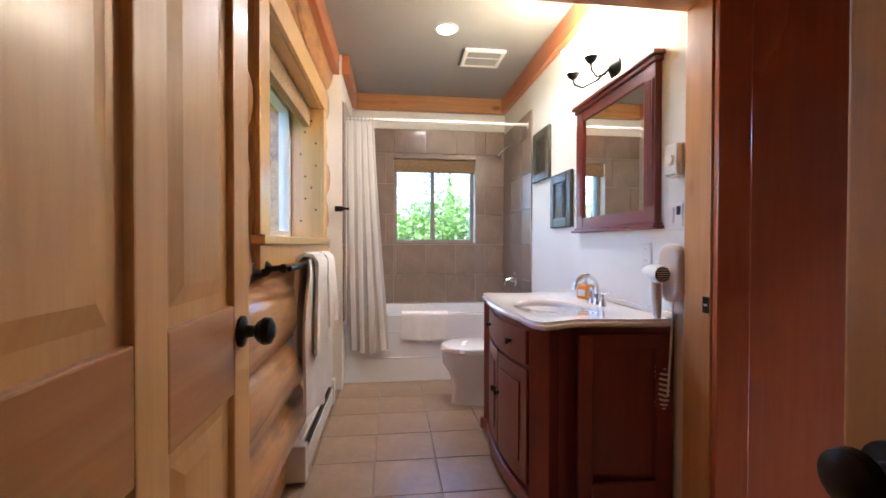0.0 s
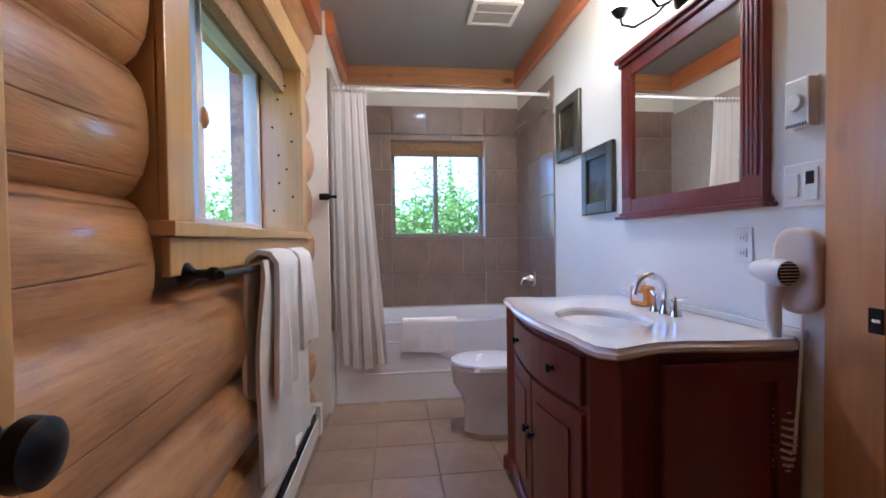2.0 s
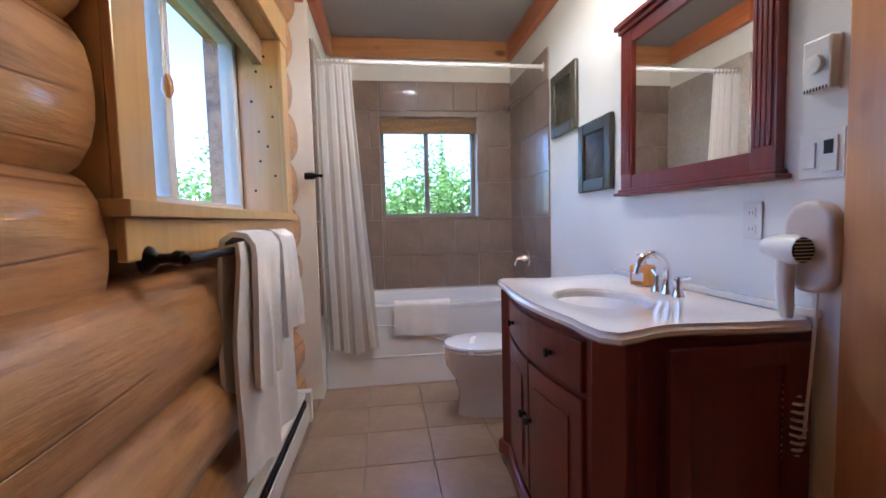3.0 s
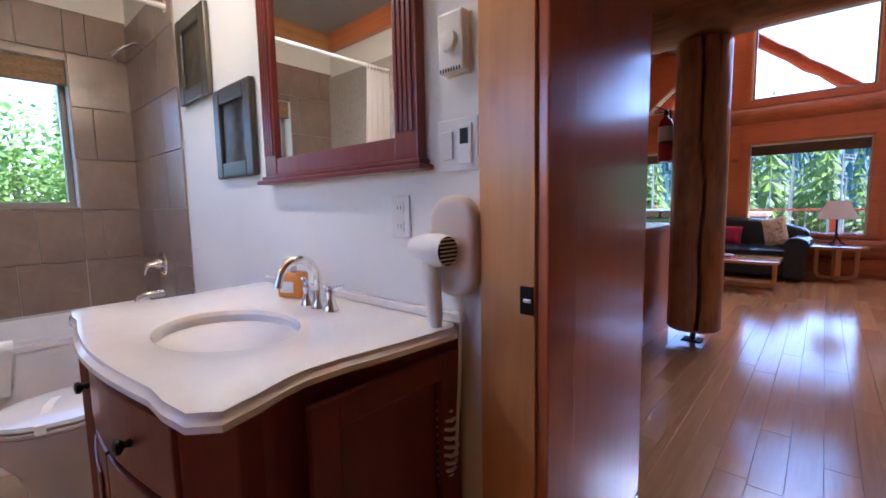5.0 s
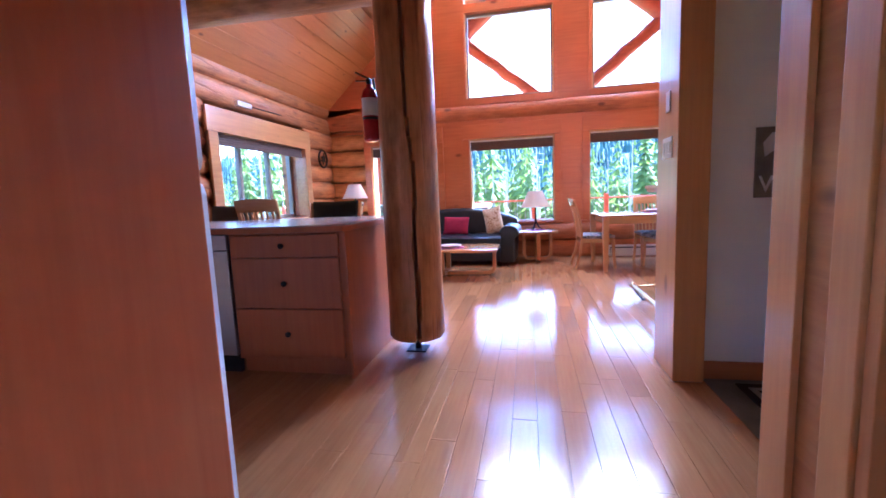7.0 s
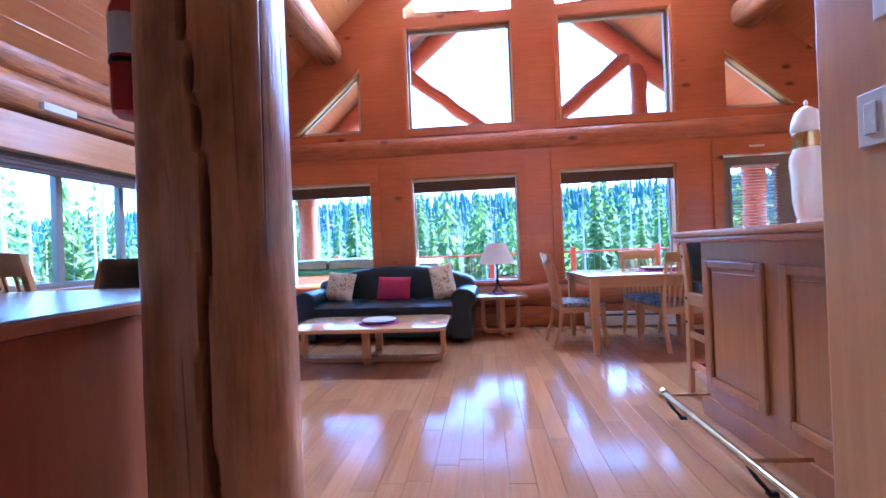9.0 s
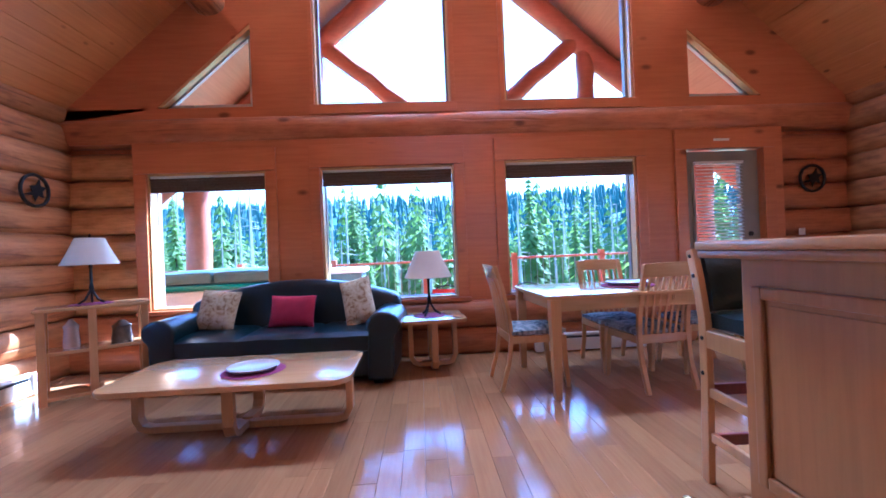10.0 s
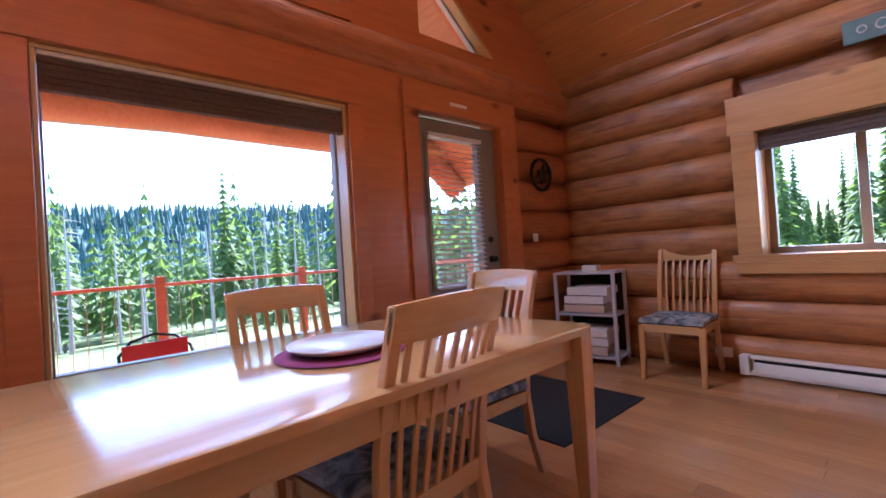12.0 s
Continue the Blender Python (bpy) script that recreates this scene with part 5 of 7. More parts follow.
heater(8.82, -0.65, -90, 1.1, "white baseboard heater under the window")
heater(6.80, -3.75, 180, 1.5, "white baseboard heater on the log wall").scale = (1, 1, 0.8)
heater(7.5, 4.50, 0, 1.6, "white baseboard heater under the kitchen window")


def outlet(m, label, w=0.07, h=0.115, kind="outlet"):
    o = new(kind)
    o.matrix_basis = m
    tagged(o, label, kind.replace("_", " "))
    boxpart("cover_plate", o, "plasticw", -w / 2, w / 2, -h / 2, h / 2, 0, 0.006, 0.003)
    return o


def duplex(o):
    for z in (-0.025, 0.025):
        r = boxpart("receptacle", o, "plasticw", -0.016, 0.016, z - 0.014, z + 0.014, 0.0062, 0.009, 0.003)
        for s in (-0.006, 0.006):
            boxpart("slot", r, "black", s - 0.001, s + 0.001, z - 0.005, z + 0.005, 0.0092, 0.0096, 0)


FACE_W = Matrix(((0, 0, -1, 0), (-1, 0, 0, 0), (0, 1, 0, 0), (0, 0, 0, 1)))   # local z looks to -x
FACE_N = Matrix(((-1, 0, 0, 0), (0, 0, 1, 0), (0, 1, 0, 0), (0, 0, 0, 1)))    # local z looks to +y
duplex(outlet(Matrix.Translation((8.985, 0.38, 0.42)) @ FACE_W, "white duplex outlet low on the window wall", 0.115, 0.07))
outlet(Matrix.Translation((9.0, -3.21, 1.15)) @ FACE_W, "white light switch on the log wall", 0.075, 0.075, "switch")
duplex(outlet(Matrix.Translation((7.70, -3.775, 0.15)) @ FACE_N, "white outlet above the floor on the log wall", 0.12, 0.075))
o = outlet(Matrix.Translation((4.19, 0.3605, 1.54)) @ FACE_N, "white thermostat on the pine wall end", 0.07, 0.11, "thermostat")
o = outlet(Matrix.Translation((4.19, 0.3605, 1.29)) @ FACE_N, "white triple light switch on the pine wall end", 0.16, 0.115, "switch")
for k in (-1, 0, 1):
    boxpart("rocker", o, "plasticw", k * 0.046 - 0.015, k * 0.046 + 0.015, -0.033, 0.033, 0.0062, 0.0105, 0.002)

# WE... sign in the entry, decoration on the north wall, the dark rod, the green sign
sg = thing("wall_sign", "weathered grey wooden sign with a pale shape and letters", "sign", 4.0985, -0.13, 1.18)
boxpart("board", sg, "bark", -0.016, 0.0, -0.17, 0.10, -0.18, 0.18, 0.003)
bm = bmesh.new()
prism(bm, [(0.06, 0.03), (0.02, 0.06), (-0.02, 0.03), (-0.06, 0.10), (-0.10, 0.14), (0.03, 0.15), (0.07, 0.10)], -0.021, -0.0165, "x")
part("shape", bm, "slat", sg)
tc = bpy.data.curves.new("lettering", "FONT")
tc.body, tc.size, tc.extrude, tc.align_x = "WE", 0.12, 0.002, "LEFT"
tob = new("lettering", tc)
tob.matrix_basis = Matrix.Translation((-0.019, 0.085, -0.15)) @ FACE_W
tob.parent = sg
tc.materials.append(M["slat"])
rack = thing("wall_rack", "dark wooden and iron rack hung on the log wall", "wall rack", 5.08, 4.615, 1.88)
boxpart("board", rack, "bark", -0.13, 0.10, -0.02, 0.02, -0.28, 0.28, 0.01)
for z in (-0.22, 0.0, 0.22):
    bm = bmesh.new()
    tube(bm, [(-0.12, -0.02, z), (-0.14, -0.07, z - 0.02), (0.02, -0.08, z - 0.04), (0.14, -0.06, z - 0.03), (0.17, -0.03, z + 0.03)], 0.012, 8)
    part("hook", bm, "iron", rack, smooth=True)
rod = thing("wall_rod", "thin dark metal rod on a white bracket above the window", "rod", 6.75, 4.57, 2.30)
bm = bmesh.new()
tube(bm, [(-0.46, -0.02, 0.0), (0.5, -0.02, 0.02)], 0.008, 8)
part("rod", bm, "iron", rod, smooth=True)
boxpart("bracket", rod, "slat", -0.47, -0.20, -0.045, 0.0, -0.03, 0.03)
gs = thing("green_sign", "small dark green sign above the window", "sign", 6.74, -3.755, 2.29, 0)
boxpart("board", gs, "tubcover", -0.16, 0.16, -0.012, 0.012, -0.075, 0.075, 0.01)
for k, (x, r) in enumerate(((-0.02, 0.028), (0.07, 0.022))):
    bm = bmesh.new()
    n = 16
    tube(bm, [(x + r * math.cos(2 * math.pi * j / n), 0.0135, r * math.sin(2 * math.pi * j / n)) for j in range(n + 1)], 0.005, 6)
    part("mark", bm, "slat", gs)
bm = bmesh.new()
bx(bm, 3.35, 4.02, -1.0, 0.05, -0.001, 0.008)
rug = tagged(finish("entry_rug", bm, "mat", bevel=0.002), "dark patterned rug with tan border in the entry", "rug")
bm = bmesh.new()
for b in ((3.40, 3.97, -0.02, 0.01), (3.40, 3.97, -0.96, -0.93), (3.40, 3.43, -0.93, -0.02), (3.94, 3.97, -0.93, -0.02)):
    bx(bm, *b, 0.0081, 0.0095)
part("border", bm, "rock", rug, "tan woven border")
# unlit recessed ceiling downlight on the slope, only its white trim
bm = bmesh.new()
lathe(bm, [(0.05, 0.0), (0.055, 0.006), (0.04, 0.02)], n=20)
tagged(finish("smoke_detector", bm, "plasticw", smooth=True, at=pose(6.7, 3.45, roof_z(3.45) - 0.006, 180 + 42, 0, 0)), "round white trim of an unlit downlight on the sloped ceiling", "detector")

# ---- hall doors ----
def panel_door(name, label, x, y, rz, knob_side=1, w=0.88, kind="door", lift=0.0):
    """A six-panel style leaf: hinge at the origin, running along local +x; knobs on both faces."""
    d = tagged(new(name), label, "door", kind="structure")
    d.matrix_basis = pose(x, y, 0.012, 0, 0, rz)
    st, mid = 0.09, w / 2
    bm = bmesh.new()
    for b in ((0, st, 0, 2.02), (w - st, w, 0, 2.02), (mid - 0.04, mid + 0.04, 0, 2.02)):
        bx(bm, b[0], b[1], -0.02, 0.02, b[2], b[3])
    part("stile", bm, "door", d, bevel=0.004)
    bm = bmesh.new()
    for z0, z1 in ((0, 0.22), (0.85, 1.03), (1.90, 2.02)):
        for a, b in ((st, mid - 0.04), (mid + 0.04, w - st)):
            bx(bm, a, b, -0.0195, 0.0195, z0, z1)
    part("rail", bm, "pine_x", d, bevel=0.004)
    for a, b in ((st, mid - 0.04), (mid + 0.04, w - st)):
        for z0, z1 in ((0.22, 0.85), (1.03, 1.90)):
            bm = bmesh.new()
            bx(bm, a - 0.003, b + 0.003, -0.006, 0.006, z0 - 0.003, z1 + 0.003)
            for s in (-1, 1):
                q = [bm.verts.new((xx, s * yy, zz)) for yy, e in ((0.006, 0.03), (0.014, 0.06)) for xx, zz in ((a + e, z0 + e), (b - e, z0 + e), (b - e, z1 - e), (a + e, z1 - e))]
                for k in range(4):
                    bm.faces.new((q[k], q[(k + 1) % 4], q[4 + (k + 1) % 4], q[4 + k]))
                bm.faces.new(q[4:])
            part("panel", bm, "door", d)
    for s in (-1, 1):
        bm = bmesh.new()
        lathe(bm, [(0.033, 0), (0.033, 0.006), (0.014, 0.012), (0.012, 0.028), (0.022, 0.036), (0.030, 0.048), (0.028, 0.062), (0.014, 0.07), (0.003, 0.071)], n=22)
        part("door_knob", bm, "black", d, "oil-rubbed black door knob", smooth=True, at=Matrix.Translation((w - 0.055, s * 0.02, 0.925 + lift)) @ pose(0, 0, 0, -90 * s, 0, 0))
    boxpart("latch_plate", d, "brass", w, w + 0.002, -0.012, 0.012, 0.895 + lift, 0.955 + lift, 0)
    for z in (0.25, 1.05, 1.8):
        boxpart("hinge", d, "black", -0.014, 0.004, -0.026, -0.0205, z - 0.045, z + 0.045, 0.002)
        boxpart("hinge", d, "black", -0.014, 0.004, 0.0205, 0.026, z - 0.045, z + 0.045, 0.002)
    return d


panel_door("door_2", "clear fir panelled door with black knob, standing open", -0.222, 0.402, 90, w=0.775, lift=0.045)
panel_door("door_3", "clear fir panelled door with black hinges, standing open", 2.60, 0.30, -86)
panel_door("door_4", "clear fir panelled door with black knob, closed", 0.641, -0.28, 90)

# ---- bathroom ----
SKX, SKY = 0.90, 2.245


def ray_out(poly, cx, cy, a):
    """Where the ray from (cx, cy) at angle a leaves the outline."""
    dx, dy = math.cos(a), math.sin(a)
    best = None
    for (x0, y0), (x1, y1) in zip(poly, poly[1:] + poly[:1]):
        ex, ey = x1 - x0, y1 - y0
        den = dx * ey - dy * ex
        if abs(den) < 1e-9:
            continue
        t = ((x0 - cx) * ey - (y0 - cy) * ex) / den
        u = ((x0 - cx) * dy - (y0 - cy) * dx) / den
        if t > 0 and -1e-6 <= u <= 1 + 1e-6 and (best is None or t < best):
            best = t
    return cx + dx * best, cy + dy * best


def bow_front(inset=0.0):
    """Plan of the vanity: straight back, curled shoulders, bowed front."""
    near = [(1.284, 1.79 + inset), (1.08, 1.806 + inset), (0.95, 1.824 + inset), (0.86, 1.826 + inset), (0.79, 1.806 + inset), (0.715 + inset * 0.6, 1.770 + inset), (0.638 + inset, 1.842 + inset * 0.6), (0.660 + inset, 1.886 + inset * 0.6), (0.668 + inset, 1.908 + inset)]
    front = [(0.668 + inset - 0.04 * math.sin(math.pi * k / 12), 1.908 + inset + (0.784 - 2 * inset) * k / 12) for k in range(1, 12)]
    far = [(x, 4.6 - y) for x, y in reversed(near)]
    return near + front + far


van = thing("vanity_cabinet", "dark red stained bow-front vanity cabinet", "vanity", 0, 0, 0)
body = bow_front(0.035)
bm = bmesh.new()
prism(bm, body, 0.10, 0.825)
part("carcass", bm, "mahogany", van, bevel=0.004)
bm = bmesh.new()
prism(bm, [(x - (0.02 if x < 1.2 else 0), y + (-0.02 if y < 2.3 else 0.02)) for x, y in body], 0.03, 0.099)
part("base_moulding", bm, "mahogany", van, bevel=0.012)
for y in (1.865, 2.735):
    bm = bmesh.new()
    lathe(bm, [(0.03, 0), (0.042, 0.012), (0.035, 0.03)], n=12)
    part("foot", bm, "mahogany", van, smooth=True, at=pose(0.73, y, 0))
    bm = bmesh.new()
    lathe(bm, [(0.03, 0), (0.042, 0.012), (0.035, 0.03)], n=12)
    part("foot", bm, "mahogany", van, smooth=True, at=pose(1.24, y, 0))
# raised frame on the near end panel
for a0, a1, b0, b1 in ((0.86, 0.92, 0.12, 0.80), (1.20, 1.27, 0.12, 0.80), (0.92, 1.20, 0.12, 0.19), (0.92, 1.20, 0.74, 0.80)):
    boxpart("end_frame", van, "mahogany", a0, a1, 1.809, 1.8255, b0, b1, 0.003)


def bow_x(y):
    return 0.703 - 0.04 * math.sin(math.pi * min(1, max(0, (y - 1.94) / 0.72)))


def bowed(y0, y1, z0, z1, proud, thick=0.016):
    bm = bmesh.new()
    rows = []
    for k in range(9):
        y = y0 + (y1 - y0) * k / 8
        x = bow_x(y) - 0.003
        rows.append([bm.verts.new((x - proud, y, z0)), bm.verts.new((x + thick, y, z0)), bm.verts.new((x + thick, y, z1)), bm.verts.new((x - proud, y, z1))])
    skin(bm, rows)
    return bm


dr = part("drawer", bowed(1.95, 2.65, 0.645, 0.795, 0.012), "mahogany", van, bevel=0.006)
knob_prof = [(0.004, 0), (0.009, 0.003), (0.006, 0.012), (0.015, 0.02), (0.014, 0.028), (0.003, 0.031)]
for y in (2.10, 2.50):
    bm = bmesh.new()
    lathe(bm, knob_prof, n=14)
    part("knob", bm, "black", dr, "dark bronze knob", smooth=True, at=Matrix.Translation((bow_x(y) - 0.015, y, 0.72)) @ pose(0, 0, 0, 0, -90, 0))
for y0, y1, ky in ((1.95, 2.295, 2.27), (2.305, 2.65, 2.33)):
    dd = part("door", bowed(y0, y1, 0.13, 0.625, 0.010), "mahogany", van, bevel=0.005)
    part("door_panel", bowed(y0 + 0.06, y1 - 0.06, 0.20, 0.555, 0.016, -0.011), "mahogany", dd, bevel=0.004)
    bm = bmesh.new()
    lathe(bm, knob_prof, n=14)
    part("knob", bm, "black", dd, "dark bronze knob", smooth=True, at=Matrix.Translation((bow_x(ky) - 0.013, ky, 0.42)) @ pose(0, 0, 0, 0, -90, 0))

bm = bmesh.new()
N = 72
poly = bow_front(0.0)
prof = [(0.012, 0.826), (0.0, 0.834), (0.0, 0.845), (0.010, 0.852), (0.012, 0.860)]
rings = []
for ins, z in prof:
    vs = []
    for k in range(N):
        a = 2 * math.pi * k / N
        x, y = ray_out(poly, SKX + 0.05, 2.3, a)
        x2, y2 = x - math.cos(a) * ins, y - math.sin(a) * ins
        vs.append(bm.verts.new((min(x2, 1.283), y2, z)))
    rings.append(vs)
for rx, z in ((1.04, 0.860), (1.0, 0.857), (0.97, 0.846)):
    rings.append([bm.verts.new((SKX + 0.155 * rx * math.cos(2 * math.pi * k / N), SKY + 0.21 * rx * math.sin(2 * math.pi * k / N), z)) for k in range(N)])
skin(bm, rings, cap=False)
bm.faces.new(list(reversed(rings[0])))
top = part("top", bm, "marble", van, "white cultured marble top with oval basin", smooth=True)
bm = bmesh.new()
rings = [[bm.verts.new((SKX + 0.155 * f * math.cos(2 * math.pi * k / N), SKY + 0.21 * f * math.sin(2 * math.pi * k / N), z)) for k in range(N)] for f, z in ((0.99, 0.848), (0.96, 0.80), (0.85, 0.755), (0.6, 0.735), (0.12, 0.730))]
skin(bm, rings, cap=False)
bm.faces.new(rings[-1])
part("basin", bm, "porcelain", top, "white oval basin", smooth=True)
boxpart("backsplash", top, "marble", 1.262, 1.283, 1.80, 2.80, 0.861, 0.885, 0.005)

fc = thing("faucet", "chrome arched basin faucet with two handles", "faucet", 1.15, 2.235, 0.861)
fc.scale = (0.9, 0.9, 0.88)
bm = bmesh.new()
lathe(bm, [(0.026, 0), (0.024, 0.01), (0.017, 0.03), (0.014, 0.06)], n=18)
pts = [(0, 0, 0.05)] + [(-0.065 + 0.065 * math.cos(radians(a)), 0, 0.09 + 0.075 * math.sin(radians(a))) for a in range(0, 171, 15)]
tube(bm, pts + [(-0.135, 0, 0.085)], [0.014] * (len(pts) - 3) + [0.012] * 4, 12)
part("spout", bm, "chrome", fc, smooth=True)
for s in (-0.065, 0.065):
    bm = bmesh.new()
    lathe(bm, [(0.024, 0), (0.021, 0.012), (0.012, 0.04), (0.016, 0.06), (0.012, 0.075), (0.003, 0.08)], n=18)
    tube(bm, [(0, 0, 0.066), (0.012, s * 0.55, 0.078), (0.014, s * 0.8, 0.082)], [0.007, 0.006, 0.005], 8)
    part("handle", bm, "chrome", fc, smooth=True, at=pose(0, s, 0))
sp = thing("soap_bottle", "orange soap bottle with clear pump beside the basin", "soap bottle", 1.18, 2.43, 0.861, 20)
boxpart("bottle", sp, "soap", -0.03, 0.03, -0.042, 0.042, 0, 0.085, 0.014)
bm = bmesh.new()
lathe(bm, [(0.014, 0.085), (0.014, 0.10), (0.006, 0.104), (0.006, 0.125)], n=12)
tube(bm, [(0.01, 0, 0.125), (-0.035, 0, 0.128), (-0.042, 0, 0.12)], 0.006, 8)
part("pump", bm, "plasticw", sp, smooth=True)
boxpart("label_band", sp, "plasticw", -0.0312, -0.0303, -0.026, 0.026, 0.02, 0.055, 0)

# mirror cabinet
mc = thing("mirror_cabinet", "dark red wooden mirror cabinet with fluted sides", "mirror", 1.284, 2.32, 0)
Z0, Z1 = 1.265, 1.965
for s in (-1, 1):
    a, b = sorted((s * 0.40, s * 0.315))
    bm = bmesh.new()
    bx(bm, -0.032, 0, a, b, Z0, Z1)
    st = part("stile", bm, "mahogany", mc, bevel=0.004)
    for k in range(4):
        boxpart("flute", st, "mahogany", -0.037, -0.0325, a + 0.014 + k * 0.017, a + 0.026 + k * 0.017, Z0 + 0.07, Z1 - 0.07, 0.002)
boxpart("bottom_rail", mc, "mahogany", -0.030, 0, -0.315, 0.315, Z0, Z0 + 0.06)
boxpart("top_rail", mc, "mahogany", -0.030, 0, -0.315, 0.315, Z1 - 0.06, Z1)
for nm, z0, z1 in (("cornice", Z1, Z1 + 0.045), ("ledge", Z0 - 0.03, Z0)):
    bm = bmesh.new()
    f = 1 if nm == "cornice" else -1
    zs = [z0, (z0 + z1) / 2, z1] if f > 0 else [z1, (z0 + z1) / 2, z0]
    for k, (e, za, zb) in enumerate(((0.012, zs[0], zs[1]), (0.026, zs[1], zs[2]))):
        bx(bm, -0.030 - e, 0, -0.40 - e, 0.40 + e, min(za, zb), max(za, zb))
    part(nm, bm, "mahogany", mc, bevel=0.006)
boxpart("mirror_glass", mc, "mirror", -0.020, -0.016, -0.315, 0.315, Z0 + 0.06, Z1 - 0.06, 0)
boxpart("backing", mc, "mahogany", -0.015, 0, -0.315, 0.315, Z0 + 0.06, Z1 - 0.06, 0)

# three-arm light above the mirror
vl = thing("vanity_light", "bronze vanity light with lit frosted bell shades", "wall light", 1.284, 2.31, 2.095)
bm = bmesh.new()
lathe(bm, [(0.055, 0), (0.055, 0.012), (0.03, 0.03), (0.012, 0.045)], n=24)
part("wall_plate", bm, "black", vl, smooth=True, at=pose(0, 0, 0, 0, -90, 0))
for y in (0.02, 0.24):
    bm = bmesh.new()
    tube(bm, [(-0.035, 0, 0), (-0.06, y * 0.35, -0.035), (-0.10, y * 0.75, -0.045), (-0.125, y * 0.97, -0.01), (-0.13, y, 0.03)], 0.007, 8)
    lathe(bm, [(0.006, 0.02), (0.02, 0.028), (0.036, 0.05), (0.038, 0.058), (0.015, 0.058)], -0.13, y, n=18)
    part("arm", bm, "black", vl, smooth=True)
    bm = bmesh.new()
    lathe(bm, [(0.022, 0.059), (0.04, 0.075), (0.048, 0.11), (0.052, 0.15), (0.066, 0.185), (0.063, 0.185), (0.045, 0.14)], -0.13, y, n=22)
    part("shade", bm, "bulb", vl, "lit frosted glass bell shade", smooth=True)
    lamp = new("vanity_bulb", bpy.data.lights.new("vanity_bulb", "POINT"))
    lamp.data.energy, lamp.data.color, lamp.data.shadow_soft_size = VANITY_W, (1.0, 0.76, 0.42), 0.05
    lamp.location = (1.284 - 0.13, 2.31 + y, 2.095 + 0.235)

dl = thing("recessed_light", "lit round recessed ceiling light", "ceiling light", 0.49, 3.14, 2.6645)
bm = bmesh.new()
lathe(bm, [(0.075, -0.008), (0.085, -0.004), (0.085, 0.0)], n=28)
part("trim_ring", bm, "plasticw", dl, smooth=True)
bm = bmesh.new()
lathe(bm, [(0.06, -0.0105), (0.062, -0.0085)], n=24)
part("lens", bm, "downlight", dl)
lamp = new("ceiling_bulb", bpy.data.lights.new("ceiling_bulb", "SPOT"))
lamp.data.energy, lamp.data.color, lamp.data.spot_size, lamp.data.spot_blend, lamp.data.shadow_soft_size = DOWN_W, (1.0, 0.86, 0.68), radians(150), 0.6, 0.06
lamp.location = (0.49, 3.14, 2.64)
fan = thing("exhaust_fan", "white square exhaust fan grille in the ceiling", "exhaust fan", 0.83, 3.56, 2.6645)
bm = bmesh.new()
for b in ((-0.16, 0.16, -0.15, -0.12), (-0.16, 0.16, 0.12, 0.15), (-0.16, -0.13, -0.12, 0.12), (0.13, 0.16, -0.12, 0.12)):
    bx(bm, *b, -0.022, 0)
part("frame", bm, "plasticw", fan, bevel=0.004)
boxpart("backing", fan, "black", -0.13, 0.13, -0.12, 0.12, -0.004, 0, 0)
for k in range(11):
    boxpart("slat", fan, "greyceil", -0.13, 0.13, -0.115 + k * 0.022, -0.105 + k * 0.022, -0.018, -0.006, 0)
boxpart("divider", fan, "plasticw", -0.13, 0.13, -0.03, -0.018, -0.0215, -0.0185, 0)

for nm, y0, y1, z0, z1 in (("a", 3.22, 3.585, 1.66, 2.055), ("b", 2.825, 3.185, 1.28, 1.655)):
    p = thing("framed_picture", "small dim print in a wide dark olive frame", "picture", 1.284, (y0 + y1) / 2, (z0 + z1) / 2, 0, "pictures beside the mirror")
    w, h = (y1 - y0) / 2, (z1 - z0) / 2
    for a0, a1, b0, b1 in ((-w, -w + 0.065, -h, h), (w - 0.065, w, -h, h), (-w + 0.065, w - 0.065, -h, -h + 0.065), (-w + 0.065, w - 0.065, h - 0.065, h)):
        boxpart("frame", p, "pframe", -0.026, -0.001, a0, a1, b0, b1, 0.008)
    boxpart("print", p, "picture", -0.010, -0.002, -w + 0.065, w - 0.065, -h + 0.065, h - 0.065, 0)
    g = boxpart("glass", p, "glass", -0.0145, -0.0115, -w + 0.065, w - 0.065, -h + 0.065, h - 0.065, 0)

# wall controls
FW = lambda y, z: Matrix.Translation((1.2845, y, z)) @ FACE_W
o = outlet(FW(1.81, 1.512), "white round-dial thermostat on the bathroom wall", 0.075, 0.135, "thermostat")
boxpart("case", o, "plasticw", -0.036, 0.036, -0.066, 0.066, 0.0061, 0.034, 0.006)
bm = bmesh.new()
lathe(bm, [(0.024, 0.0345), (0.022, 0.046), (0.004, 0.048)], n=24)
part("dial", bm, "plasticw", o, smooth=True)
for k in range(8):
    boxpart("vent", o, "black", -0.030 + k * 0.008, -0.026 + k * 0.008, -0.0645, -0.056, 0.0343, 0.0346, 0)
o = outlet(FW(1.815, 1.288), "white double switch plate with timer display", 0.12, 0.122, "switch")
boxpart("timer", o, "plasticw", 0.005, 0.045, -0.045, 0.045, 0.0062, 0.011, 0.002)
boxpart("display", o, "black", 0.012, 0.036, 0.0, 0.035, 0.0112, 0.0118, 0)
boxpart("rocker", o, "plasticw", -0.045, -0.012, -0.033, 0.033, 0.0062, 0.011, 0.002)
duplex(outlet(FW(2.02, 1.118), "white duplex outlet above the vanity"))

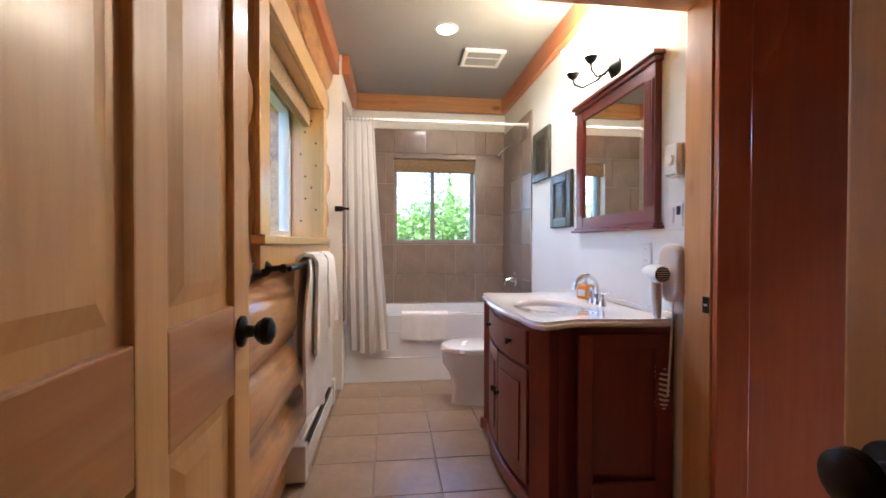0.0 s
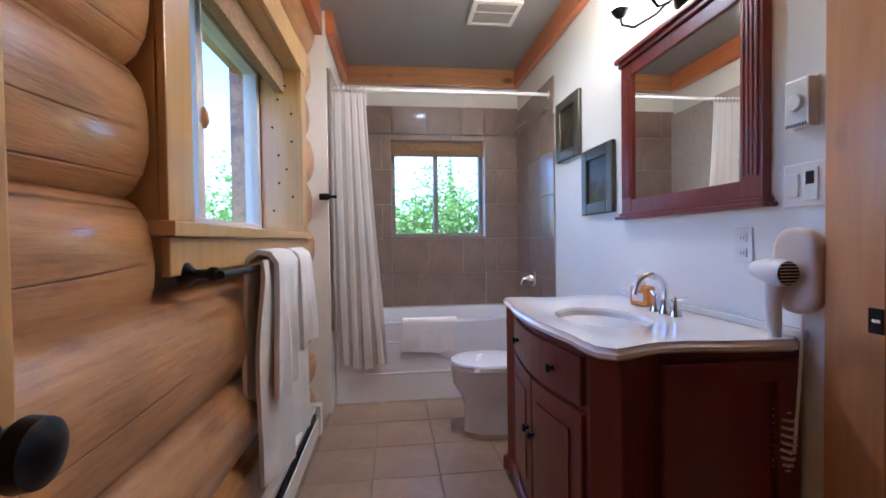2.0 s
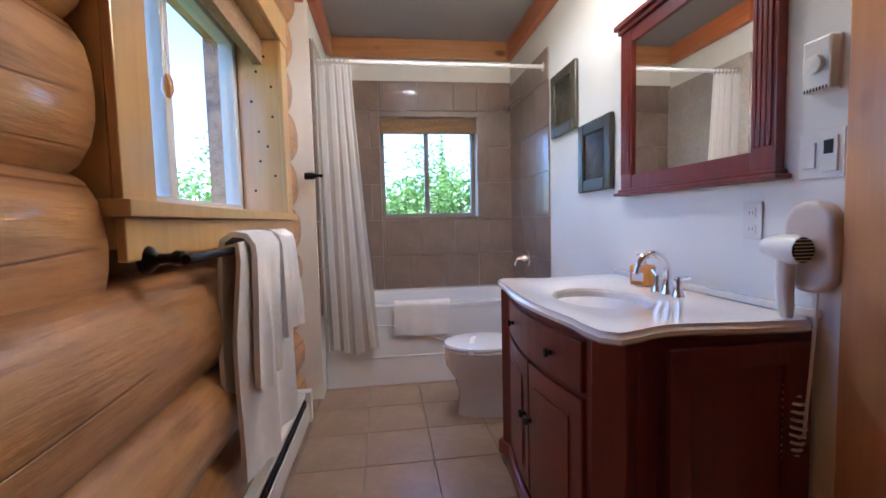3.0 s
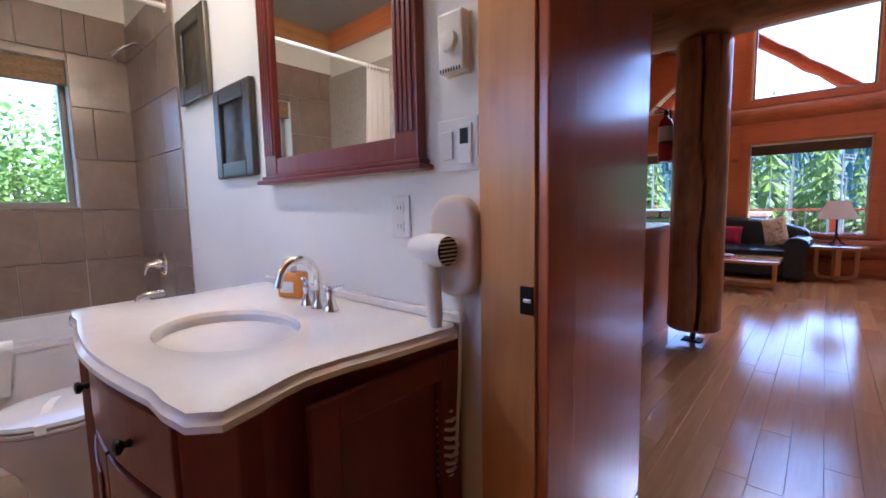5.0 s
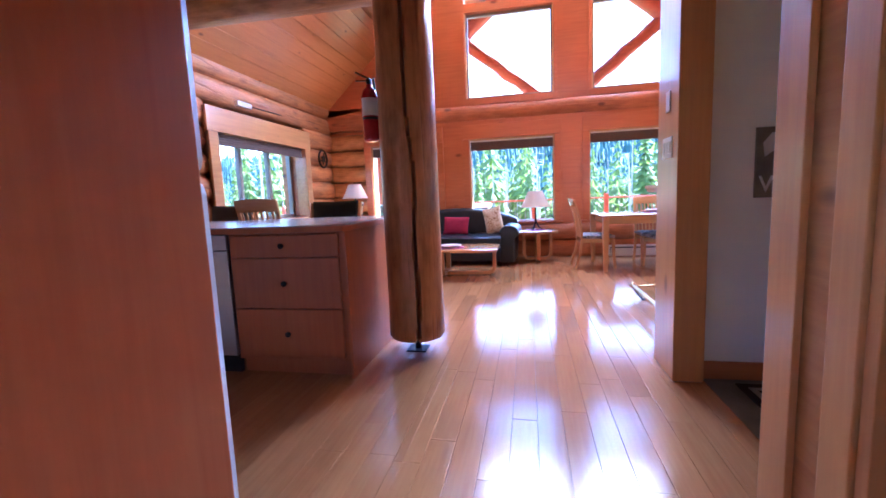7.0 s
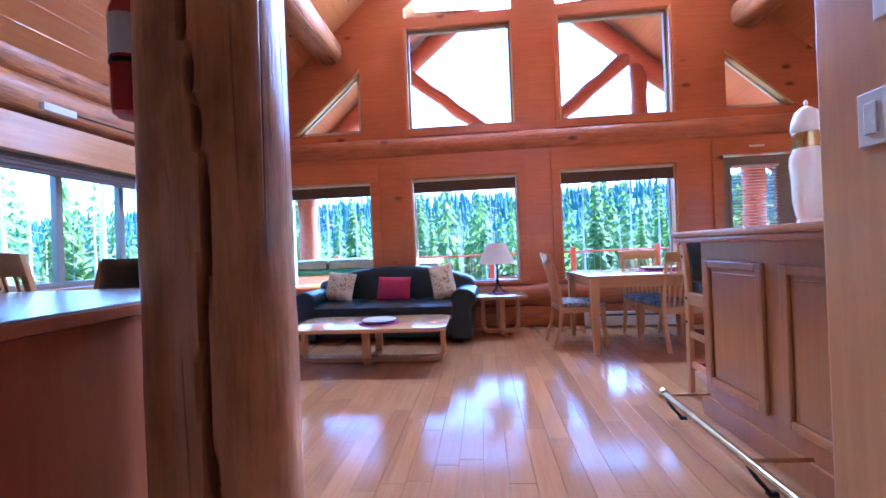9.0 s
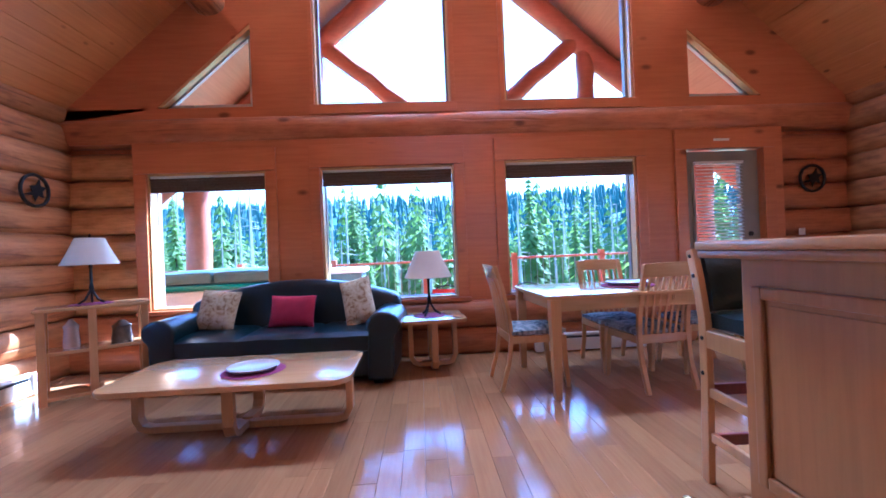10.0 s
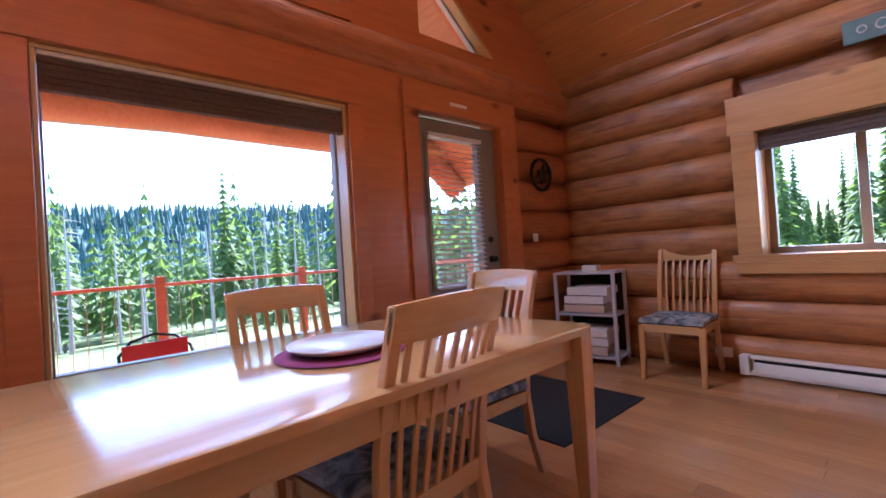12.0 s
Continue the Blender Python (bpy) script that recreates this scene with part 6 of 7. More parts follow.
hd = thing("hair_dryer", "white wall-mounted hair dryer with coiled cord", "hair dryer", 1.284, 1.82, 1.05)
bm = bmesh.new()
prism(bm, rounded(0.14, 0.24, 0.065, 8), -0.045, 0)
hb = part("holder", bm, "cream", hd, bevel=0.02, smooth=True, segs=3, at=Matrix(((0, 0, 1, 0), (1, 0, 0, -0.01), (0, 1, 0, 0), (0, 0, 0, 1))))
bm = bmesh.new()
tube(bm, [(-0.082, -0.035, -0.005), (-0.082, -0.01, -0.005), (-0.082, 0.035, 0.0), (-0.085, 0.07, 0.0)], [0.033, 0.039, 0.033, 0.022], 20)
part("barrel", bm, "plasticw", hd, smooth=True)
bm = bmesh.new()
tube(bm, [(-0.082, -0.036, -0.005), (-0.082, -0.0375, -0.005)], [0.033, 0.032], 20)
gr = part("intake", bm, "black", hd)
for k in range(7):
    boxpart("fin", gr, "plasticw", -0.110, -0.054, -0.0395, -0.038, -0.033 + k * 0.009, -0.0305 + k * 0.009, 0)
bm = bmesh.new()
tube(bm, [(-0.08, 0.012, -0.02), (-0.075, 0.02, -0.09), (-0.07, 0.02, -0.16), (-0.065, 0.018, -0.20)], [0.024, 0.022, 0.02, 0.012], 14)
part("handle", bm, "plasticw", hd, smooth=True)
bm = bmesh.new()
pts = [(-0.07, 0.018, -0.20), (-0.06, 0.02, -0.32), (-0.055, 0.03, -0.34)]
for k in range(96):
    a = k * 0.75
    s = k / 95
    pts.append((-0.055 + 0.024 * math.cos(a), 0.03 - 0.03 * math.sin(s * 3.1) + 0.026 * math.sin(a), -0.36 - 0.24 * s + (0.05 * (s - 0.75) if s > 0.75 else 0)))
pts += [(-0.045, -0.02, -0.5), (-0.04, -0.03, -0.3), (-0.03, -0.03, -0.11)]
tube(bm, pts, 0.0045, 6)
part("cord", bm, "plasticw", hd, "white coiled cord", smooth=True)

# toilet, facing -x
wc = thing("toilet", "white porcelain toilet with closed lid", "toilet", 0.70, 3.275, 0)
n = 32


def ell(bm, cx, rx, ry, z):
    return [bm.verts.new((cx + rx * math.cos(2 * math.pi * k / n) * (1.0 if math.cos(2 * math.pi * k / n) < 0 else 0.9), ry * math.sin(2 * math.pi * k / n), z)) for k in range(n)]


bm = bmesh.new()
skin(bm, [ell(bm, 0.08, 0.235, 0.105, 0.0), ell(bm, 0.08, 0.23, 0.10, 0.03), ell(bm, 0.07, 0.215, 0.095, 0.14), ell(bm, 0.05, 0.215, 0.115, 0.21), ell(bm, 0.02, 0.235, 0.165, 0.29), ell(bm, 0.02, 0.245, 0.185, 0.36), ell(bm, 0.02, 0.247, 0.188, 0.385)])
part("bowl", bm, "porcelain", wc, smooth=True)
bm = bmesh.new()
skin(bm, [ell(bm, 0.02, 0.245, 0.185, 0.3865), ell(bm, 0.02, 0.25, 0.19, 0.392), ell(bm, 0.02, 0.25, 0.19, 0.402), ell(bm, 0.02, 0.246, 0.186, 0.4055)])
part("seat", bm, "plasticw", wc, smooth=True)
bm = bmesh.new()
skin(bm, [ell(bm, 0.02, 0.246, 0.186, 0.4105), ell(bm, 0.02, 0.249, 0.189, 0.416), ell(bm, 0.02, 0.243, 0.184, 0.428), ell(bm, 0.02, 0.20, 0.15, 0.434)])
part("lid", bm, "porcelain", wc, smooth=True)
bm = bmesh.new()
bx(bm, 0.30, 0.555, -0.20, 0.20, 0.36, 0.70)
part("tank", bm, "porcelain", wc, bevel=0.03, smooth=True)
boxpart("tank_lid", wc, "porcelain", 0.29, 0.56, -0.21, 0.21, 0.701, 0.735, 0.012)
bm = bmesh.new()
ribbon(bm, [(-0.10, -0.178, 0.40), (-0.10, -0.165, 0.428), (-0.06, 0.0, 0.4375), (0.0, 0.165, 0.4295), (0.0, 0.19, 0.40)], 0.03, 0.001, (1, 0, 0))
part("paper_band", bm, "towel", wc, "white paper band across the lid")
bm = bmesh.new()
bx(bm, 0.28, 0.40, -0.09, 0.09, 0.0, 0.36)
part("base_back", bm, "porcelain", wc, bevel=0.02)

# tub
tub = thing("bathtub", "white alcove bathtub with moulded apron", "bathtub", 0, 0, 0)
bm = bmesh.new()
TX0, TX1, TY0, TY1, TH = -0.278, 1.281, 3.79, 4.556, 0.56
N = 64
outp = [(TX0, TY0), (TX1, TY0), (TX1, TY1), (TX0, TY1)]
cx, cy = (TX0 + TX1) / 2, (TY0 + TY1) / 2
inner = [(cx + a, cy + b) for a, b in rounded(1.36, 0.58, 0.2, 8)]


def loop(poly, z, shrink=0.0):
    vs = []
    for k in range(N):
        x, y = ray_out(poly, cx, cy, 2 * math.pi * (k + 0.5) / N)
        vs.append(bm.verts.new((x + (cx - x) * shrink, y + (cy - y) * shrink, z)))
    return vs


rings = [loop(outp, TH - 0.03), loop(outp, TH), loop(inner, TH), loop(inner, TH - 0.02, 0.02), loop(inner, 0.25, 0.10), loop(inner, 0.14, 0.2)]
skin(bm, rings, cap=False)
bm.faces.new(rings[-1])
part("basin", bm, "acrylic", tub, smooth=True)
bm = bmesh.new()
bx(bm, TX0, TX1, TY0 + 0.004, TY0 + 0.05, 0, TH - 0.03)
part("apron", bm, "acrylic", tub, bevel=0.004)
bm = bmesh.new()
tube(bm, [(TX0 + 0.20, TY0 + 0.006, 0.20), (0.60, TY0 + 0.006, 0.20), (0.68, TY0 + 0.006, 0.22)], 0.007, 8)
tube(bm, [(TX0 + 0.45, TY0 + 0.006, 0.42), (0.42, TY0 + 0.006, 0.34), (0.62, TY0 + 0.006, 0.26)], 0.006, 8)
tube(bm, [(TX0 + 0.06, TY0 + 0.006, 0.44), (TX0 + 0.45, TY0 + 0.006, 0.42)], 0.006, 8)
part("moulded_ribs", bm, "acrylic", tub, smooth=True)
tf = thing("tub_faucet", "chrome tub valve and spout on taupe tile", "faucet", 1.270, 4.12, 0)
bm = bmesh.new()
lathe(bm, [(0.07, 0), (0.065, 0.01), (0.03, 0.02), (0.024, 0.05)], n=24)
part("valve_plate", bm, "chrome", tf, smooth=True, at=pose(0, 0, 0.83, 0, -90, 0))
bm = bmesh.new()
tube(bm, [(-0.045, 0, 0.83), (-0.075, 0, 0.83), (-0.085, 0.03, 0.80), (-0.085, 0.05, 0.77)], [0.018, 0.016, 0.01, 0.008], 10)
part("lever", bm, "chrome", tf, smooth=True)
bm = bmesh.new()
tube(bm, [(0, 0, 0.655), (-0.10, 0, 0.655), (-0.14, 0, 0.64), (-0.145, 0, 0.62)], [0.026, 0.022, 0.02, 0.018], 14)
part("spout", bm, "chrome", tf, smooth=True)
shw = thing("shower", "chrome shower on a short bent arm", "shower", 1.270, 4.12, 2.08)
bm = bmesh.new()
tube(bm, [(0, 0, 0), (-0.05, 0, 0.01), (-0.11, 0, -0.03), (-0.13, 0, -0.055)], 0.009, 10)
part("arm", bm, "chrome", shw, smooth=True)
bm = bmesh.new()
tube(bm, [(-0.128, 0, -0.05), (-0.145, 0, -0.075), (-0.162, 0, -0.10)], [0.012, 0.02, 0.034], 16)
part("head", bm, "chrome", shw, smooth=True)

# shower rod and curtain
rodt = thing("shower_rod", "white shower curtain rod across the tub alcove", "curtain rod", 0, 3.75, 2.19)
bm = bmesh.new()
tube(bm, [(-0.28, 0, 0), (1.284, 0, 0)], 0.014, 14)
part("rod", bm, "plasticw", rodt, smooth=True)
for x in (-0.278, 1.274):
    bm = bmesh.new()
    tube(bm, [(x - 0.003, 0, 0), (x + 0.009, 0, 0)], 0.03, 16)
    part("flange", bm, "plasticw", rodt)
cur = thing("shower_curtain", "white cotton shower curtain drawn to one side", "curtain", 0, 3.735, 0)
bm = bmesh.new()
nu, nv = 96, 26
gridf, gridb = {}, {}
for i in range(nu + 1):
    for j in range(nv + 1):
        u, v = i / nu, j / nv
        width = 0.225 + 0.12 * (1 - v) ** 1.2
        amp = 0.004 + 0.008 * (1 - v)
        ph = u * 2 * math.pi * 4.6 + 0.9 * math.sin(v * 2.2 + u * 5) + 1.2 * noise.noise(Vector((u * 3.1, v * 0.8, 4.0)))
        x = -0.262 + width * u + 0.010 * math.sin(ph * 2 + 1)
        y = amp * math.sin(ph) * (0.8 + 0.4 * noise.noise(Vector((u * 4, v * 2, 0)))) + 0.02 * (1 - v) - 0.03 * (1 - v) * (u - 0.3)
        z = 0.265 + 1.905 * v + (0.02 * math.sin(u * 9) + 0.05 * (u > 0.8) * (u - 0.8)) * (1 - v) ** 3
        gridf[i, j], gridb[i, j] = bm.verts.new((x, y, z)), bm.verts.new((x, y + 0.002, z))
for i in range(nu):
    for j in range(nv):
        bm.faces.new((gridf[i, j], gridf[i + 1, j], gridf[i + 1, j + 1], gridf[i, j + 1]))
        bm.faces.new((gridb[i, j], gridb[i, j + 1], gridb[i + 1, j + 1], gridb[i + 1, j]))
part("cloth", bm, "linen", cur, smooth=True)
for k in range(8):
    bm = bmesh.new()
    tube(bm, [(0, 0.028 * math.cos(2 * math.pi * j / 14), 0.028 * math.sin(2 * math.pi * j / 14)) for j in range(15)], 0.0025, 5)
    part("ring", bm, "chrome", cur, at=pose(-0.255 + k * 0.030, 0.015, 2.18))


def drape(w, front, back, thick, seed, nx=16, nz=28, r=0.012, wave=0.010):
    """A towel folded over a bar that runs along local x: front and back falls."""
    bm = bmesh.new()
    rows = []
    total = front + back + math.pi * r
    for j in range(nz + 1):
        s = total * j / nz
        vs = []
        for i in range(nx + 1):
            u = i / nx
            if s < front:
                y, z = -r, -(front - s)
            elif s < front + math.pi * r:
                a = (s - front) / r
                y, z = -r * math.cos(a), r * math.sin(a)
            else:
                y, z = r, -(s - front - math.pi * r)
            hang = min(1, max(0, -z) / 0.25)
            y += (wave * math.sin(u * 13 + seed) + 0.5 * wave * math.sin(u * 29 + seed * 2)) * hang * (1 if y < 0 else 0.5)
            vs.append(Vector((w * (u - 0.5) * (1 - 0.06 * hang * math.sin(seed + 1)) + 0.010 * math.sin(z * 9 + seed), y, z + 0.008 * math.sin(u * 7 + seed) * hang)))
        rows.append(vs)
    f = [[bm.verts.new(p) for p in row] for row in rows]
    g = []
    for j, row in enumerate(rows):
        a, b = rows[max(0, j - 1)][0], rows[min(nz, j + 1)][0]
        d = (b - a).normalized()
        nrm = Vector((0, -d.z, d.y))
        g.append([bm.verts.new(p + nrm * thick) for p in row])
    for j in range(nz):
        for i in range(nx):
            bm.faces.new((f[j][i], f[j][i + 1], f[j + 1][i + 1], f[j + 1][i]))
            bm.faces.new((g[j][i], g[j + 1][i], g[j + 1][i + 1], g[j][i + 1]))
        for i in (0, nx):
            bm.faces.new((f[j][i], f[j + 1][i], g[j + 1][i], g[j][i]))
    for j in (0, nz):
        for i in range(nx):
            bm.faces.new((f[j][i], g[j][i], g[j][i + 1], f[j][i + 1]))
    return bm


tbar = thing("towel_bar", "black bronze towel bar under the window", "towel bar", -0.255, 2.28, 1.075)
bm = bmesh.new()
tube(bm, [(0, -0.50, 0), (0, 0.52, 0)], 0.010, 12)
part("bar", bm, "black", tbar, smooth=True)
for y in (-0.46, 0.48):
    bm = bmesh.new()
    lathe(bm, [(0.032, 0), (0.028, 0.014), (0.012, 0.03), (0.012, 0.055), (0.018, 0.065), (0.016, 0.078), (0.004, 0.084)], n=18)
    part("bracket", bm, "black", tbar, smooth=True, at=pose(-0.10, y, 0, 0, 90, 0))
TB = pose(-0.255, 2.27, 1.077, 0, 0, 90)
tagged(finish("bath_towel", drape(0.62, 0.66, 0.46, 0.012, 1.0, r=0.018, wave=0.018), "towel", smooth=True, at=TB @ pose(0.06, 0, 0, 0, 0, 0)), "white bath towel hanging on the towel bar", "towel", "towels on the bar")
tagged(finish("hand_towel", drape(0.26, 0.40, 0.30, 0.016, 2.4, r=0.036, wave=0.014), "towel", smooth=True, at=TB @ pose(-0.06, 0, 0, 0, 0, 0)), "white hand towel folded over the bath towel", "towel", "towels on the bar")
tagged(finish("hand_towel", drape(0.22, 0.33, 0.26, 0.016, 4.1, r=0.036, wave=0.014), "towel", smooth=True, at=TB @ pose(0.23, 0, 0, 0, 0, 0)), "white hand towel folded over the bath towel", "towel", "towels on the bar")
tagged(finish("bath_mat", drape(0.39, 0.215, 0.10, 0.010, 0.6, r=0.02, wave=0.003), "towel", smooth=True, at=pose(0.385, 3.803, TH + 0.004, 0, 0, 0)), "white folded bath mat over the tub rim", "bath mat")
hook = thing("robe_hook", "black bronze robe hook beside the curtain", "hook", -0.282, 3.60, 1.44)
bm = bmesh.new()
tube(bm, [(-0.05, 0, 0), (0.0, 0, 0), (0.03, 0, 0.002), (0.06, 0, 0.0)], [0.022, 0.022, 0.008, 0.012], 12)
part("peg", bm, "black", hook, smooth=True)
heater(-0.36, 2.80, 90, 1.0, "white baseboard heater under the towels")
bl = thing("roller_shade", "brown wooden blind rolled up in the tub window", "window shade", (WB[0] + WB[1]) / 2, 4.60, WB[3], 0, "window shades")
L = (WB[1] - WB[0]) / 2 - 0.004
for k in range(5):
    boxpart("fold", bl, "bamboo", -L, L, -0.02 + 0.003 * (k % 2), 0.02, -0.031 - 0.026 * k, -0.003 - 0.026 * k, 0.004)
sb = thing("roller_shade", "brown woven blind rolled up in the side window", "window shade", -0.46, (WIN_L[0] + WIN_L[1]) / 2, WIN_L[3], 0, "window shades")
L = (WIN_L[1] - WIN_L[0]) / 2 - 0.004
for k in range(4):
    boxpart("fold", sb, "bamboo", -0.025 + 0.003 * (k % 2), 0.025, -L, L, -0.036 - 0.03 * k, -0.003 - 0.03 * k, 0.005)
bm = bmesh.new()
tube(bm, [(0.03, -0.38, -0.12), (0.032, -0.38, -0.52)], 0.002, 5)
part("cord", bm, "slat", sb)
bm = bmesh.new()
lathe(bm, [(0.006, 0), (0.016, 0.02), (0.014, 0.05), (0.005, 0.065)], n=12)
part("tassel", bm, "maple", sb, smooth=True, at=pose(0.032, -0.38, -0.58))

# ---- outside: porch, deck, trees, hills ----
wallbox("deck", "cedar", [(XO, XO + 3.6, -6, 8, -0.25, -0.12)], "red-stained cedar deck boards", "deck")
deck_rail = thing("deck_railing", "red-stained cedar railing round the deck", "railing", XO + 3.5, 0, -0.12)
bm = bmesh.new()
bx(bm, -0.05, 0.05, -6, 8, 1.0, 1.04)
part("top_rail", bm, "cedar", deck_rail, bevel=0.006)
boxpart("bottom_rail", deck_rail, "cedar", -0.025, 0.025, -6, 8, 0.12, 0.17)
post_bm = bmesh.new()
bx(post_bm, -0.05, 0.05, -0.05, 0.05, 0, 1.12)
p0 = part("post", post_bm, "cedar", deck_rail, bevel=0.005, at=pose(0, -6, 0))
for k in range(1, 9):
    q = new("post", p0.data)
    q.parent, q.matrix_basis = deck_rail, pose(0, -6 + k * 1.75, 0)
bal = bmesh.new()
bx(bal, -0.004, 0.004, -0.004, 0.004, 0.17, 1.0)
b0 = part("baluster", bal, "steel", deck_rail, at=pose(0, -5.9, 0))
for k in range(1, 110):
    if abs((k * 0.127 + 0.1) % 1.75) > 0.06:
        q = new("baluster", b0.data)
        q.parent, q.matrix_basis = deck_rail, pose(0, -5.9 + k * 0.127, 0)

# porch roof with its log truss
bm = bmesh.new()
for side in (1, -1):
    y = 0.0
    while y < 5.0:
        ya, yb = RIDGE_Y + side * (y + 0.004), RIDGE_Y + side * (y + 0.116)
        vs = [bm.verts.new(p) for p in ((XO, ya, roof_z(ya) + 0.1), (XO + 2.4, ya, roof_z(ya) + 0.1), (XO + 2.4, yb, roof_z(yb) + 0.1), (XO, yb, roof_z(yb) + 0.1))]
        bm.faces.new(vs)
        y += 0.12
    ye = RIDGE_Y + side * 5.0
    prism(bm, [(RIDGE_Y, RIDGE_Z + 0.13), (ye, roof_z(ye) + 0.13), (ye, roof_z(ye) + 0.3), (RIDGE_Y, RIDGE_Z + 0.3)], XO, XO + 2.4, "x")
setting("roof_porch", bm, "porchpine", "porch roof with pine soffit boards", "roof")
truss = thing("porch_truss", "red-stained log truss under the porch roof", "truss", XO + 2.1, RIDGE_Y, 0)


def truss_log(name, y0, z0, y1, z1, r):
    bm = bmesh.new()
    n = 8
    tube(bm, [(0.02 * math.sin(i * 1.9), y0 + (y1 - y0) * i / n, z0 + (z1 - z0) * i / n + 0.015 * math.sin(i * 2.7)) for i in range(n + 1)], [r * (1 + 0.06 * math.sin(i * 2.2)) for i in range(n + 1)], 14)
    part(name, bm, "porchpine" if name == "tie_beam" else "cedar", truss, smooth=True)


for s in (1, -1):
    truss_log("rafter", s * 4.9, 2.01, s * 0.05, 6.25, 0.17)
    truss_log("strut", s * 2.05, 4.45, s * 0.12, 2.9, 0.13)
    truss_log("queen_post", s * 2.2, 2.75, s * 2.2, 4.3, 0.14)
    truss_log("column", s * 4.1, -0.12, s * 4.1, 2.75, 0.18)
truss_log("tie_beam", -4.6, 2.55, 4.6, 2.55, 0.18)

# the hot tub under its cover, a grill and a patio chair on the deck
spa = thing("hot_tub", "hot tub with a folded grey cover on the deck", "hot tub", XO + 1.5, 3.6, -0.12)
boxpart("shell", spa, "plasticw", -1.0, 1.0, -1.0, 1.0, 0, 0.86, 0.06)
boxpart("rim", spa, "teal", -1.04, 1.04, -1.04, 1.04, 0.86, 0.93, 0.03)
boxpart("cover_half", spa, "tubcover", -1.02, 1.02, -1.02, -0.01, 0.935, 1.08, 0.04)
boxpart("cover_half", spa, "tubcover", -1.02, 1.02, 0.01, 1.02, 0.935, 1.08, 0.04)
table = thing("patio_table", "pale grey table on the deck", "table", XO + 2.5, 2.35, -0.12)
boxpart("tabletop", table, "plasticw", -0.35, 0.35, -0.35, 0.35, 0.92, 1.0, 0.02)
boxpart("body", table, "tubcover", -0.3, 0.3, -0.3, 0.3, 0, 0.92, 0.02)


def patio_chair(x, y, rz):
    c = thing("patio_chair", "red mesh patio chair on the deck", "chair", x, y, -0.12, rz, "patio chairs")
    c.scale = (0.9, 0.9, 0.85)
    bm = bmesh.new()
    for s in (-0.26, 0.26):
        tube(bm, [(s, 0.3, 0), (s, 0.32, 0.4), (s, 0.28, 0.62), (s, 0.0, 0.66), (s, -0.25, 0.62), (s, -0.33, 0)], 0.014, 8)
    tube(bm, [(-0.26, -0.2, 0.5), (-0.25, -0.36, 0.72), (-0.16, -0.40, 0.82), (0, -0.41, 0.86), (0.16, -0.40, 0.82), (0.25, -0.36, 0.72), (0.26, -0.2, 0.5)], 0.013, 8)
    part("frame", bm, "iron", c, smooth=True)
    bm = bmesh.new()
    bx(bm, -0.23, 0.23, -0.37, -0.35, 0.48, 0.80)
    part("backrest", bm, "red", c, bevel=0.005)
    boxpart("seat", c, "red", -0.24, 0.24, -0.25, 0.27, 0.40, 0.42)
    return c


patio_chair(XO + 0.9, 0.85, 70), patio_chair(XO + 0.75, -0.45, 100)

# ground: one sheet out to the horizon
bm = bmesh.new()
nx, ny = 60, 60
grid = {}
for i in range(nx + 1):
    for j in range(ny + 1):
        u, v = i / nx * 2 - 1, j / ny * 2 - 1
        x, y = 10 + 1500 * u * abs(u) ** 1.6, 1500 * v * abs(v) ** 1.6
        d = max(0, x - 14)
        z = -0.8 - min(d, 90) * 0.10 + 0.8 * noise.noise(Vector((x * 0.03, y * 0.03, 0)))
        if x < 11.5 and abs(y) < 40:
            z = -0.8
        grid[i, j] = bm.verts.new((x, y, z))
for i in range(nx):
    for j in range(ny):
        bm.faces.new((grid[i, j], grid[i + 1, j], grid[i + 1, j + 1], grid[i, j + 1]))
setting("ground", bm, "grass", "rough grassy ground sloping to forest", "ground", smooth=True)


def hill_z(x, y):
    d = (x - 160) / 320
    s = min(1, max(0, d))
    return -12 + 56 * (s * s * (3 - 2 * s)) * (1 + 0.10 * (1 + math.tanh((-y - 40) / 90)) + 0.03 * math.sin(y * 0.02) + 0.05 * math.sin(y * 0.007))


bm = bmesh.new()
grid = {}
for i in range(19):
    for j in range(61):
        x, y = 160 + i * 26, -1100 + j * 36
        grid[i, j] = bm.verts.new((x, y, hill_z(x, y)))
for i in range(18):
    for j in range(60):
        bm.faces.new((grid[i, j], grid[i + 1, j], grid[i + 1, j + 1], grid[i, j + 1]))
tagged(finish("backdrop", bm, "hill", smooth=True), "forested mountain ridge with distance haze in its colour", "hill", kind="structure")


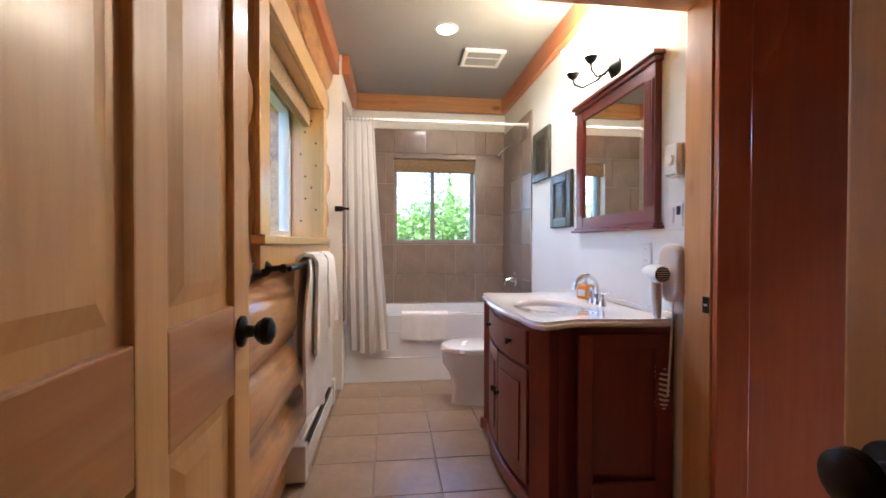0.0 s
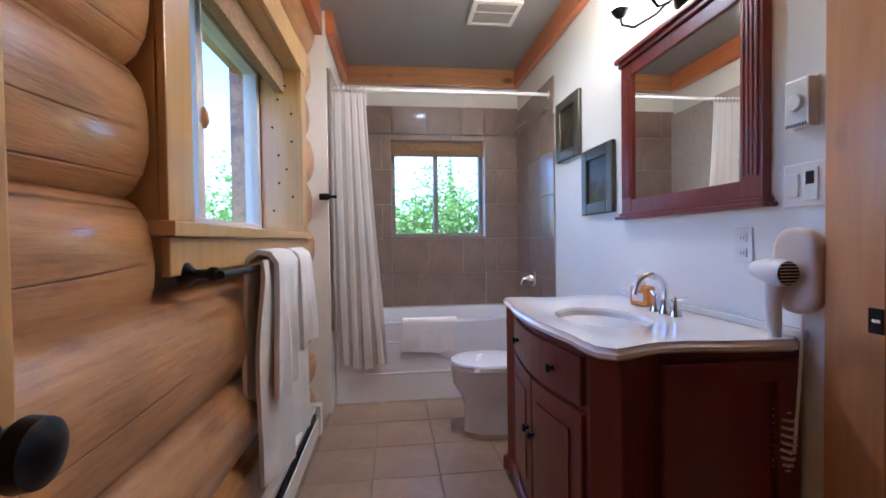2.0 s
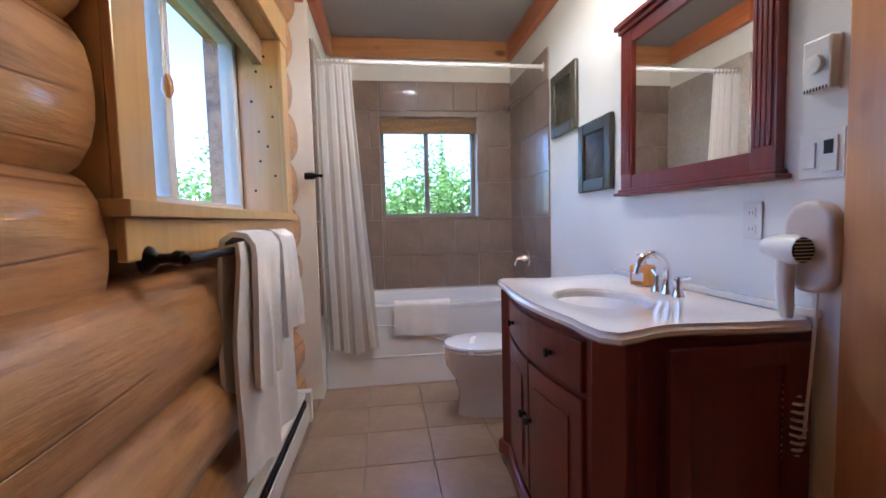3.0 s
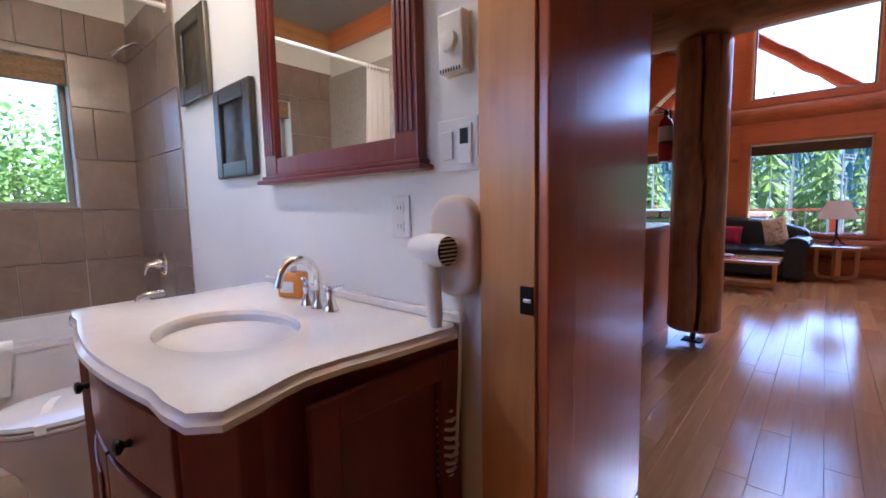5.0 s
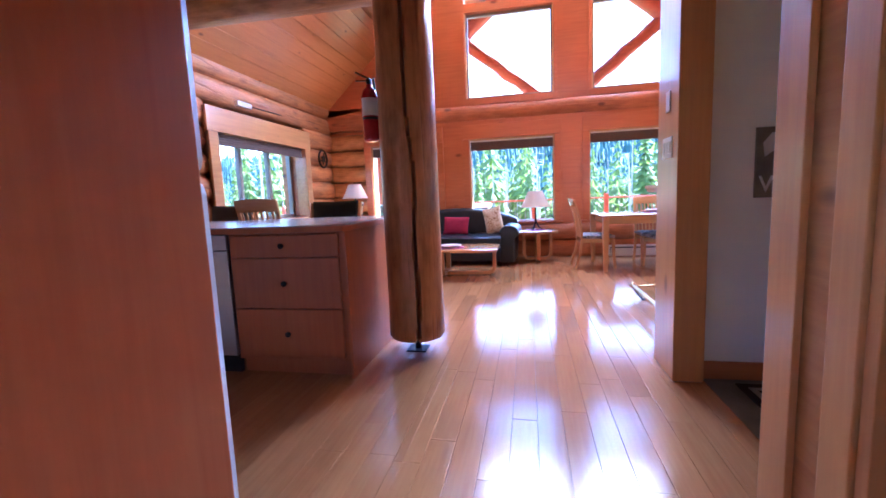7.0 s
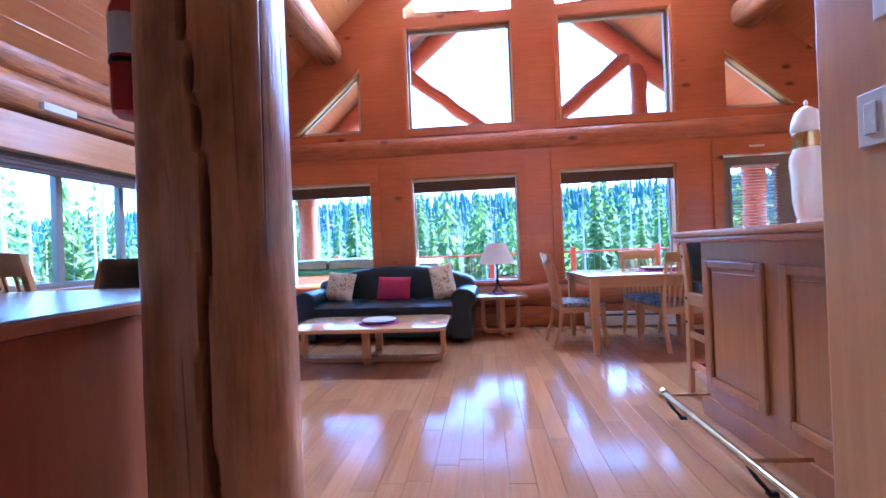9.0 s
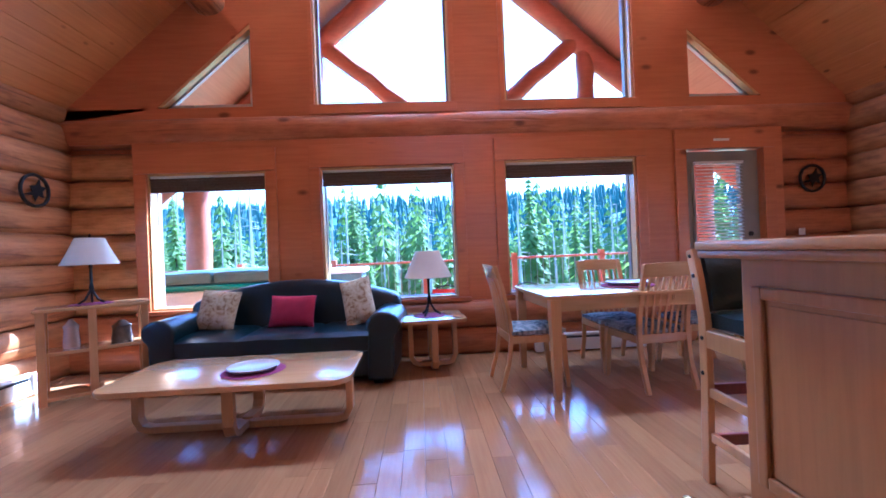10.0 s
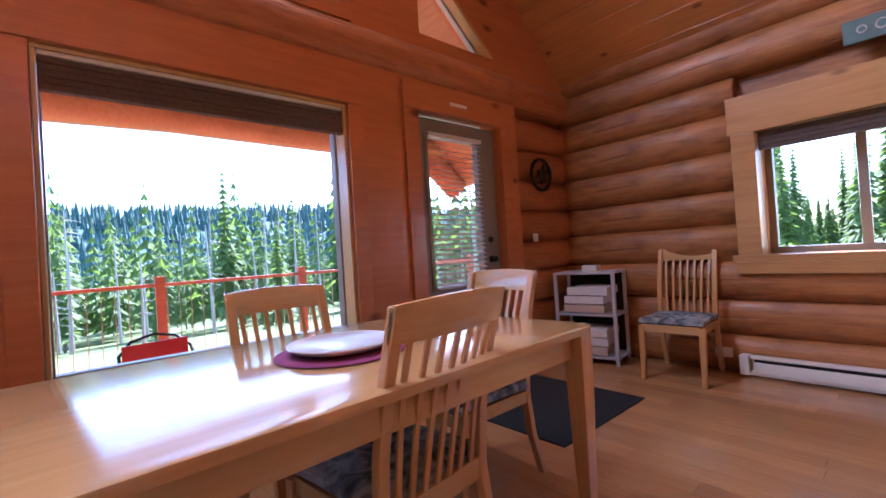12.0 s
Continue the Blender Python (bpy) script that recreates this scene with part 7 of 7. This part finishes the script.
def conifer(bm, x, y, z, h, r, tiers, n, rnd, droop=0.35):
    """Whorls of drooping, ragged branch sprays."""
    for i in range(tiers):
        f = i / (tiers - 1)
        zz = z + h * (0.12 + 0.86 * f)
        rr = r * (1 - f) ** 0.85 + 0.06 * r
        for k in range(n):
            a = 2 * math.pi * (k + rnd.random()) / n
            L = rr * rnd.uniform(0.6, 1.15)
            wd = L * rnd.uniform(0.22, 0.36)
            c, s = math.cos(a), math.sin(a)
            dz = -L * droop * rnd.uniform(0.5, 1.4)
            th = h / tiers * 0.55
            base = bm.verts.new((x, y, zz + th))
            le = bm.verts.new((x + c * L * 0.55 - s * wd, y + s * L * 0.55 + c * wd, zz + dz * 0.5))
            ri = bm.verts.new((x + c * L * 0.55 + s * wd, y + s * L * 0.55 - c * wd, zz + dz * 0.5))
            tip = bm.verts.new((x + c * L, y + s * L, zz + dz))
            mid = bm.verts.new((x + c * L * 0.5, y + s * L * 0.5, zz + dz * 0.25 + th * 0.5))
            for f3 in ((base, le, mid), (base, mid, ri), (mid, le, tip), (mid, tip, ri)):
                bm.faces.new(f3)


rnd = random.Random(5)
# far forest on the ridge: one uncountable mass
bm = bmesh.new()
for k in range(5200):
    x = 165 + 330 * rnd.random() ** 0.8
    y = rnd.uniform(-420, 420) * (0.5 + x / 400)
    h = rnd.uniform(9, 19)
    zz = hill_z(x, y) - 1
    n = 5
    prev = None
    for t in range(3):
        rr, zb, zt = h * 0.17 * (1 - t * 0.27), zz + h * (0.05 + t * 0.26), zz + h * (0.48 + t * 0.26)
        ringv = [bm.verts.new((x + rr * math.cos(6.283 * q / n + t) * rnd.uniform(0.7, 1.2), y + rr * math.sin(6.283 * q / n + t), zb)) for q in range(n)]
        top = bm.verts.new((x, y, zt))
        for q in range(n):
            bm.faces.new((ringv[q], ringv[(q + 1) % n], top))
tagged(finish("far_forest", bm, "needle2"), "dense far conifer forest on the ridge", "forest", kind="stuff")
# middle forest
bm = bmesh.new()
for k in range(760):
    a = radians(rnd.uniform(-68, 68))
    d = rnd.uniform(45, 150)
    x, y = 9 + d * math.cos(a), 0.5 + d * math.sin(a)
    h = rnd.uniform(9, 17)
    conifer(bm, x, y, -0.8 - min(max(0, x - 14), 90) * 0.10, h, h * 0.15, 12, 6, rnd)
tagged(finish("middle_forest", bm, "needle"), "conifer forest below the cabin", "forest", kind="stuff")
snag = bmesh.new()
for k in range(170):
    a = radians(rnd.uniform(-60, 65))
    d = rnd.uniform(26, 80)
    x, y = 9 + d * math.cos(a), 0.5 + d * math.sin(a)
    z = -0.8 - min(max(0, x - 14), 90) * 0.10
    h = rnd.uniform(5, 12)
    tube(snag, [(x, y, z), (x + rnd.uniform(-.2, .2), y + rnd.uniform(-.2, .2), z + h)], [0.13, 0.03], 5)
    for q in range(10):
        zz, b = z + h * rnd.uniform(0.3, 0.95), rnd.uniform(0, 6.28)
        tube(snag, [(x, y, zz), (x + 0.8 * math.cos(b), y + 0.8 * math.sin(b), zz - 0.15)], [0.03, 0.008], 3)
tagged(finish("dead_trees", snag, "deadwood"), "bleached dead tree trunks among the conifers", "dead trees", kind="stuff")

# nearer conifers, each one a tree: three shapes, copied
kinds = []
for q in range(3):
    t = thing("conifer_tree", "tall ragged dark green spruce", "tree", 0, 0, 0, 0, "spruces below the deck")
    h = (11, 13, 9)[q]
    bm = bmesh.new()
    tube(bm, [(0, 0, 0), (0.05, 0, h * 0.5), (0, 0.03, h * 0.97)], [0.17, 0.1, 0.02], 8)
    part("trunk", bm, "bark", t)
    bm = bmesh.new()
    conifer(bm, 0, 0, 0, h, (1.5, 1.7, 1.35)[q], 26, 9, rnd, 0.4)
    part("crown", bm, "needle", t)
    kinds.append(t)
for k in range(92):
    if k < 46:
        a, d = radians(rnd.uniform(-62, 62)), rnd.uniform(20, 56)
        x, y = 9 + d * math.cos(a), 0.5 + d * math.sin(a)
    elif k < 56:
        x, y = rnd.uniform(1.5, 16), rnd.uniform(15, 34)
    else:
        x, y = rnd.uniform(2, 20), rnd.uniform(-74, -46)
    z = -0.9 - min(max(0, x - 14), 90) * 0.10
    size = rnd.uniform(0.7, 1.1)
    if k < 46:
        rise = rnd.uniform(0.05, 0.14) if rnd.random() < 0.8 else rnd.uniform(0.14, 0.22)
        size = max(0.3, (1.05 + rise * d - z) / (11, 13, 9)[k % 3])
    m = pose(x, y, z, rnd.uniform(-2, 2), rnd.uniform(-2, 2), rnd.uniform(0, 360)) @ Matrix.Scale(size, 4)
    if k < 3:
        kinds[k].matrix_basis = m
    else:
        copy_thing(kinds[k % 3], m)
for k in range(14):
    copy_thing(kinds[k % 3], pose(rnd.uniform(-34, -22), rnd.uniform(2, 40), -0.9, 0, 0, rnd.uniform(0, 360)) @ Matrix.Scale(rnd.uniform(0.7, 1.0), 4))


def leafy_tree(seed, h, r):
    """A broad-leaved tree: forked trunk, limbs and a crown of loose leaf clumps with gaps."""
    rd = random.Random(seed)
    t = thing("leafy_tree", "bushy sunlit green broad-leaved tree", "tree", 0, 0, 0, 0, "leafy trees behind the bathroom")
    bm = bmesh.new()
    tube(bm, [(0, 0, 0), (0.06, 0.03, h * 0.3), (-0.04, 0.05, h * 0.62), (0.03, 0, h * 0.9)], [0.13, 0.10, 0.06, 0.015], 8)
    ends = []
    for k in range(13):
        z0, a = h * rd.uniform(0.14, 0.75), rd.uniform(0, 6.28)
        L = r * rd.uniform(0.55, 1.0) * (1.1 - 0.55 * z0 / h)
        e = (L * math.cos(a), L * math.sin(a), z0 + h * rd.uniform(0.05, 0.2))
        tube(bm, [(0, 0, z0), (e[0] * 0.5, e[1] * 0.5, z0 + (e[2] - z0) * 0.35), e], [0.045, 0.03, 0.01], 5)
        ends += [e, (e[0] * 0.6, e[1] * 0.6, z0 + (e[2] - z0) * 0.5)]
    ends.append((0, 0, h * 0.93))
    part("trunk", bm, "bark", t)
    verts, faces = [], []
    for ex, ey, ez in ends:
        for q in range(95):
            c = Vector((ex + rd.gauss(0, 0.30), ey + rd.gauss(0, 0.30), ez + rd.gauss(0, 0.24)))
            u = Vector((rd.uniform(-1, 1), rd.uniform(-1, 1), rd.uniform(-0.6, 0.6))).normalized()
            v = u.cross(Vector((rd.uniform(-1, 1), rd.uniform(-1, 1), rd.uniform(-1, 1)))).normalized()
            a, b = rd.uniform(0.05, 0.09), rd.uniform(0.03, 0.05)
            n0 = len(verts)
            verts += [c - u * a, c + v * b, c + u * a, c - v * b]
            faces.append((n0, n0 + 1, n0 + 2, n0 + 3))
    me = bpy.data.meshes.new("crown")
    me.from_pydata(verts, [], faces)
    me.materials.append(M["leaf"])
    cr = new("crown", me)
    cr.parent = t
    return t


leafy = [leafy_tree(3, 4.6, 1.7), leafy_tree(8, 3.6, 1.6)]
for k in range(22):
    if k < 13:
        x, y = -3.2 + 0.72 * k + rnd.uniform(-0.3, 0.3), rnd.uniform(8.6, 13.0)
    else:
        x, y = rnd.uniform(-9.5, -5.5), 1.5 + 1.3 * (k - 13) + rnd.uniform(-0.4, 0.4)
    m = pose(x, y, -0.85, 0, 0, rnd.uniform(0, 360)) @ Matrix.Scale(rnd.uniform(0.72, 1.0), 4)
    if k < 2:
        leafy[k].matrix_basis = m
    else:
        copy_thing(leafy[k % 2], m)

# ---- floor boards and tiles ----
def clip_rect(rects, x0, x1, y0, y1):
    return [(max(x0, a), min(x1, b), max(y0, c), min(y1, d)) for a, b, c, d in rects if min(x1, b) - max(x0, a) > 0.015 and min(y1, d) - max(y0, c) > 0.01]


FLOORS = [(-0.62, 1.30, -1.5, 1.60), (1.30, XW, 0.38, 1.655), (1.30, 3.03, -2.6, 0.38), (2.18, XW, 1.655, YL + 0.1), (1.46, 2.18, 1.69, YL + 0.1), (4.385, XW, YR, 0.38), (4.26, 4.385, YR, 0.20), (3.03, 4.26, 0.19, 0.20), (3.03, 4.03, 0.20, 0.38), (4.03, 4.385, 0.36, 0.38)]
rnd = random.Random(11)
floor_ob = bpy.data.objects["floor"]
rest = bmesh.new()
shared = {}
count = 0
BW = 0.118
j = 0
y = YR - 0.1
while y < YL + 0.1:
    x = -0.7 - rnd.random()
    while x < XW:
        L = rnd.choice((0.55, 0.75, 0.95, 1.15, 1.4))
        for a, b, c, d in clip_rect(FLOORS, x + 0.0006, x + L - 0.0006, y + 0.0006, y + BW - 0.0006):
            near = -0.2 < c < 1.66 and 0.9 < a < 8.0
            if near and count < 290:
                key = (round(b - a, 3), round(d - c, 3))
                if key not in shared:
                    bm = bmesh.new()
                    bx(bm, 0, b - a, 0, d - c, -0.011, 0)
                    bmesh.ops.bevel(bm, geom=[e for e in bm.edges if all(v.co.z > -0.001 for v in e.verts)], offset=0.0009, segments=1, affect="EDGES")
                    bmesh.ops.recalc_face_normals(bm, faces=bm.faces)
                    me = bpy.data.meshes.new("floor_board")
                    bm.to_mesh(me)
                    bm.free()
                    me.materials.append(M["oakfloor"])
                    shared[key] = me
                q = new("floor_board", shared[key])
                q.parent, q.matrix_basis = floor_ob, pose(a, c, 0)
                count += 1
            else:
                bx(rest, a, b, c, d, -0.011, 0)
        x += L
    y += BW
    j += 1
isl = M["oakfloor"].copy()
isl.name = "oak_floor_boards_joined"
for n in list(isl.node_tree.nodes):
    if n.type == "OBJECT_INFO":
        g = isl.node_tree.nodes.new("ShaderNodeNewGeometry")
        to = [l.to_socket for l in n.outputs["Random"].links]
        for s in to:
            isl.node_tree.links.new(g.outputs["Random Per Island"], s)
tagged(finish("floor_boards", rest, isl, floor_ob), "honey oak floor boards", kind="stuff")


def tile_field(parent, name, mat, w, h, thick, places, gap=0.004):
    """Separate bevelled tiles: places are (matrix, w, h); the tile's face looks along local +z."""
    cache = {}
    for m, tw, th in places:
        key = (round(tw, 3), round(th, 3))
        if key not in cache:
            bm = bmesh.new()
            bx(bm, gap / 2, tw - gap / 2, gap / 2, th - gap / 2, 0, thick)
            bmesh.ops.bevel(bm, geom=[e for e in bm.edges if all(v.co.z > thick * 0.9 for v in e.verts)], offset=0.002, segments=1, affect="EDGES")
            bmesh.ops.recalc_face_normals(bm, faces=bm.faces)
            me = bpy.data.meshes.new(name)
            bm.to_mesh(me)
            bm.free()
            me.materials.append(M[mat])
            cache[key] = me
        q = new(name, cache[key])
        q.parent, q.matrix_basis = parent, m


# bathroom floor tiles
places = []
T = 0.325
for i in range(-2, 5):
    for k in range(0, 9):
        for a, b, c, d in clip_rect([(-0.40, 1.285, 1.602, 3.80)], 0.025 + i * T, 0.025 + (i + 1) * T, 2.80 - 4 * T + k * T, 2.80 - 3 * T + k * T):
            places.append((pose(a, c, -0.0105), b - a, d - c))
tile_field(floor_ob, "floor_tile", "floortile", T, T, 0.0105, places)
# tub surround tiles: north wall, east and west returns
north_b, east_b, west_b = bpy.data.objects["wall_bath_north"], bpy.data.objects["wall_bath_east"], bpy.data.objects["wall_tub_west"]
S = 0.309
zs = [0.54 + S * k for k in range(0, 7)]
places = []
for k, z in enumerate(zs):
    for i in range(-1, 6):
        x0 = -0.26 + i * S + (0.10 if k % 2 else 0.0)
        for r in clip_rect([(-0.282, WB[0], 0.5, 2.335), (WB[1], 1.285, 0.5, 2.335), (WB[0], WB[1], 0.5, WB[2]), (WB[0], WB[1], WB[3], 2.335)], x0, x0 + S, z, z + S):
            places.append((pose(r[0], 4.561, r[2], 90), r[1] - r[0], r[3] - r[2]))
tile_field(north_b, "wall_tile", "walltile", S, S, 0.011, places)
places, pw = [], []
for k, z in enumerate(zs):
    for i in range(3):
        y0 = 4.55 - (i + 1) * S
        for r in clip_rect([(3.66, 4.55, 0.5, 2.30)], y0, y0 + S, z, z + S):
            places.append((Matrix(((0, 0, -1, 1.284), (-1, 0, 0, r[1]), (0, 1, 0, r[2]), (0, 0, 0, 1))), r[1] - r[0], r[3] - r[2]))
            pw.append((Matrix(((0, 0, 1, -0.281), (1, 0, 0, r[0]), (0, 1, 0, r[2]), (0, 0, 0, 1))), r[1] - r[0], r[3] - r[2]))
tile_field(east_b, "wall_tile", "walltile", S, S, 0.011, places)
tile_field(west_b, "wall_tile", "walltile", S, S, 0.011, pw)
wallbox("trim_tile_grout", "grout", [(-0.262, WB[0], 4.558, 4.5615, 0.5, 2.335), (WB[1], 1.285, 4.558, 4.5615, 0.5, 2.335), (WB[0], WB[1], 4.558, 4.5615, 0.5, WB[2]), (WB[0], WB[1], 4.558, 4.5615, WB[3], 2.335),
                                     (1.2815, 1.2848, 3.66, 4.55, 0.5, 2.30), (-0.2615, -0.258, 3.66, 4.55, 0.5, 2.30)], "pale tile grout", "grout")
